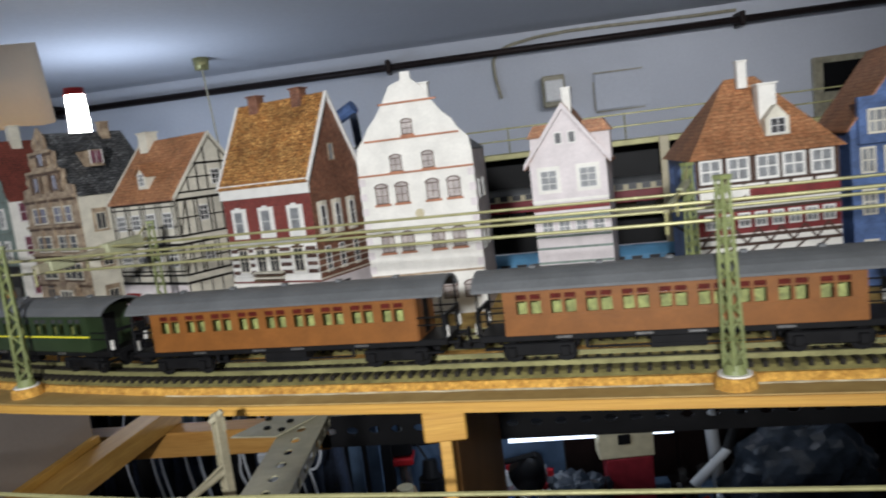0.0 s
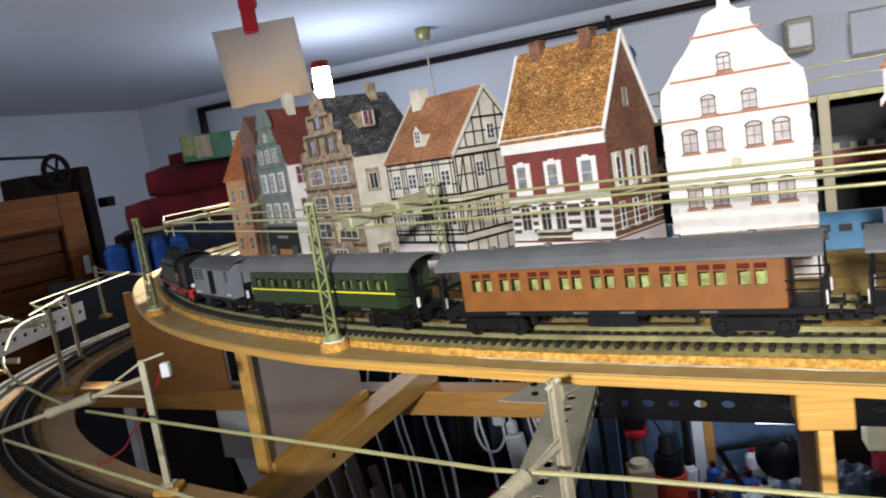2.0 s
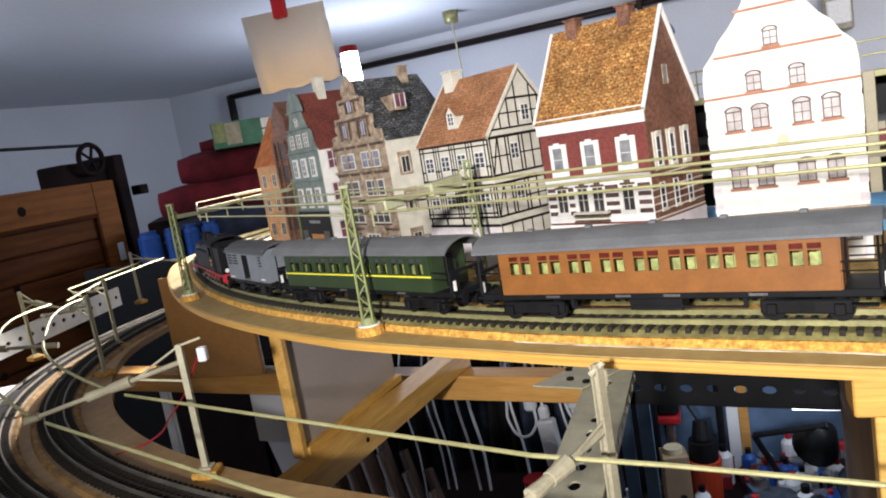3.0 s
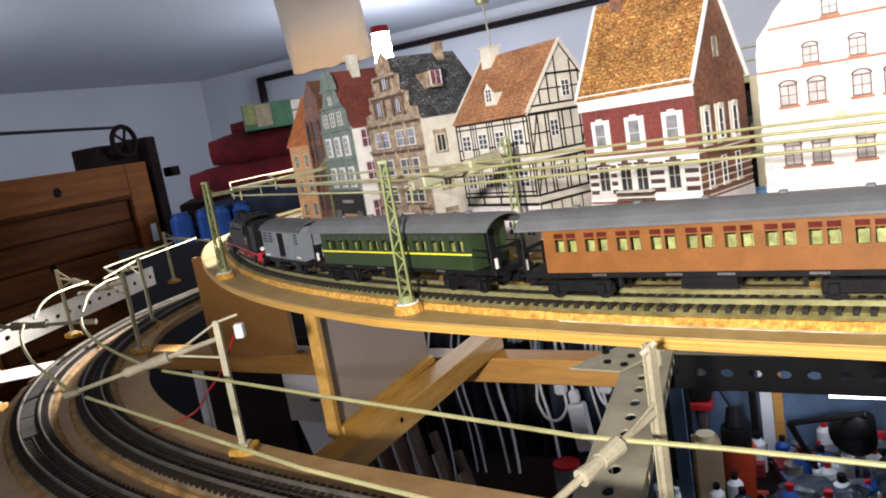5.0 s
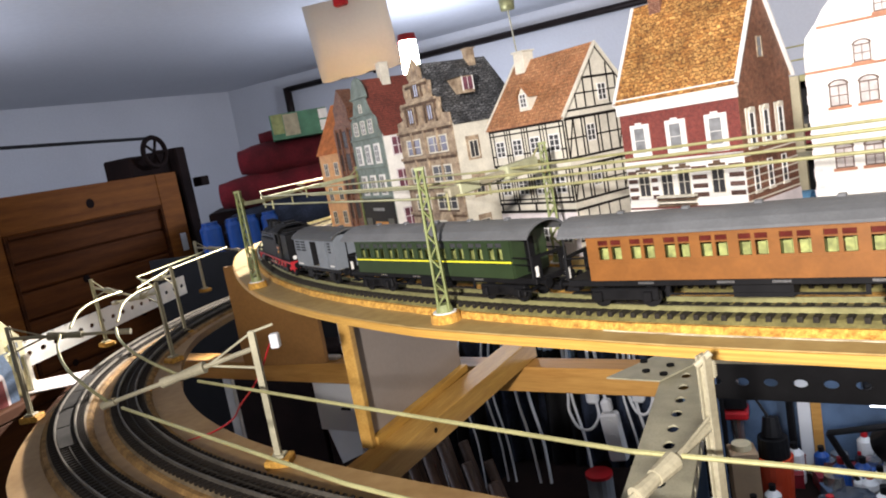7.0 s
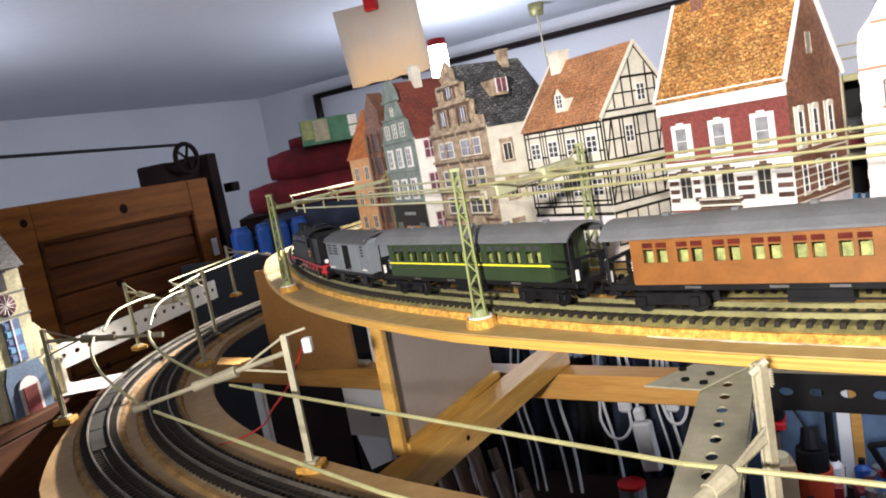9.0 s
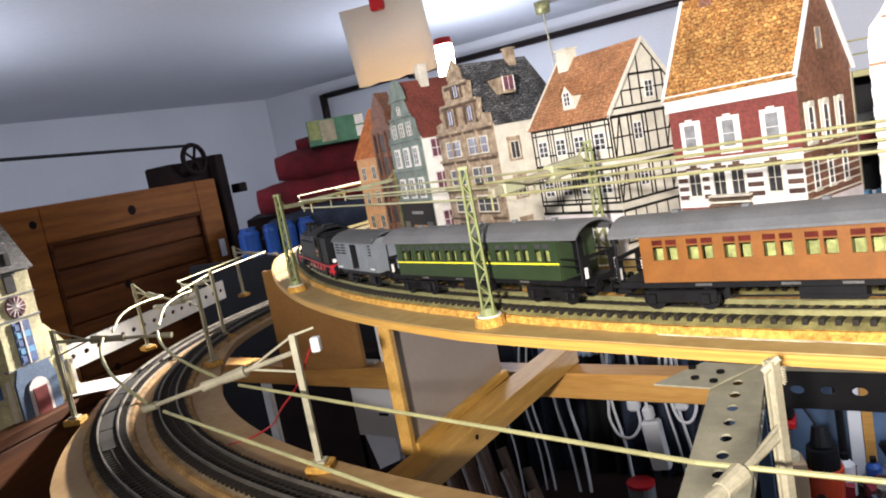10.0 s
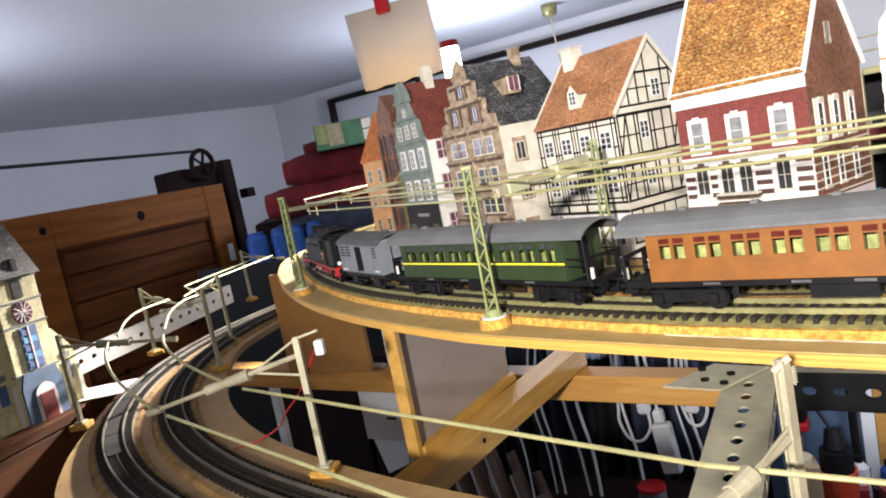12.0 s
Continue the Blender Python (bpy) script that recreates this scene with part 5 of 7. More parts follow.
# luggage van
van = thing("luggage_van", "blue-grey luggage van with dark roof and open sliding door", "luggage van", UP.place(1.136, 0.0, RAIL_UP), "train on the outer track")
hl, hw = 0.042, 0.0155
part("underframe", boxes((-hl, hl, -0.013, 0.013, 0.0105, 0.0145), bevel=0.0004), M_BLACK, van)
for side in (-1, 1):
    ya, yb = sorted((side * hw, side * (hw - 0.001)))
    w = part("side_wall", boxes((-hl, -0.009, ya, yb, 0.0145, 0.0395), (0.009, hl, ya, yb, 0.0145, 0.0395), (-0.009, 0.009, ya, yb, 0.0365, 0.0395)), M_GREYWAGON, van)
    part("sliding_door", boxes((0.0095, 0.0275, side * (hw + 0.0006) - 0.0004, side * (hw + 0.0006) + 0.0004, 0.0152, 0.0372)), M_GREYWAGON, w)
    part("door_rail", boxes((-0.010, 0.032, side * (hw + 0.0007) - 0.0005, side * (hw + 0.0007) + 0.0005, 0.0152, 0.0160)), M_GREYWAGON, w)
    for x in (-0.034, -0.022, 0.034):
        for k in range(4):
            part("louvre", boxes((x - 0.0042 if x < 0 else x - 0.002, x + 0.0042 if x < 0 else x + 0.002, side * hw - 0.0005, side * hw + 0.0005, 0.0280 + k * 0.0024, 0.0292 + k * 0.0024)), M_INK, w)
    part("label_plate", boxes((-0.040, -0.030, side * hw - 0.0003, side * hw + 0.0003, 0.0158, 0.0168)), M_CARDW, w)
    part("label_plate", boxes((0.030, 0.038, side * hw - 0.0003, side * hw + 0.0003, 0.0166, 0.0176)), M_CARDW, w)
    part("step_board", boxes((-0.012, 0.012, side * 0.0145 - 0.0015, side * 0.0145 + 0.0015, 0.0085, 0.0092)), M_BLACK, van)
for x in (-hl, hl):
    part("end_wall", boxes((x - 0.0006, x + 0.0006, -hw, hw, 0.0145, 0.0415)), M_GREYWAGON, van)
part("floor_board", boxes((-hl, hl, -hw + 0.001, hw - 0.001, 0.0142, 0.0152)), M_GREYCREAM, van)
part("inner_wall", boxes((-hl + 0.001, hl - 0.001, -0.002, 0.0005, 0.0152, 0.036)), M_ORANGE, van, "orange inner partition")
part("inner_wall", boxes((-0.0105, -0.009, -hw + 0.001, hw - 0.001, 0.0152, 0.039)), M_INK, van)
part("roof", arched_roof(0.0335, 0.0392, 0.0458, -hl - 0.002, hl + 0.002), M_ROOFDARK, van)
part("roof_vent", boxes((0.028, 0.032, -0.002, 0.002, 0.0455, 0.0475), bevel=0.0005), M_ROOFDARK, van)
for x in (-0.023, 0.023):
    wheelset(van, x, 0.0058, M_BLACK)
    for y in (-0.0125, 0.0125):
        part("axle_guard", boxes((x - 0.005, x + 0.005, y - 0.001, y + 0.001, 0.004, 0.0108), bevel=0.0005), M_BLACK, van)
for sx in (-1, 1):
    buffers(van, sx * hl, sx)

# tank locomotive, running to the left
loco = thing("tank_locomotive", "black five-coupled tank steam locomotive with red frame", "locomotive", UP.place(1.276, 0.0, RAIL_UP), "train on the outer track")
part("footplate", boxes((-0.078, 0.080, -0.0150, 0.0150, 0.0150, 0.0162)), M_BLACK, loco)
for y in (-0.0152, 0.0152):
    part("valance", boxes((-0.078, 0.080, y - 0.0004, y + 0.0004, 0.0138, 0.0152)), M_REDL, loco)
part("main_frame", boxes((-0.068, 0.074, -0.0070, 0.0070, 0.0050, 0.0150)), M_BLACK, loco)
for x, sg in ((-0.079, -1), (0.080, 1)):
    part("buffer_beam", boxes((x - 0.0009, x + 0.0009, -0.0150, 0.0150, 0.0085, 0.0160), bevel=0.0003), M_REDL, loco)
    buffers(loco, x, sg, 0.0122)
boiler = part("boiler", tubes(((-0.072, 0, 0.0300), (0.022, 0, 0.0300), 0.0112), n=28), M_BLACK, loco, smooth=False)
part("smokebox_door", tubes(((-0.0745, 0, 0.0300), (-0.0715, 0, 0.0300), 0.0085, 0.0108), n=24), M_BLACK, boiler)
for x in (-0.045, -0.020, 0.004):
    part("boiler_band", tubes(((x - 0.0005, 0, 0.0300), (x + 0.0005, 0, 0.0300), 0.0115), n=28), M_BLACK, boiler)
part("chimney", tubes(((-0.062, 0, 0.0395), (-0.062, 0, 0.0485), 0.0032, 0.0036), ((-0.062, 0, 0.0475), (-0.062, 0, 0.0490), 0.0042), n=16), M_BLACK, boiler)
part("steam_dome", tubes(((-0.040, 0, 0.039), (-0.040, 0, 0.0478), 0.0058, 0.0052), ((-0.040, 0, 0.0478), (-0.040, 0, 0.0495), 0.0052, 0.0025), n=18), M_BLACK, boiler)
part("sand_dome", tubes(((-0.022, 0, 0.039), (-0.022, 0, 0.0468), 0.0046, 0.0040), ((-0.022, 0, 0.0468), (-0.022, 0, 0.0478), 0.0040, 0.0018), n=16), M_BLACK, boiler)
part("whistle", tubes(((0.006, 0, 0.040), (0.006, 0, 0.0455), 0.0010), n=8), M_STEEL, boiler)
for y in (-0.0122, 0.0122):
    part("side_tank", boxes((-0.052, 0.022, y - 0.0028, y + 0.0028, 0.0162, 0.0335), bevel=0.0008), M_BLACK, loco)
    part("handrail", tubes(((-0.068, y * 0.95, 0.0375), (0.018, y * 0.95, 0.0375), 0.0004), n=6), M_STEEL, loco)
cab = part("cab", boxes((0.022, 0.050, -0.0150, -0.0142, 0.0162, 0.0300), (0.022, 0.050, 0.0142, 0.0150, 0.0162, 0.0300), (0.022, 0.029, -0.0150, -0.0142, 0.0300, 0.0430), (0.022, 0.029, 0.0142, 0.0150, 0.0300, 0.0430), (0.040, 0.050, -0.0150, -0.0142, 0.0300, 0.0430), (0.040, 0.050, 0.0142, 0.0150, 0.0300, 0.0430), (0.029, 0.040, -0.0150, -0.0142, 0.0395, 0.0430), (0.029, 0.040, 0.0142, 0.0150, 0.0395, 0.0430), (0.022, 0.0228, -0.0142, 0.0142, 0.0162, 0.0440), (0.0492, 0.050, -0.0142, 0.0142, 0.0162, 0.0440)), M_BLACK, loco)
part("cab_roof", arched_roof(0.0330, 0.0430, 0.0485, 0.0190, 0.0540), M_BLACK, cab)
part("roof_hatch", boxes((0.030, 0.042, -0.006, 0.006, 0.0475, 0.0500), bevel=0.0006), M_BLACK, cab)
for y in (-0.0153, 0.0153):
    part("number_plate", boxes((0.030, 0.0385, y - 0.0002, y + 0.0002, 0.0255, 0.0275)), M_BAND, cab, "red plate with brass bars")
    part("works_plate", tubes(((0.034, y - 0.0002, 0.0225), (0.034, y + 0.0002, 0.0225), 0.0014), n=12), M_ORANGE, cab)
part("bunker", boxes((0.0500, 0.0785, -0.0146, 0.0146, 0.0162, 0.0410), bevel=0.0008), M_BLACK, loco)
part("coal", boxes((0.0525, 0.0765, -0.0125, 0.0125, 0.0410, 0.0425), bevel=0.0007), M_INK, loco)
for x, z, sg in ((-0.0775, 0.0185, -1), (0.0800, 0.0195, 1)):
    for y in (-0.0105, 0.0105):
        l_ = part("headlight", tubes(((x, y, z), (x + sg * 0.0032, y, z), 0.0023), n=14), M_BLACK, loco)
        part("lens", tubes(((x + sg * 0.0030, y, z), (x + sg * 0.0036, y, z), 0.0019), n=14), M_WINWHITE, l_)
for x in (-0.034, -0.0185, -0.003, 0.0125, 0.028):
    wheelset(loco, x, 0.0080, M_BLACK, 0.0, M_REDL)
for x in (-0.056, 0.050):
    wheelset(loco, x, 0.0058, M_BLACK, 0.0, M_REDL)
wheelset(loco, 0.066, 0.0058, M_BLACK, 0.0, M_REDL)
for y in (-0.0118, 0.0118):
    part("coupling_rod", boxes((-0.036, 0.030, y - 0.0004, y + 0.0004, 0.0062, 0.0076), bevel=0.0002), M_REDL, loco)
    part("connecting_rod", boxes((-0.050, 0.000, y * 1.08 - 0.0004, y * 1.08 + 0.0004, 0.0082, 0.0096), bevel=0.0002), M_STEEL, loco)
    part("cylinder", tubes(((-0.064, y * 1.05, 0.0098), (-0.048, y * 1.05, 0.0098), 0.0045), n=16), M_BLACK, loco)
    for x in (-0.034, -0.0185, -0.003, 0.0125, 0.028):
        part("crank_pin", tubes(((x, y * 1.05 - 0.0006, 0.0069), (x, y * 1.05 + 0.0006, 0.0069), 0.0011), n=8), M_STEEL, loco)


# ---------------------------------------------------------------- overhead line, upper deck
def lattice_mast(height=0.096, label="olive green lattice catenary mast on a cork block"):
    m = thing("catenary_mast", label, "catenary mast", group="lattice masts")
    b0, b1 = 0.0033, 0.0019
    part("base_block", tubes(((0, 0, -0.001), (0, 0, 0.0052), 0.0098, 0.0092), n=14), M_CORK, m, "orange cork block")
    part("collar", tubes(((0, 0, 0.0052), (0, 0, 0.0060), 0.0076), n=16), M_CARDW, m, "white card washer")
    part("foot", tubes(((0, 0, 0.0060), (0, 0, 0.0105), 0.0056, 0.0044), n=14), M_MAST, m)
    for sx in (-1, 1):
        for sy in (-1, 1):
            part("leg", tubes(((sx * b0, sy * b0, 0.008), (sx * b1, sy * b1, height), 0.0008), n=6), M_MAST, m)
    bm = bmesh.new()
    n = 11
    for i in range(n):
        za, zb = 0.010 + (height - 0.012) * i / n, 0.010 + (height - 0.012) * (i + 1) / n
        ra, rb = b0 + (b1 - b0) * za / height, b0 + (b1 - b0) * zb / height
        s = 1 if i % 2 else -1
        for sy in (-1, 1):
            add_tube(bm, (s * ra, sy * ra, za), (-s * rb, sy * rb, zb), 0.0005, n=5)
            add_tube(bm, (sy * ra, s * ra, za), (sy * rb, -s * rb, zb), 0.0005, n=5)
    tagged(part("bracing", bm, M_MAST, m), kind="stuff")
    part("cap", boxes((-0.003, 0.003, -0.003, 0.003, height - 0.001, height + 0.001)), M_MAST, m)
    return m


mast = lattice_mast()
MASTS = {"m1": (-0.2395, 0.4370), "m2": (-0.1987, 0.5645), "m3": (-0.5200, 0.6000), "m4": (-0.5180, 0.8280)}
mx, my, _ = UP.at(0.529, -0.0240)
MASTS["m0"] = (mx, my)
mx, my, _ = UP.at(0.535, 0.121)
MASTS["m0b"] = (mx, my)
mx, my, _ = UP.at(1.93, -0.052)
MASTS["m5"] = (mx, my)
mx, my, _ = UP.at(1.93, 0.105)
MASTS["m6"] = (mx, my)
first = True
for key, (x, y) in MASTS.items():
    m = pose(x, y, Z_UP + (0.0005 if key != "m2" else 0.0), 0, 0, 20)
    if first:
        mast.matrix_world, first = m, False
    else:
        copy_thing(mast, m)


def span_arm(a, b, za, zb, material=None, label="pale olive tapered bracket arm with insulators", k=0.42):
    """A bracket arm from a mast over the tracks, with insulators and a drop bar."""
    material = material or M_WIRE
    arm = thing("bracket_arm", label, "bracket arm", group="bracket arms")
    a, b = Vector((*a, za)), Vector((*b, zb))
    d = b - a
    part("beam", tubes((a, b, 0.0016, 0.0014), n=8), material, arm)
    turn = Matrix.Translation(a) @ d.to_track_quat("X", "Z").to_matrix().to_4x4()
    for name, lo, hi, w0, h0, text in (("insulator", 0.06, 0.42, 0.0042, 0.0050, "thick pale green moulded insulator"), ("sleeve", 0.42, 0.70, 0.0024, 0.0028, "grey sleeve of the arm"), ("insulator", 0.70, 0.90, 0.0032, 0.0040, "short green insulator"), ("tip_cap", 0.90, 1.0, 0.0028, 0.0034, "grey arm tip")):
        bm = boxes((d.length * lo, d.length * hi, -w0 * k, w0 * k, -h0 * k, h0 * k), bevel=0.0010 * k)
        bm.transform(turn)
        part(name, bm, M_ARMGREEN if name == "insulator" else M_GREYCREAM, arm, text)
    part("stay", tubes((a + Vector((0, 0, 0.010)), a + d * 0.12, 0.0008), n=6), material, arm)
    for p in (b, a + d * 0.58):
        part("drop_bar", tubes((p, p + Vector((0, 0, -0.011)), 0.0008), n=6), material, arm)
    return arm


def over(s, off):
    return UP.at(s, off)[:2]


span_arm((-0.2001, 0.556), (-0.2355, 0.462), 1.3835, 1.3772, k=1.0)
span_arm(MASTS["m0b"], over(0.553, 0.002), 1.386, 1.380)
span_arm(MASTS["m4"], over(1.39, 0.002), 1.386, 1.381)
span_arm(MASTS["m3"], over(1.36, 0.03), 1.384, 1.380)
span_arm(MASTS["m6"], over(1.93, 0.0), 1.388, 1.381, M_CREAM)
span_arm(MASTS["m5"], over(1.93, 0.05), 1.384, 1.380, M_CREAM)


def wires(points, name, label, r=0.0009):
    w = thing(name, label, "overhead wire", group="overhead wires")
    for p, q in zip(points, points[1:]):
        part("wire", tubes((p, q, r), n=7), M_WIRE, w)
    return w


ST = (0.02, 0.553, 0.985, 1.385, 1.64, 1.93, 2.3)
for off in (0.0, GAP):
    for z in (1.3745, 1.3835):
        wires([(*UP.at(s, off)[:2], z) for s in ST], "overhead_wire", "pale olive stiff overhead wire above the track")


# ---------------------------------------------------------------- overhead line, lower deck
def post_mast(x, y, tip, z=Z_LOW, height=0.096, paint=None, double=True, low=0.012, broad=1.0):
    """A plain girder mast with a long arm to tip (x, y, z)."""
    paint = paint or M_CREAM
    m = thing("girder_mast", "cream enamelled girder mast with a long insulated arm", "catenary mast", None, "girder masts")
    turn = math.degrees(math.atan2(tip[1] - y, tip[0] - x))
    f = pose(x, y, z, 0, 0, turn)
    bm = prism([(-0.0021, -0.0018), (0.0021, -0.0018), (0.0021, -0.0011), (0.0006, -0.0011), (0.0006, 0.0011), (0.0021, 0.0011), (0.0021, 0.0018), (-0.0021, 0.0018), (-0.0021, 0.0011), (-0.0006, 0.0011), (-0.0006, -0.0011), (-0.0021, -0.0011)], "y", 0.006, height)
    bm.transform(Matrix(((1, 0, 0, 0), (0, 0, 1, 0), (0, 1, 0, 0), (0, 0, 0, 1))))
    bm.transform(f @ Matrix.Diagonal((broad, broad, 1, 1)))
    part("post", bm, paint, m)
    bm = boxes((-0.009, 0.009, -0.008, 0.008, -0.0004, 0.0055), bevel=0.001)
    bm.transform(f)
    part("base_block", bm, M_CORK, m, "small orange cork block")
    bm = boxes((-0.005, 0.005, -0.005, 0.005, 0.0055, 0.0075), bevel=0.0006)
    bm.transform(f)
    part("foot", bm, paint, m)
    reach = math.hypot(tip[0] - x, tip[1] - y)
    top, end = Vector((x, y, z + height - low)), Vector(tip)
    d = end - top
    side = Vector((-d.y, d.x, 0)).normalized() * 0.0016
    part("arm", tubes((top, end, 0.0018, 0.0015), n=8), M_GREYCREAM, m)
    part("insulator", tubes((top + d * 0.32, top + d * 0.46, 0.0042, 0.0034), (top + d * 0.46, top + d * 0.60, 0.0028, 0.0036), n=12), M_GREYCREAM, m, "thick cream insulator")
    part("clamp", tubes((end - d * 0.09, end, 0.0028), n=10), M_GREYCREAM, m)
    part("stay", tubes((Vector((x, y, z + height - 0.026)), top + d * 0.3, 0.0009), n=6), paint, m)
    if low < 0.02:
        part("stay", tubes((Vector((x, y, z + height - 0.001)), top + d * 0.30, 0.0008), n=6), paint, m)
    else:
        coil = [(x + 0.004 + 0.0006 * math.cos(k * 1.3), y - 0.002 + 0.0006 * math.sin(k * 1.3), z + height - 0.002 - k * 0.0002) for k in range(34)]
        cable("spring", coil, 0.0003, M_GREYCREAM, "small coiled tension spring", "", parent=m, res=3)
        part("cap", tubes(((x - 0.003, y - 0.002, z + height - 0.004), (x + 0.003, y, z + height + 0.001), 0.0015), n=10), paint, m)
    if double:
        part("bracket", tubes((Vector((x, y, z + height - 0.001)), Vector((x, y, z + height - 0.001)) - d.normalized() * 0.016, 0.0009), n=6), paint, m)
    if double:
        bm = boxes((-0.018, -0.012, -0.003, 0.003, height - 0.014, height - 0.004), bevel=0.0008)
        bm.transform(f)
        part("weight_box", bm, M_WHITEPL, m, "small white weight box")
    return m


post_mast(-0.371, 0.409, (-0.482, 0.371, 1.272))
post_mast(-0.078, 0.333, (-0.118, 0.255, 1.268), double=False, low=0.030, broad=1.15, paint=M_GREYCREAM)
post_mast(-0.789, 0.752, (-0.90, 0.80, 1.285), double=False)
post_mast(-0.906, 0.720, (-0.80, 0.70, 1.282), double=False)
post_mast(-0.724, 0.475, (-0.615, 0.520, 1.285), double=False, paint=M_GREYCREAM)
post_mast(-1.021, 1.042, (-0.91, 1.03, 1.285), double=False)
post_mast(-0.700, 0.640, (-0.80, 0.66, 1.285), double=False, paint=M_GREYCREAM)
for pts in ([(0.50, 0.205, 1.276), (-0.05, 0.306, 1.276), (-0.107, 0.314, 1.276), (-0.424, 0.405, 1.276)],
            [(0.50, 0.150, 1.275), (-0.12, 0.252, 1.275), (-0.223, 0.280, 1.275), (-0.450, 0.361, 1.275)],
            [(-0.76, 0.665, 1.300), (-0.845, 0.80, 1.298), (-0.91, 1.0, 1.296)],
            [(-0.78, 0.709, 1.292), (-0.91, 0.80, 1.292), (-0.97, 1.0, 1.292)]):
    wires(pts, "overhead_wire", "pale olive stiff overhead wire above the lower track", 0.0011)
for pts in ([(-0.470, 0.366, 1.278), (-0.511, 0.381, 1.286), (-0.552, 0.401, 1.292), (-0.589, 0.425, 1.299), (-0.623, 0.454, 1.303)],
            [(-0.438, 0.401, 1.283), (-0.486, 0.422, 1.286), (-0.531, 0.444, 1.290), (-0.573, 0.471, 1.293), (-0.610, 0.501, 1.294)],
            [(-0.634, 0.473, 1.304), (-0.684, 0.525, 1.308), (-0.728, 0.582, 1.306), (-0.766, 0.647, 1.301)],
            [(-0.625, 0.516, 1.296), (-0.681, 0.575, 1.301), (-0.731, 0.641, 1.300), (-0.778, 0.709, 1.293)]):
    cable("feeder_wire", pts, 0.0012, M_WIRE, "curved olive feeder wire between the lower masts", "feeder wire")

# ---------------------------------------------------------------- frame under the deck
def perforated_angle(name, label, a, b, z, width, drop, top_mat, face_mat, hole_r=0.0055, pitch=0.026, holes_face=True):
    """Slotted angle steel: a flat flange on top and a hanging flange in front, with punched holes."""
    a, b = Vector((*a, z)), Vector((*b, z))
    d = b - a
    ang = math.degrees(math.atan2(d.y, d.x))
    t = thing(name, label, "angle steel", pose(a.x, a.y, a.z, 0, 0, ang))
    n = int(d.length / pitch)

    def punched(w):
        """A strip along x from 0 to the length and from 0 to w, with round holes on its middle line."""
        bm = bmesh.new()
        for i in range(n):
            x0, x1 = d.length * i / n, d.length * (i + 1) / n
            cx, cy, k = (x0 + x1) / 2, w / 2, 16
            inner = [(cx + hole_r * 1.2 * math.cos(2 * math.pi * j / k), cy + hole_r * 0.8 * math.sin(2 * math.pi * j / k)) for j in range(k)]
            outer = []
            for j in range(k):
                c, s = math.cos(2 * math.pi * j / k), math.sin(2 * math.pi * j / k)
                f = min((x1 - x0) / 2 / max(abs(c), 1e-6), w / 2 / max(abs(s), 1e-6))
                outer.append((cx + c * f, cy + s * f))
            corners = [(x1, w), (x0, w), (x0, 0), (x1, 0)]
            vi = [[bm.verts.new((p, q, h)) for p, q in inner] for h in (0.0, -0.0016)]
            vo = [[bm.verts.new((p, q, h)) for p, q in outer] for h in (0.0, -0.0016)]
            vc = [[bm.verts.new((p, q, h)) for p, q in corners] for h in (0.0, -0.0016)]
            for h in (0, 1):
                for j in range(k):
                    m2 = (j + 1) % k
                    bm.faces.new((vi[h][j], vi[h][m2], vo[h][m2], vo[h][j]))
                for qd in range(4):
                    lo = [j for j in range(k) if qd * 90 < (j + 0.5) * 360 / k < qd * 90 + 90]
                    ring = [vo[h][j] for j in lo] + [vo[h][(lo[-1] + 1) % k]]
                    for v0, v1 in zip(ring, ring[1:]):
                        bm.faces.new((v0, v1, vc[h][qd]))
            for j in range(k):
                m2 = (j + 1) % k
                bm.faces.new((vi[0][j], vi[1][j], vi[1][m2], vi[0][m2]))
        bmesh.ops.remove_doubles(bm, verts=bm.verts[:], dist=0.00005)
        return bm
    part("top_flange", punched(width), top_mat, t)
    if drop:
        bm = punched(drop)
        bm.transform(pose(0, -0.0002, 0, 90, 0, 0) @ pose(0, -drop, 0))
        part("face_flange", bm, face_mat, t)
    return t


perforated_angle("slotted_angle", "cream slotted steel angle running under the deck", (-0.110, 0.36), (-0.112, 0.715), 1.170, 0.042, 0.012, M_CREAM, M_CREAM)
# Grey-green steel lying in shadow; the shadow is put in as a black face.
perforated_angle("slotted_angle", "slotted steel angle under the deck, its shadow painted in as black", (-0.125, 0.712), (0.75, 0.588), 1.167, 0.024, 0.034, M_GREYCREAM, M_ANGLEB, 0.0048, 0.0235)
g = thing("gusset_plate", "cream perforated steel gusset plate", "steel plate", pose(-0.165, 0.690, 1.1725, 0, 0, -14))
bm = prism([(-0.030, -0.032), (0.020, -0.030), (0.040, 0.030), (-0.008, 0.030)], "y", 0, 0.0015)
bm.transform(pose(0, 0, 0, -90, 0, 0))
part("plate", bm, M_CREAM, g)
for x, y in ((-0.012, 0.012), (0.0, -0.012), (0.016, 0.006), (0.018, -0.016)):
    part("bolt_hole", tubes(((x, y, -0.0004), (x, y, 0.0018), 0.0036), n=12), M_HOLE, g)

post = thing("wooden_post", "golden pine post with block and brown partition under the deck", "wooden post")
part("shaft", boxes((0.0285, 0.0345, 0.347, 0.357, 0.0, 1.2775), bevel=0.0006), M_PINE, post)
part("block", boxes((0.021, 0.043, 0.345, 0.365, 1.277, 1.2932), bevel=0.0008), M_PLYEDGE, post)
bm = boxes((0.0, 0.305, -0.003, 0.003, 0.0, 1.2930), bevel=0.0008)
bm.transform(pose(0.0335, 0.3655, 0, 0, 0, 85.0))
part("partition", bm, M_HARDBOARD, post, "dark brown hardboard partition")

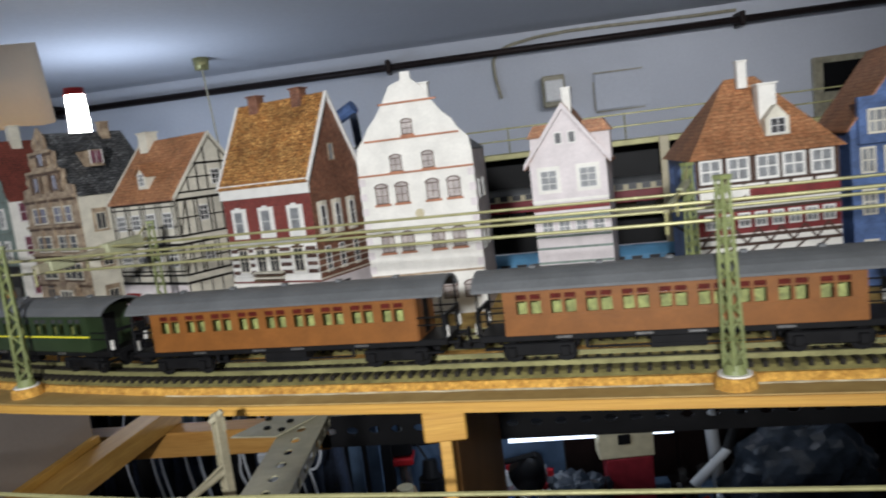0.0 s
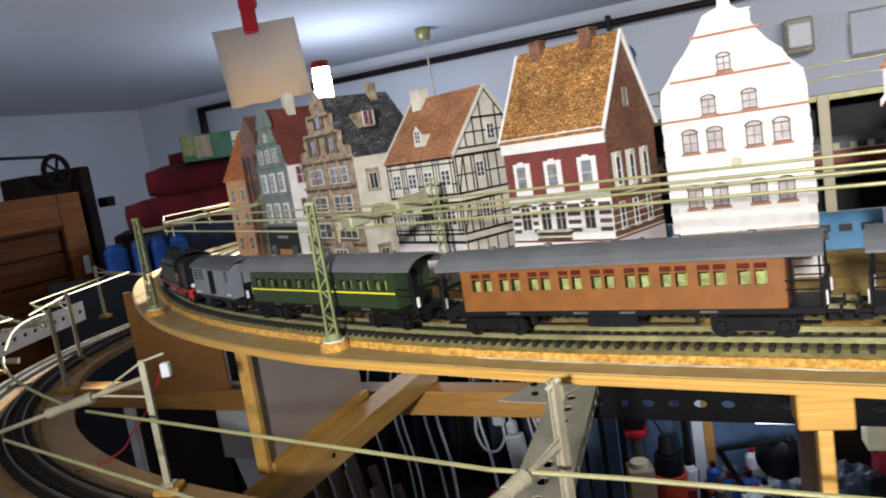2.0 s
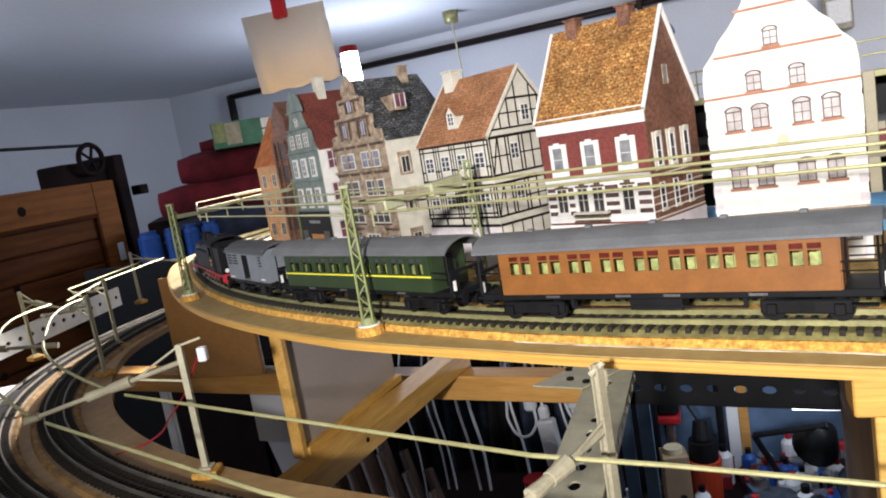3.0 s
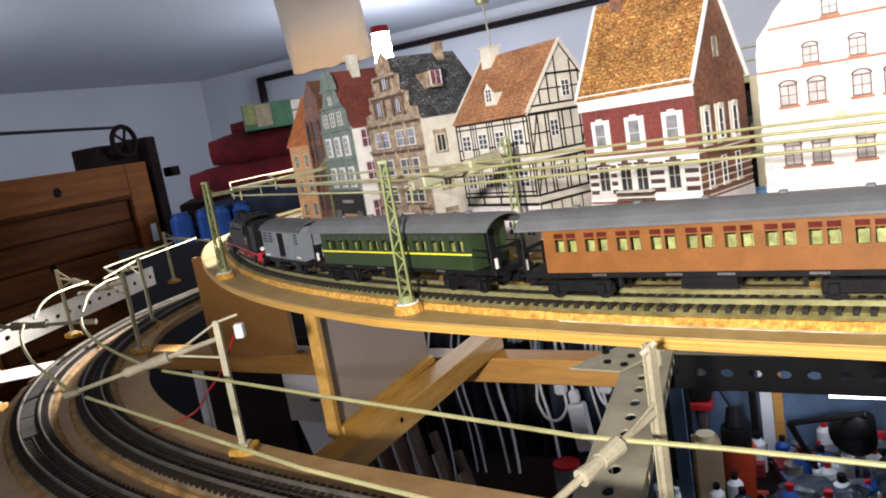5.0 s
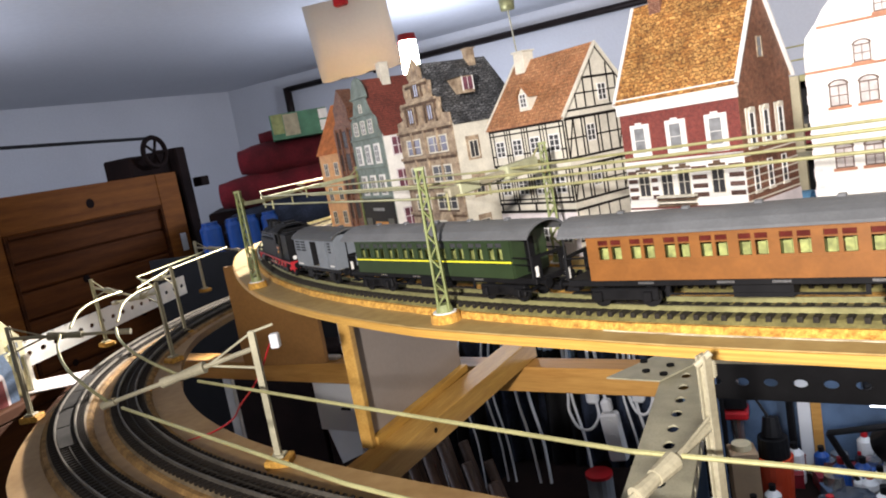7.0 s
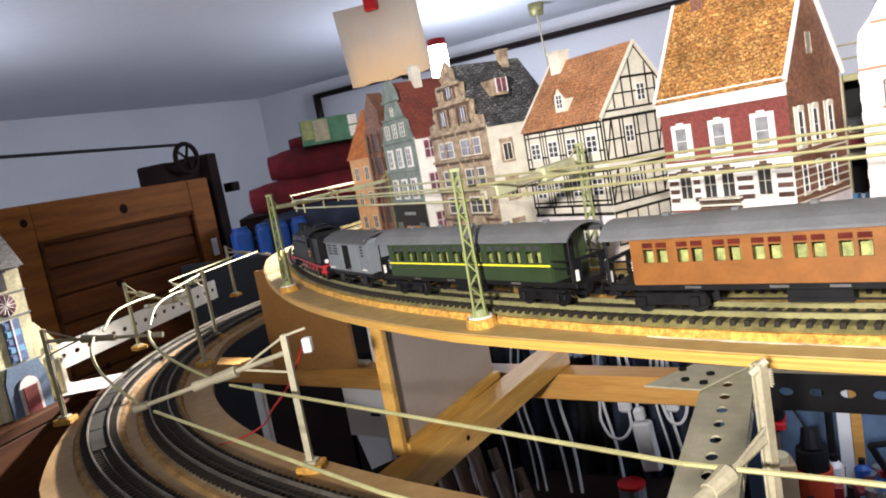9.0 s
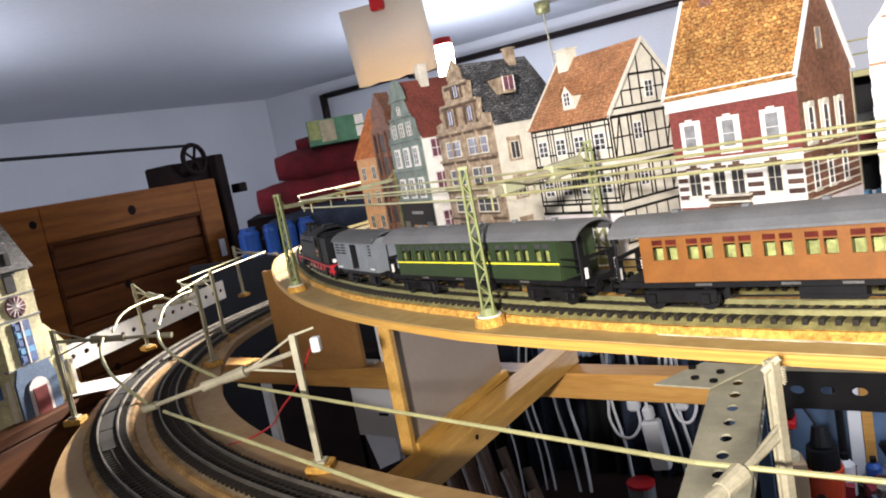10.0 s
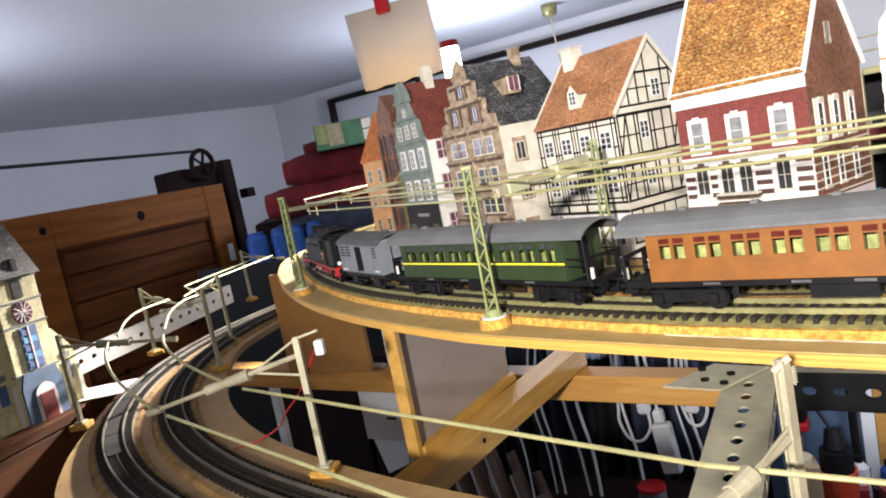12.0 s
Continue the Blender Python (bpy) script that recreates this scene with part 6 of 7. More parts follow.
beam = whole("pine_beam", boxes((-0.75, 0.225, 0.0, 0.034, 1.100, 1.131), bevel=0.0012), M_PINEX, "orange-brown pine beam under the deck", "wooden beam", pose(-0.357, 0.815, 0, 0, 0, -7.3))
end_v, far_v = Vector((-0.392, 0.410, 1.156)), Vector((-0.344, 0.850, 1.156))
d = far_v - end_v
m = Matrix.Translation(end_v) @ d.to_track_quat("X", "Z").to_matrix().to_4x4()
lath = thing("pine_lath", "pale pine plank laid across under the deck", "wooden plank", m)
part("plank", boxes((0, d.length, -0.015, 0.015, -0.0245, 0.0), bevel=0.0008), M_PINE, lath)
for x in (0.10, 0.20):
    part("knot", tubes(((x, -0.0155, -0.010), (x, -0.0140, -0.010), 0.0026), n=10), M_DARKWOOD, lath)

pan = thing("white_board", "greyish white board with pine edging below the deck", "board", pose(-0.393, 0.553, 1.156, 0, 0, 86.2))
part("sheet", boxes((0.0, 0.186, 0.0, 0.004, 0.0, 0.137)), M_BOARD, pan)
part("edging", boxes((-0.006, 0.001, -0.006, 0.006, 0.0, 0.137), bevel=0.0006), M_PINE, pan)
part("edging", boxes((0.001, 0.186, -0.008, -0.0003, 0.0, 0.008), bevel=0.0006), M_PLYEDGE, pan)
whole("apron_board", boxes((-0.740, -0.602, 0.795, 0.803, 1.150, 1.2935), bevel=0.0008), M_HARDBOARD, "brown hardboard apron below the bend of the deck", "board")
br = thing("wall_bracket", "white steel shelf bracket standing on the beam", "bracket", pose(-0.659, 0.872, 1.131, 0, 0, -7))
part("upright", boxes((-0.004, 0.004, -0.003, 0.003, 0.005, 0.10), bevel=0.0005), M_ANGLEW, br)
part("foot", boxes((-0.008, 0.026, -0.006, 0.006, 0.0, 0.005), bevel=0.0008), M_ANGLEW, br)
lf = thing("leaflet", "pale printed leaflet sheet under the deck", "paper sheet", pose(-0.67, 0.8905, 0.0, 0, 0, -7.3))
part("sheet", boxes((-0.040, 0.040, 0.0, 0.003, 1.010, 1.108)), M_WHITEPL, lf)
part("print_bar", boxes((0.008, 0.026, -0.0012, 0.0, 1.044, 1.048)), M_INK, lf)
lf = thing("leaflet", "pale printed leaflet sheet under the deck", "paper sheet", pose(-0.595, 0.872, 0.0, 0, 0, -7.3))
part("sheet", boxes((-0.036, 0.045, 0.0, 0.003, 1.1305, 1.235)), M_WHITEPL, lf)

# ---------------------------------------------------------------- beside the lower deck
perforated_angle("slotted_angle", "white slotted steel angle behind the lower track", (-0.945, 0.560), (-1.075, 1.05), 1.246, 0.004, 0.034, M_ANGLEW, M_ANGLEW, 0.0045, 0.026)
side_box = thing("side_shelf", "brown wooden box shelf beside the lower deck", "shelf", pose(-0.905, 0.50, 1.206, 0, 0, 12))
part("top_board", boxes((-0.125, 0.080, -0.26, 0.10, -0.014, 0.0), bevel=0.002), M_DOORDARK, side_box)
part("front_board", boxes((0.066, 0.079, -0.26, 0.10, -0.30, -0.0145), bevel=0.001), M_DOORDARK, side_box)
part("end_board", boxes((-0.125, 0.0655, 0.085, 0.10, -0.30, -0.0145), bevel=0.001), M_DOORDARK, side_box)
ch = thing("model_church", "yellow card model church with blue printed tower", "model church", pose(-0.850, 0.517, 1.2062, 0, 0, 98), "card model houses")
part("nave", prism([(-0.060, 0.0), (0.062, 0.0), (0.062, 0.012), (0.056, 0.016), (0.056, 0.066), (0.034, 0.094), (-0.034, 0.094), (-0.056, 0.066), (-0.060, 0.012)], "y", 0.0, 0.09), M_CARDYELLOW, ch)
part("tower", boxes((-0.027, 0.027, -0.006, 0.034, 0.0, 0.162), bevel=0.0006), M_CARDYELLOW, ch)
bm = bmesh.new()
bmesh.ops.create_cone(bm, cap_ends=True, segments=4, radius1=0.040, radius2=0.003, depth=0.095, matrix=pose(0, 0.014, 0.2095, 0, 0, 45))
part("spire", bm, M_SLATE, ch)
part("spire_window", boxes((-0.004, 0.004, -0.0135, -0.006, 0.168, 0.182), bevel=0.001), M_PANE, ch)
part("portal", prism([(-0.026, 0.0), (0.026, 0.0), (0.026, 0.040), (0.020, 0.056), (-0.020, 0.056), (-0.026, 0.040)], "y", -0.0092, -0.006), M_BLUEGREY, ch)
arch = [(-0.013, 0.0), (0.013, 0.0)] + [(0.013 * math.cos(math.pi * i / 12), 0.028 + 0.013 * math.sin(math.pi * i / 12)) for i in range(13)]
part("door_arch", prism(arch, "y", -0.0104, -0.0092), M_CARDPINK, ch)
part("door", boxes((-0.009, 0.009, -0.0116, -0.0104, 0.0, 0.030), bevel=0.0004), M_REDDOOR, ch)
tw = part("tall_window", boxes((-0.011, 0.011, -0.0074, -0.006, 0.058, 0.106), bevel=0.0004), M_CARDBLUE, ch)
for k in range(5):
    for x in (-0.0085, 0.0015):
        part("pane", boxes((x, x + 0.007, -0.0080, -0.0072, 0.0605 + k * 0.009, 0.0672 + k * 0.009)), M_BLUETRAIN if k % 2 else M_CARDBLUE, tw)
part("mullion", boxes((-0.0010, 0.0010, -0.0084, -0.0072, 0.058, 0.106)), M_CARDPINK, tw)
bm = bmesh.new()
bmesh.ops.create_cone(bm, cap_ends=True, segments=20, radius1=0.0125, radius2=0.012, depth=0.0016, matrix=pose(0, -0.0066, 0.122, 90))
rw = part("rose_window", bm, M_PANEMAG, ch)
for k in range(6):
    c, s = math.cos(math.pi * k / 6), math.sin(math.pi * k / 6)
    part("spoke", tubes(((-0.0115 * c, -0.0076, 0.122 - 0.0115 * s), (0.0115 * c, -0.0076, 0.122 + 0.0115 * s), 0.0006), n=5), M_CARDPINK, rw)
part("belfry_window", boxes((-0.0065, 0.0065, -0.0072, -0.006, 0.138, 0.157), bevel=0.001), M_PANE, ch)
part("belfry_hood", boxes((-0.0095, 0.0095, -0.0082, -0.006, 0.157, 0.1595), bevel=0.0006), M_GREYWAGON, ch)
for z in (0.055, 0.108, 0.134, 0.160):
    part("cornice", boxes((-0.0285, 0.0285, -0.0070, 0.0355, z, z + 0.0016)), M_GREYWAGON, ch)
for x in (-0.042, 0.042):
    part("side_window", boxes((x - 0.005, x + 0.005, -0.0012, 0.0, 0.030, 0.052)), M_CARDBLUE, ch)
    part("ornament", boxes((x - 0.007, x + 0.007, -0.0014, 0.0, 0.056, 0.063), bevel=0.0006), M_GREYWAGON, ch)
    part("buttress", boxes((x + 0.012 - 0.003, x + 0.012 + 0.003, -0.004, 0.0, 0.0, 0.046), bevel=0.0006), M_CARDCREAM, ch)
cable("red_wire", [(-0.500, 0.418, 1.2140), (-0.491, 0.431, 1.2140), (-0.470, 0.455, 1.2150), (-0.417, 0.436, 1.248), (-0.382, 0.420, 1.274), (-0.362, 0.414, 1.298)], 0.0007, M_PEGRED, "thin red wire lying on the lower deck", "wire")
rk = thing("flat_card", "loose pinkish white card sheet by the lower track", "card sheet", pose(-0.858, 0.588, 1.2075, 0, 0, 30))
part("sheet", boxes((-0.05, 0.05, -0.03, 0.03, 0, 0.001)), M_CARDPINK, rk)

# ---------------------------------------------------------------- paper shade, lamp, far end of the layout
pp = thing("paper_sheet", "greyish sheet of paper hung by a red clothes peg", "paper sheet", pose(-0.707, 1.208, 1.553))
bm = bmesh.new()
cols = 9
grid = []
for i in range(cols):
    x = -0.0855 + 0.171 * i / (cols - 1)
    bend = 0.006 * math.sin(i * 0.7) + 0.004 * (x / 0.0855) ** 2
    grid.append([bm.verts.new((x + 0.004, bend, 0.0 - 0.002 * math.sin(i * 2.1))), bm.verts.new((x, bend * 0.5 - 0.012, 0.139 - 0.007 * i / (cols - 1)))])
for p, q in zip(grid, grid[1:]):
    bm.faces.new((p[0], q[0], q[1], p[1]))
ex = bmesh.ops.extrude_face_region(bm, geom=bm.faces[:])
for v in ex["geom"]:
    if isinstance(v, bmesh.types.BMVert):
        v.co.y += 0.0012
part("sheet", bm, M_PAPER, pp, smooth=True)
peg = part("peg", boxes((-0.012, 0.014, -0.024, -0.010, 0.120, 0.165), bevel=0.003), M_PEGRED, pp, "red plastic peg")
part("peg_jaw", boxes((-0.016, 0.018, -0.021, -0.006, 0.160, 0.185), bevel=0.004), M_PEGRED, peg)
part("rod", tubes(((0.0, -0.012, 0.18), (-0.004, 0.02, CEIL - 1.553), 0.0012), n=8), M_DARKWOOD, pp)
lamp_t = thing("clip_lamp", "lit white tube lamp with red collar", "lamp", pose(-0.80, 1.63, 1.556))
part("glass", tubes(((0, 0, 0.0), (0, 0, 0.098), 0.023, 0.020), n=20), M_BULB, lamp_t, "glowing white glass tube", smooth=True)
part("collar", tubes(((0, 0, 0.098), (0, 0, 0.114), 0.023, 0.021), n=20), M_PEGRED, lamp_t, "red lamp collar")
part("socket", tubes(((0, 0, -0.018), (0, 0, 0.0), 0.027, 0.025), n=20), M_PEGRED, lamp_t)
part("stand", tubes(((0, 0, -0.018), (0.0, 0.0, -1.556), 0.006), n=8), M_DARKWOOD, lamp_t)

# ---------------------------------------------------------------- shelves with trains behind the houses
def shelf_train(name, label, x, y, z, turn, n, low, high, roof, L=0.17):
    for i in range(n):
        c = thing(name, label, "railway coach", pose(x + i * (L + 0.006) * math.cos(radians(turn)), y + i * (L + 0.006) * math.sin(radians(turn)), z, 0, 0, turn), "trains on the back shelves")
        part("body", boxes((0, L, -0.015, 0.015, 0.006, 0.022), bevel=0.0008), low, c)
        part("window_band", boxes((0.0, L, -0.0148, 0.0148, 0.022, 0.032)), high, c)
        for k in range(9):
            part("window", boxes((0.008 + k * 0.018, 0.019 + k * 0.018, -0.0153, -0.0145, 0.0235, 0.0305)), M_PANE, c)
        part("roof", arched_roof(0.031, 0.032, 0.040, 0.0, L), roof, c)
        part("bogie", boxes((0.02, 0.045, -0.010, 0.010, 0.0, 0.006)), M_BLACK, c)
        part("bogie", boxes((L - 0.045, L - 0.02, -0.010, 0.010, 0.0, 0.006)), M_BLACK, c)


SH = -12.0
def shelf(z, x, y, L, wdt, material, label):
    s = whole("shelf_board", boxes((0, L, 0, wdt, -0.008, 0.0), bevel=0.0008), material, label, "shelf", pose(x, y, z, 0, 0, SH))
    return s


shelf(1.322, -0.20, 1.050, 1.3, 0.12, M_GREYCREAM, "narrow shelf with model trains behind the houses")
shelf(1.412, -0.20, 1.075, 1.3, 0.10, M_WIRE, "narrow olive shelf with model trains behind the houses")
shelf(1.262, -0.20, 0.810, 1.3, 0.10, M_DARKCLOTH, "dark lower storage board behind the houses")
shelf_train("coach", "crimson and cream model coach parked on a back shelf", -0.18, 1.085, 1.322, SH, 6, M_REDTRAIN, M_CREAMTRAIN, M_ROOFGREY)
shelf_train("coach", "light blue model coach parked on the lower shelf", -0.18, 0.850, 1.262, SH, 6, M_BLUETRAIN, M_BLUETRAIN, M_BLUETRAIN)
# Added black board: the dark void behind the coaches, put into a surface.
whole("dark_gap_board", boxes((0, 1.3, 0.0, 0.006, 0.0, 0.152), bevel=0.0008), M_ANGLEB, "black board added as the dark gap behind the shelved trains", "board", pose(-0.18, 1.160, 1.258, 0, 0, SH))
for i in range(6):
    u = whole("shelf_support", boxes((-0.006, 0.006, -0.004, 0.004, 0.0, 0.15), bevel=0.0006), M_CREAMTRAIN, "cream upright between the back shelves", "shelf support", pose(-0.18 + i * 0.17 * 0.978, 1.05 - i * 0.17 * 0.208, 1.262, 0, 0, SH))
rail_t = thing("guard_rail", "thin grey wire rail above the back shelf", "guard rail", pose(-0.20, 1.062, 1.412, 0, 0, SH))
for z in (0.018, 0.034):
    part("wire", tubes(((0, 0, z), (1.3, 0, z), 0.0010), n=6), M_RAIL, rail_t)
for i in range(9):
    part("stanchion", tubes(((0.02 + i * 0.155, 0, 0), (0.02 + i * 0.155, 0, 0.036), 0.0010), n=6), M_RAIL, rail_t)
bk = thing("folding_arm", "dark blue folding arm behind the houses", "lamp arm", pose(-0.07, 0.72, 1.39, 0, 0, -20))
part("upper_arm", tubes(((0.0, 0, 0.075), (0.028, 0, 0.088), 0.007), n=10), M_CARDBLUE, bk)
part("lower_arm", tubes(((0.026, 0, 0.085), (0.042, 0, -0.128), 0.004), n=10), M_DARKCLOTH, bk)

# ---------------------------------------------------------------- far corner: cupboard, rolls, jars
cb = thing("cupboard", "brown stained pine cupboard with panelled door", "cupboard", pose(-2.2, 1.31, 0.0))
part("carcass", boxes((-0.45, -0.021, 0.0, 0.925, 0.0, 1.472), bevel=0.004), M_DOORDARK, cb)
part("stile", boxes((-0.02, 0.0, 0.0, 0.16, 0.0, 1.475), bevel=0.003), M_DOORWOOD, cb)
part("stile", boxes((-0.02, 0.0, 0.815, 0.925, 0.0, 1.475), bevel=0.003), M_DOORWOOD, cb)
tr = part("top_rail", boxes((-0.02, 0.0, 0.16, 0.815, 1.355, 1.475), bevel=0.003), M_DOORWOOD, cb)
part("bottom_rail", boxes((-0.02, 0.0, 0.16, 0.815, 0.0, 0.16), bevel=0.003), M_DOORWOOD, cb)
for k in range(13):
    part("plank", boxes((-0.02, -0.010, 0.162, 0.813, 0.163 + k * 0.0917, 0.2505 + k * 0.0917), bevel=0.005), M_DOORPLANK, cb)
for y0, y1, z0, z1 in ((0.160, 0.174, 0.16, 1.355), (0.801, 0.815, 0.16, 1.355), (0.174, 0.801, 1.341, 1.355)):
    part("bead", boxes((-0.010, 0.004, y0, y1, z0, z1), bevel=0.002), M_DOORDARK, cb)
for y, z, r in ((0.50, 1.41, 0.020), (0.13, 1.42, 0.015), (0.42, 1.16, 0.014), (0.62, 0.98, 0.014), (0.30, 0.90, 0.012)):
    bm = bmesh.new()
    add_tube(bm, (-0.0095 if z < 1.34 else -0.0005, y, z), (-0.0085 if z < 1.34 else 0.0006, y, z), r, r * 0.7, n=16)
    part("knot", bm, M_DARKWOOD, cb)
lk = part("lock_plate", boxes((0.0, 0.006, 0.870, 0.900, 1.16, 1.23), bevel=0.002), M_WHITEPL, cb)
cs = thing("wheel_case", "dark carved wooden case with a pulley wheel", "wooden case", pose(-2.30, 2.27, 0.0))
part("case", boxes((-0.17, -0.02, -0.14, 0.10, 0.0, 1.560), bevel=0.008), M_DARKWOOD, cs)
part("moulding", boxes((-0.17, 0.02, 0.07, 0.13, 0.0, 1.575), bevel=0.006), M_DARKWOOD, cs)
bm = bmesh.new()
rings = []
for i in range(28):
    a0 = 2 * math.pi * i / 28
    rings.append([bm.verts.new((0.02 + 0.010 * math.sin(b0), -0.04 + (0.058 + 0.010 * math.cos(b0)) * math.cos(a0), 1.566 + (0.058 + 0.010 * math.cos(b0)) * math.sin(a0))) for b0 in [2 * math.pi * j / 8 for j in range(8)]])
for i in range(28):
    p, q = rings[i], rings[(i + 1) % 28]
    for j in range(8):
        bm.faces.new((p[j], p[(j + 1) % 8], q[(j + 1) % 8], q[j]))
wheel = part("pulley_wheel", bm, M_DARKWOOD, cs, smooth=True)
for i in range(5):
    a0 = 2 * math.pi * i / 5
    part("spoke", tubes(((0.02, -0.04, 1.566), (0.02, -0.04 + 0.055 * math.cos(a0), 1.566 + 0.055 * math.sin(a0)), 0.006), n=6), M_DARKWOOD, wheel)
part("peg", boxes((0.0, 0.05, 0.15, 0.20, 1.40, 1.44), bevel=0.004), M_DARKWOOD, cs)
cable("drive_cord", [(-2.28, 2.22, 1.622), (-2.40, 1.2, 1.655), (-2.55, 0.0, 1.70)], 0.006, M_INK, "dark cord running from the pulley wheel", "cord")


def roll(x0, y0, x1, y1, z, r, label):
    bm = bmesh.new()
    rng2 = random.Random(int(z * 1000))
    n, k = 26, 18
    rings = []
    for i in range(n + 1):
        f = i / n
        puff = r * (0.72 + 0.28 * min(1, 6 * f, 6 * (1 - f))) * (1 + 0.06 * math.sin(f * 17) + rng2.uniform(-0.03, 0.03))
        cx, cy = x0 + (x1 - x0) * f, y0 + (y1 - y0) * f
        nx, ny = -(y1 - y0), (x1 - x0)
        ln = math.hypot(nx, ny)
        rings.append([bm.verts.new((cx + nx / ln * puff * math.cos(2 * math.pi * j / k), cy + ny / ln * puff * math.cos(2 * math.pi * j / k), z + puff * math.sin(2 * math.pi * j / k) * 0.9)) for j in range(k)])
    for a, b in zip(rings, rings[1:]):
        for j in range(k):
            bm.faces.new((a[j], a[(j + 1) % k], b[(j + 1) % k], b[j]))
    bm.faces.new(rings[0]), bm.faces.new(rings[-1][::-1])
    return whole("rolled_blanket", bm, M_CLOTHRED, label, "blanket roll", group="rolled blankets", smooth=True)


roll(-1.83, 2.05, -1.20, 2.46, 1.350, 0.068, "dark red rolled blanket on the pile")
roll(-1.76, 2.10, -1.20, 2.46, 1.455, 0.065, "dark red rolled blanket on the pile")
roll(-1.70, 2.16, -1.24, 2.46, 1.528, 0.030, "thin dark red rolled blanket on top of the pile")
gb = thing("carton", "green printed carton lying on the blankets", "carton", pose(-1.515, 2.170, 1.506, 0, 0, 36))
part("box", boxes((-0.105, 0.09, -0.07, 0.07, 0.0, 0.086), bevel=0.002), M_GREENBOX, gb)
part("picture", boxes((-0.100, -0.062, -0.0708, -0.0698, 0.02, 0.085)), M_MAST, gb)
part("picture", boxes((-0.060, -0.010, -0.0708, -0.0698, 0.01, 0.082)), M_GREYCREAM, gb)
part("picture", boxes((0.06, 0.09, -0.0708, -0.0698, 0.050, 0.082)), M_CARDW, gb)
part("picture", boxes((0.06, 0.09, -0.0708, -0.0698, 0.01, 0.045)), M_CARDW, gb)
sh2 = whole("corner_shelf", boxes((-0.27, 0.62, -0.10, 0.16, -0.03, 0.0), bevel=0.003), M_DARKWOOD, "dark wooden shelf board in the corner", "shelf", pose(-1.62, 2.06, 1.165, 0, 0, 36))
for i, (u, r) in enumerate(((-0.225, 0.036), (-0.150, 0.026), (-0.088, 0.026), (-0.025, 0.030))):
    jx, jy = -1.62 + u * math.cos(radians(36)), 2.06 + u * math.sin(radians(36))
    j = thing("jar", "blue plastic jar standing on the dark shelf", "jar", pose(jx, jy, 1.165), "blue jars")
    part("body", tubes(((0, 0, 0), (0, 0, 0.088), r), ((0, 0, 0.088), (0, 0, 0.099), r, r * 0.8), n=20), M_BLUEJAR, j)
    part("lid", tubes(((0, 0, 0.099), (0, 0, 0.110), r * 0.75), n=18), M_BLUEJAR, j)
bagd = bmesh.new()
bmesh.ops.create_icosphere(bagd, subdivisions=3, radius=1.0)
for v in bagd.verts:
    k = 1 + 0.18 * noise.noise(v.co * 2.2)
    v.co = Vector((v.co.x * 0.28 * k, v.co.y * 0.10 * k, v.co.z * 0.075 * k))
whole("dark_cloth", bagd, M_DARKCLOTH, "crumpled dark cloth behind the blue jars", "cloth", pose(-1.60, 2.19, 1.24, 0, 0, 36), smooth=True)
blk = whole("storage_cabinet", boxes((-0.24, 0.75, 0.16, 0.55, 0.0, 1.295), bevel=0.004), M_DARKWOOD, "dark cabinet carrying the rolled blankets", "cabinet", pose(-1.62, 2.06, 0.0, 0, 0, 36))

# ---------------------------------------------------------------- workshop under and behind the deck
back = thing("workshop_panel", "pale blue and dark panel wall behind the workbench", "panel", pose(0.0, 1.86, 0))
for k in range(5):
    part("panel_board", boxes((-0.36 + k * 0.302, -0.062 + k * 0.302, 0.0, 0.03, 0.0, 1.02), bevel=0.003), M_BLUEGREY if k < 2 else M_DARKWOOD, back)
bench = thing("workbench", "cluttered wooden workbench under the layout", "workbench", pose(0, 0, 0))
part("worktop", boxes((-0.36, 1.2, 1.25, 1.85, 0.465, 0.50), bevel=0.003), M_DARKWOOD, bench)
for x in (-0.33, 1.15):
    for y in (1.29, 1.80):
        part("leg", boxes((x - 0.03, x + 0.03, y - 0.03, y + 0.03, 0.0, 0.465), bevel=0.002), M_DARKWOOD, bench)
tb = thing("tube_lamp", "lit fluorescent tube lamp over the workbench", "tube lamp", pose(0.29, 1.70, 0.705, 0, 2.4, 0))
part("tube", tubes(((-0.20, -0.012, 0), (0.20, -0.012, 0), 0.010), n=14), M_TUBE, tb, "glowing white tube", smooth=True)
part("housing", boxes((-0.21, 0.22, 0.0, 0.05, 0.008, 0.035), bevel=0.004), M_ANGLEB, tb)
part("hanger", boxes((-0.19, -0.18, 0.02, 0.03, 0.03, 0.32), (0.19, 0.20, 0.02, 0.03, 0.03, 0.32)), M_ANGLEB, tb)
dl = thing("desk_lamp", "black jointed desk lamp on the workbench", "desk lamp", pose(0.135, 1.62, 0.50))
part("shade", tubes(((0.01, -0.03, 0.20), (-0.01, 0.02, 0.14), 0.018, 0.048), n=20), M_ANGLEB, dl, smooth=True)
part("upper_arm", tubes(((0.01, -0.03, 0.21), (-0.13, 0.02, 0.165), 0.007), n=8), M_ANGLEB, dl)
part("lower_arm", tubes(((-0.13, 0.02, 0.165), (-0.06, 0.05, 0.0), 0.007), n=8), M_ANGLEB, dl)
part("foot", tubes(((-0.06, 0.05, 0.0), (-0.06, 0.05, 0.014), 0.055), n=20), M_ANGLEB, dl)
dp = thing("drill_stand", "black drill stand with red motor band on the workbench", "drill stand", pose(-0.178, 1.72, 0.50))
part("column", tubes(((0.0, 0.03, 0.0), (0.0, 0.03, 0.30), 0.012), n=12), M_STEEL, dp)
part("motor", boxes((-0.028, 0.026, -0.03, 0.03, 0.190, 0.235), bevel=0.008), M_ANGLEB, dp)
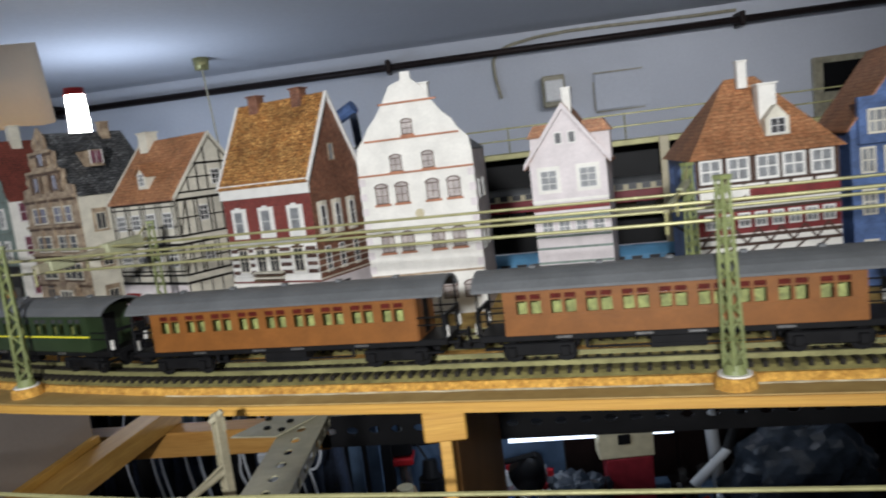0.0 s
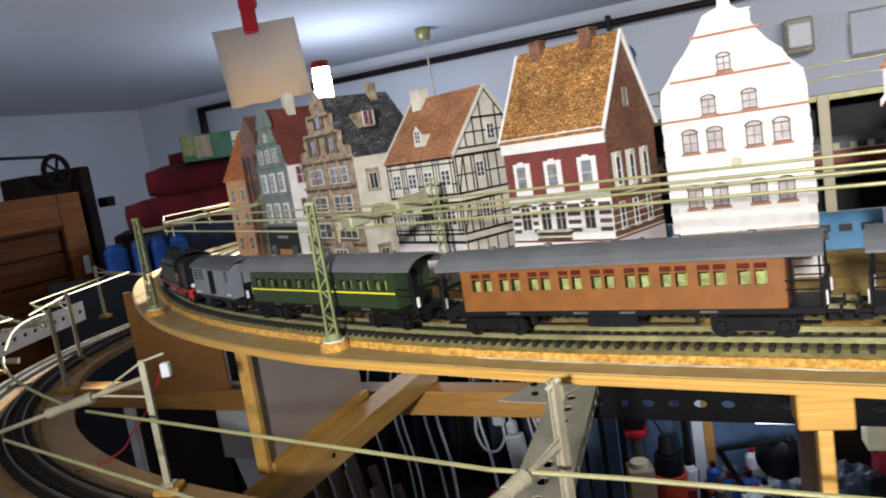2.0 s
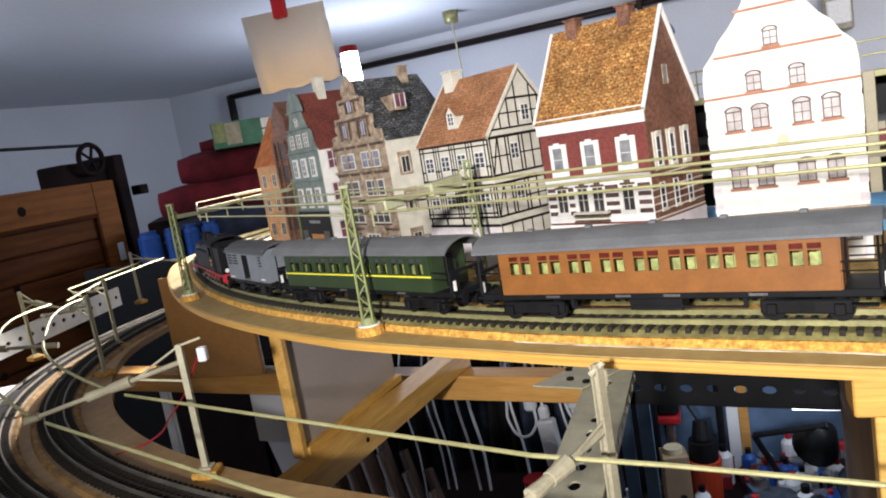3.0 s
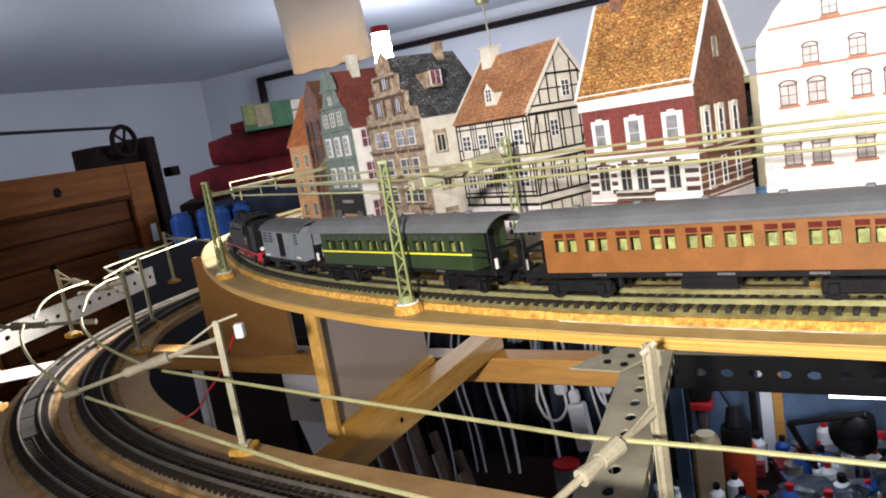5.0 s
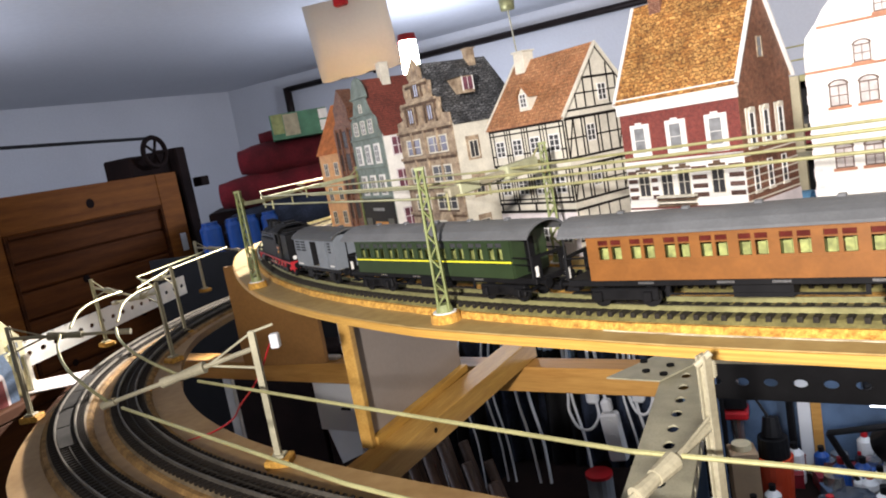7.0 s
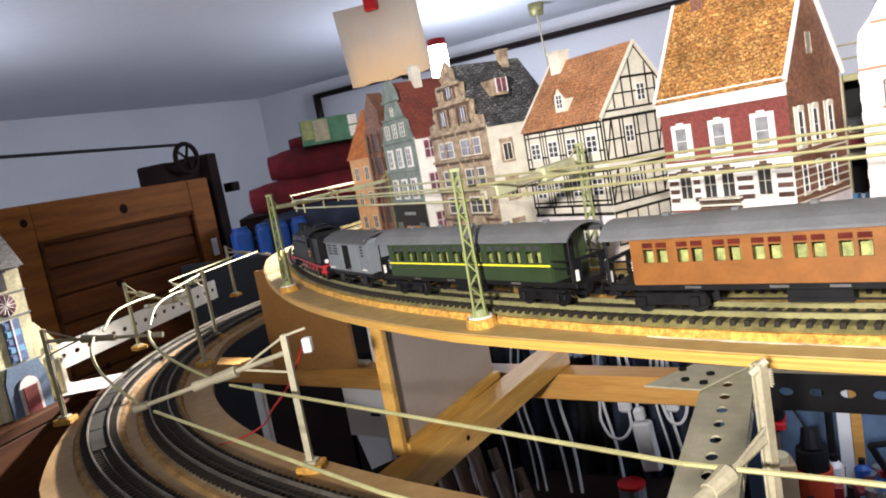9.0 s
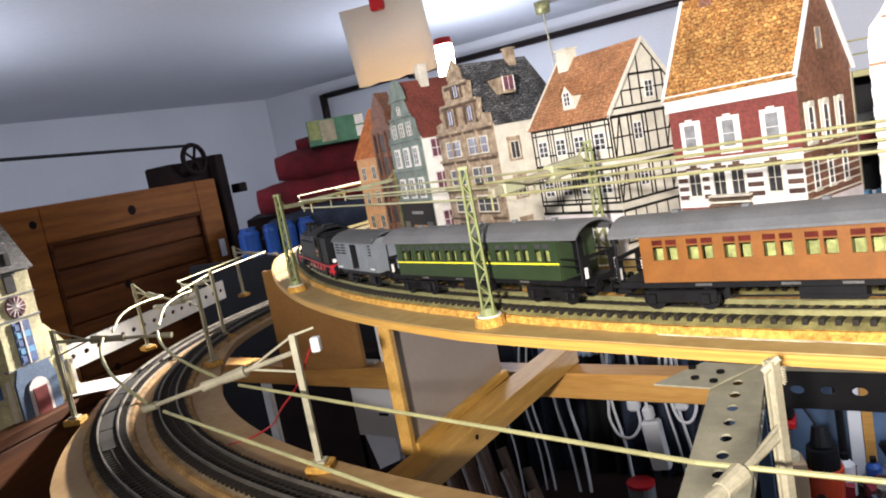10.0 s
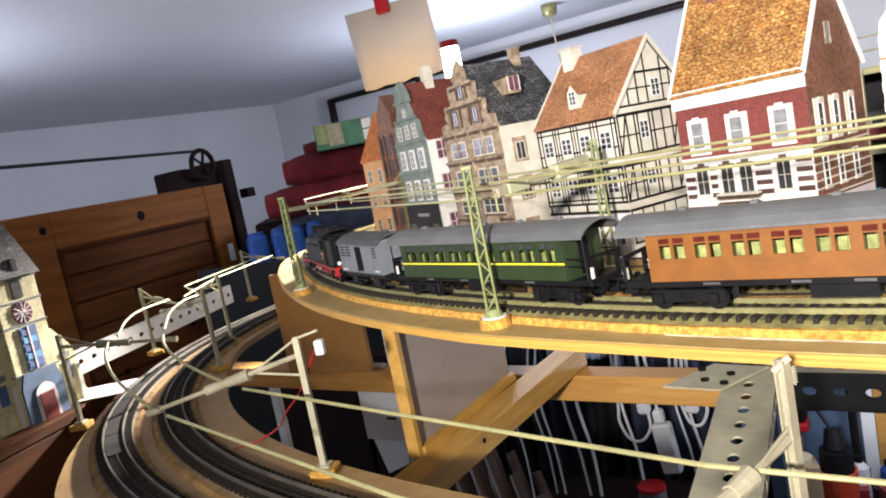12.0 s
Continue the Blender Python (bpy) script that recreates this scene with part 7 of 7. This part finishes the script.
part("motor_band", boxes((-0.026, 0.027, -0.034, 0.03, 0.170, 0.1895), bevel=0.004), M_PEGRED, dp, "bright red motor band")
part("chuck", tubes(((0.0, -0.005, 0.06), (0.0, -0.005, 0.170), 0.010, 0.016), n=12), M_STEEL, dp)
part("lever", tubes(((0.027, 0.0, 0.212), (0.115, -0.02, 0.222), 0.006), n=8), M_ANGLEB, dp)
part("base", boxes((-0.06, 0.06, -0.06, 0.06, 0.0, 0.02), bevel=0.003), M_ANGLEB, dp)
tub = thing("tub", "orange-red plastic tub holding black tools", "tub", pose(-0.103, 1.60, 0.50))
part("bucket", tubes(((0, 0, 0), (0, 0, 0.132), 0.030, 0.037), n=20), M_DRILLRED, tub)
part("tool", tubes(((0, 0, 0.10), (0.0, 0.0, 0.175), 0.034, 0.030), n=16), M_ANGLEB, tub)
part("tool_neck", tubes(((0, 0.0, 0.175), (0, 0.01, 0.215), 0.022, 0.016), ((0.01, 0.0, 0.19), (-0.03, 0.02, 0.26), 0.003), n=12), M_ANGLEB, tub)
cbx = thing("cardboard_box", "brown cardboard box with a roll of tape", "box", pose(-0.165, 1.58, 0.50, 0, 0, 12))
part("box", boxes((-0.028, 0.028, -0.028, 0.028, 0.0, 0.155), bevel=0.002), M_BROWNCARD, cbx)
part("tape_roll", tubes(((0, 0, 0.155), (0, 0, 0.168), 0.020), n=18), M_CREAMTRAIN, cbx)
pst = thing("door_post", "white and brown painted post by the workbench", "post", pose(-0.028, 1.80, 0.50))
part("white_strip", boxes((-0.022, 0.005, 0.0, 0.03, 0.0, 0.60), bevel=0.001), M_WHITEPL, pst)
part("brown_strip", boxes((0.006, 0.028, 0.0, 0.03, 0.0, 0.60), bevel=0.001), M_PINEX, pst)
part("black_pipe", tubes(((-0.038, 0.0, 0.0), (-0.038, 0.0, 0.60), 0.009), n=10), M_ANGLEB, pst)


def crumpled(name, label, category, x, y, z, sx, sy, sz, material, seed, amount=0.35):
    bm = bmesh.new()
    bmesh.ops.create_icosphere(bm, subdivisions=4, radius=1.0)
    for v in bm.verts:
        k = 1 + amount * noise.noise(v.co * 1.9 + Vector((seed, 0, 0))) + amount * 0.4 * noise.noise(v.co * 5.5 + Vector((0, seed, 0)))
        v.co = Vector((v.co.x * sx * k, v.co.y * sy * k, max(-0.75, v.co.z) * sz * k))
    return whole(name, bm, material, label, category, pose(x, y, z + sz * 0.72), smooth=False)


crumpled("plastic_bag", "crumpled clear plastic bag on the workbench", "plastic bag", 0.245, 1.60, 0.50, 0.085, 0.06, 0.085, M_BAG, 2)
crumpled("plastic_bag", "crumpled clear plastic bag on the workbench", "plastic bag", 0.06, 1.52, 0.50, 0.10, 0.07, 0.05, M_BAG, 5)
crumpled("plastic_bag", "pale crumpled plastic sheet on the workbench", "plastic bag", 0.76, 1.60, 0.50, 0.17, 0.08, 0.13, M_BAG, 9, 0.25)
kb = thing("parts_box", "cream and red card box with a black clip", "box", pose(0.365, 1.66, 0.61))
part("box", boxes((-0.065, 0.065, -0.03, 0.03, 0.05, 0.115), bevel=0.002), M_CREAMTRAIN, kb)
part("lower_box", boxes((-0.05, 0.06, -0.03, 0.03, -0.11, 0.048), bevel=0.002), M_REDTRAIN, kb)
part("clip", boxes((-0.02, 0.01, -0.035, -0.03, 0.085, 0.11), bevel=0.002), M_ANGLEB, kb)
hs = thing("spray_hose", "black hose with white segmented grip", "hose", pose(0.50, 1.58, 0.50))
part("grip", tubes(((0.0, 0, 0.10), (0.09, 0.02, 0.17), 0.012, 0.010), n=12), M_WHITEPL, hs)
part("hose", tubes(((0.09, 0.02, 0.17), (0.14, 0.05, 0.28), 0.012), ((0.0, 0, 0.10), (-0.05, -0.02, 0.0), 0.010), n=10), M_ANGLEB, hs)
wp = whole("white_pipe", tubes(((0.60, 1.70, 0.50), (0.57, 1.72, 1.0), 0.016), n=14), M_WHITEPL, "white plastic pipe standing behind the bench", "pipe", smooth=True)
whole("dark_partition", boxes((0.0, 0.6, 0.0, 0.03, 0.0, 1.12), bevel=0.002), M_ANGLEB, "black board beside the workbench", "board", pose(0.92, 1.50, 0))
rng3 = random.Random(21)
for i in range(240):
    x, y = rng3.uniform(-0.33, 0.85), rng3.uniform(1.40, 1.82)
    if i > 150:
        x, y = rng3.uniform(-0.02, 0.22), rng3.uniform(1.60, 1.83)
    s, tn = rng3.uniform(0.009, 0.026), rng3.uniform(0, 180)
    kind = i % 4
    if kind == 0:
        whole("metal_part", tubes(((0, 0, 0), (0, 0, s * 2.2), s, s * 0.8), n=10), M_STEEL, "small bright metal part on the bench", "metal part", pose(x, y, 0.50), group="small parts on the bench")
    elif kind == 1:
        t_ = thing("parts_carton", "small box of parts on the bench", "box", pose(x, y, 0.50, 0, 0, tn), "small parts on the bench")
        c_ = rng3.choice((M_WHITEPL, M_BLUEJAR, M_BROWNCARD, M_BLUEGREY, M_REDTRAIN))
        part("tray", boxes((-s * 1.4, s * 1.4, -s, s, 0, s * 1.3), bevel=0.001), c_, t_)
        part("lid", boxes((-s * 1.45, s * 1.45, -s * 1.05, s * 1.05, s * 1.3, s * 1.5), bevel=0.001), c_, t_)
    elif kind == 2:
        t_ = thing("bottle", "small plastic bottle on the bench", "bottle", pose(x, y, 0.50), "small parts on the bench")
        part("body", tubes(((0, 0, 0), (0, 0, s * 3.0), s * 0.8), ((0, 0, s * 3.0), (0, 0, s * 3.5), s * 0.8, s * 0.35), n=12), rng3.choice((M_WHITEPL, M_BAG, M_BLUEJAR)), t_)
        part("cap", tubes(((0, 0, s * 3.5), (0, 0, s * 4.1), s * 0.35), n=10), rng3.choice((M_PEGRED, M_WHITEPL, M_ANGLEB)), t_)
    else:
        t_ = thing("hand_tool", "small hand tool lying on the bench", "tool", pose(x, y, 0.50, 0, 0, tn), "small parts on the bench")
        part("grip", tubes(((-s * 2, 0, 0.006), (s * 0.5, 0, 0.006), 0.006), n=8), rng3.choice((M_ANGLEB, M_DRILLRED, M_BLUEJAR)), t_)
        part("blade", tubes(((s * 0.5, 0, 0.006), (s * 3.0, 0, 0.006), 0.003), n=8), M_STEEL, t_)

# coats, cords and planks under the bend
rngc = random.Random(31)
for i in range(7):
    x = -0.86 + i * 0.085
    bm = bmesh.new()
    n = 14
    rows = []
    for r in range(9):
        zz = 1.02 - r * 0.10
        rows.append([bm.verts.new(((j / (n - 1) - 0.5) * (0.10 + 0.012 * r), 0.022 * math.sin(j * 1.3 + r * 0.35 + i) + (0.05 if j in (0, n - 1) else 0), zz)) for j in range(n)])
    for a, b in zip(rows, rows[1:]):
        for j in range(n - 1):
            bm.faces.new((a[j], a[j + 1], b[j + 1], b[j]))
    ex = bmesh.ops.extrude_face_region(bm, geom=bm.faces[:])
    for v in ex["geom"]:
        if isinstance(v, bmesh.types.BMVert):
            v.co.y += 0.03
    whole("hanging_coat", bm, (M_DARKCLOTH, M_INK, M_DARKCLOTH)[i % 3], "dark folded cloth hanging below the layout", "hanging cloth", pose(x, 1.50 + rngc.uniform(-0.02, 0.02), 0), group="hanging cloths", smooth=True)
whole("clothes_rail", tubes(((-1.0, 1.52, 1.03), (-0.2, 1.52, 1.03), 0.010), n=10), M_RAIL, "steel rail carrying dark cloths", "rail")
for i, (x, r) in enumerate(((-0.645, 0.0024), (-0.628, 0.0024), (-0.575, 0.003), (-0.548, 0.0034), (-0.456, 0.003), (-0.330, 0.003), (-0.70, 0.002), (-0.352, 0.0024), (-0.80, 0.002))):
    cable("cord", [(x, 1.545, 1.035), (x, 1.52, 1.043), (x, 1.455, 1.025), (x - 0.008, 1.395, 0.90), (x + 0.012, 1.39, 0.74), (x + 0.004 + 0.01 * (i % 3), 1.40, 0.45)], r, M_WHITEPL, "pale grey cord hanging below the layout", "cord")
cable("cord_loop", [(-0.462, 1.38, 1.02), (-0.465, 1.38, 0.863), (-0.466, 1.38, 0.82), (-0.441, 1.38, 0.787), (-0.412, 1.38, 0.808), (-0.409, 1.38, 0.845), (-0.416, 1.38, 0.90)], 0.003, M_WHITEPL, "white looped cord hanging below the layout", "cord")
cable("cord_loop", [(-0.335, 1.37, 1.0), (-0.338, 1.37, 0.85), (-0.320, 1.37, 0.825), (-0.302, 1.37, 0.84), (-0.298, 1.37, 0.90)], 0.003, M_WHITEPL, "white looped cord hanging below the layout", "cord")
pw = thing("power_strip", "white power strip hanging by its cord", "power strip", pose(-0.375, 1.37, 0.730, 0, -6, 0))
part("body", boxes((-0.018, 0.018, -0.012, 0.012, 0.0, 0.100), bevel=0.004), M_WHITEPL, pw)
for k in range(3):
    part("socket", tubes(((0, -0.0132, 0.022 + k * 0.029), (0, -0.0115, 0.022 + k * 0.029), 0.009), n=14), M_WHITEPL, pw)
part("plug", boxes((-0.010, 0.010, -0.010, 0.010, 0.102, 0.128), bevel=0.004), M_WHITEPL, pw)
part("cord", tubes(((0, 0, 0.128), (0.005, 0.0, 0.34), 0.003), n=8), M_WHITEPL, pw)
for x, z in ((-0.417, 0.843), (-0.326, 0.845)):
    pg = thing("plug", "white plug hanging by its cord", "plug", pose(x, 1.385, z))
    part("body", boxes((-0.012, 0.012, -0.011, 0.011, 0.0, 0.026), bevel=0.005), M_WHITEPL, pg)
    part("cord", tubes(((0, 0, 0.026), (0.004, 0, 0.24), 0.003), n=8), M_WHITEPL, pg)
bn = thing("plank_bundle", "bundle of dark brown tubes leaning under the layout", "tube bundle", pose(-0.74, 1.22, 0.0))
for i in range(13):
    part("tube", tubes(((-0.14 + i * 0.024, 0.05 * (i % 2), 0.99 - 0.020 * i), (0.10 + i * 0.024, -0.12 + 0.05 * (i % 2), 0.0), 0.011), n=10), M_BUNDLE, bn, smooth=True)
ws = thing("folded_sheet", "pale bluish folded plastic sheet under the layout", "plastic sheet", pose(-0.905, 1.20, 0.84, 0, 8, 0))
part("sheet", prism([(-0.045, 0.15), (0.045, 0.14), (0.05, -0.02), (0.0, -0.05), (-0.03, 0.02)], "y", 0.0, 0.01), M_WHITEPL, ws)
wst = whole("white_strip", boxes((-0.012, 0.012, -0.006, 0.006, 0.0, 1.02), bevel=0.002), M_ANGLEW, "narrow white steel upright under the layout", "steel upright", pose(-1.17, 1.20, 0.0))
# Added near-black cabinet that fills the deep shade below the deck.
dc = thing("shade_filler_cabinet", "near-black cabinet added to fill the shade beneath the layout", "cabinet", pose(-1.05, 1.62, 0))
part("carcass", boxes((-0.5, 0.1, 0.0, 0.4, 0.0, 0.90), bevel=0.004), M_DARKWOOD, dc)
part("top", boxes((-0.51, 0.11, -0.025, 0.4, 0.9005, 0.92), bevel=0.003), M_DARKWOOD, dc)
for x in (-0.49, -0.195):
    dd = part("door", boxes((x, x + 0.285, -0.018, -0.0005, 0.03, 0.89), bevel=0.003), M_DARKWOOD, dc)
    part("knob", tubes(((x + 0.25, -0.018, 0.55), (x + 0.25, -0.034, 0.55), 0.008), n=10), M_RAIL, dd)
# Black sheet added in place of the unlit space behind the cloths.
whole("shade_backdrop", boxes((-0.9, 0.75, 0.0, 0.02, 0.0, 1.2), bevel=0.002), M_INK, "black sheet standing in for the shade behind the hanging cloths", "curtain", pose(-0.95, 1.68, 0))
bl = thing("blue_brackets", "pale blue steel shelf uprights below the layout", "steel uprights", pose(-0.20, 1.40, 0))
for x in (-0.008, -0.046):
    part("upright", boxes((x, x + 0.026, 0.0, 0.006, 0.3, 1.04), bevel=0.001), M_BLUEGREY, bl)
rd = thing("glass_jar", "glass jar with red lid among the cords", "jar", pose(-0.415, 1.34, 0.66))
part("glass", tubes(((0, 0, 0), (0, 0, 0.05), 0.026), n=18), M_GREYWAGON, rd)
part("lid", tubes(((0, 0, 0.05), (0, 0, 0.056), 0.027), n=18), M_PEGRED, rd)
low_shelf = whole("low_shelf", boxes((-0.65, -0.36, 1.2, 1.5, 0.635, 0.66), bevel=0.002), M_DARKWOOD, "dark low shelf under the layout", "shelf")

for i, (x, w, tall) in enumerate(((-0.600, 0.034, 0.13), (-0.523, 0.022, 0.10), (-0.478, 0.012, 0.12), (-0.435, 0.022, 0.075), (-0.373, 0.030, 0.06), (-0.323, 0.020, 0.085), (-0.290, 0.016, 0.06))):
    bg = thing("hanging_bag", "pale bluish plastic bag hung on the steel rail", "plastic bag", pose(x, 1.475, 1.030 - tall), "hung plastic bags")
    bm = bmesh.new()
    bmesh.ops.create_grid(bm, x_segments=10, y_segments=12, size=0.5)
    for v in bm.verts:
        u, q = v.co.x, v.co.y + 0.5
        v.co = Vector((u * 2 * w * (1.0 - 0.55 * q ** 3), -0.012 * math.cos(u * math.pi) + 0.005 * math.sin(u * 19 + i) * (1 - 0.5 * q), q * tall))
    ex = bmesh.ops.extrude_face_region(bm, geom=bm.faces[:])
    for v in ex["geom"]:
        if isinstance(v, bmesh.types.BMVert):
            v.co.y = 0.012 - 0.3 * v.co.y
    part("bag", bm, M_PALEBAG, bg, smooth=True)
    part("loop", tubes(((0, 0, tall - 0.002), (0, 0.02, tall + 0.012), 0.002), n=8), M_WHITEPL, bg)

# ---------------------------------------------------------------- sleepers
for t, route, off, z, s0, s1 in TRACKS:
    sleepers(t, route, off, z, s0, s1, 0.0065, M_SLEEPER if z > Z_UP else M_SLEEPLOW)
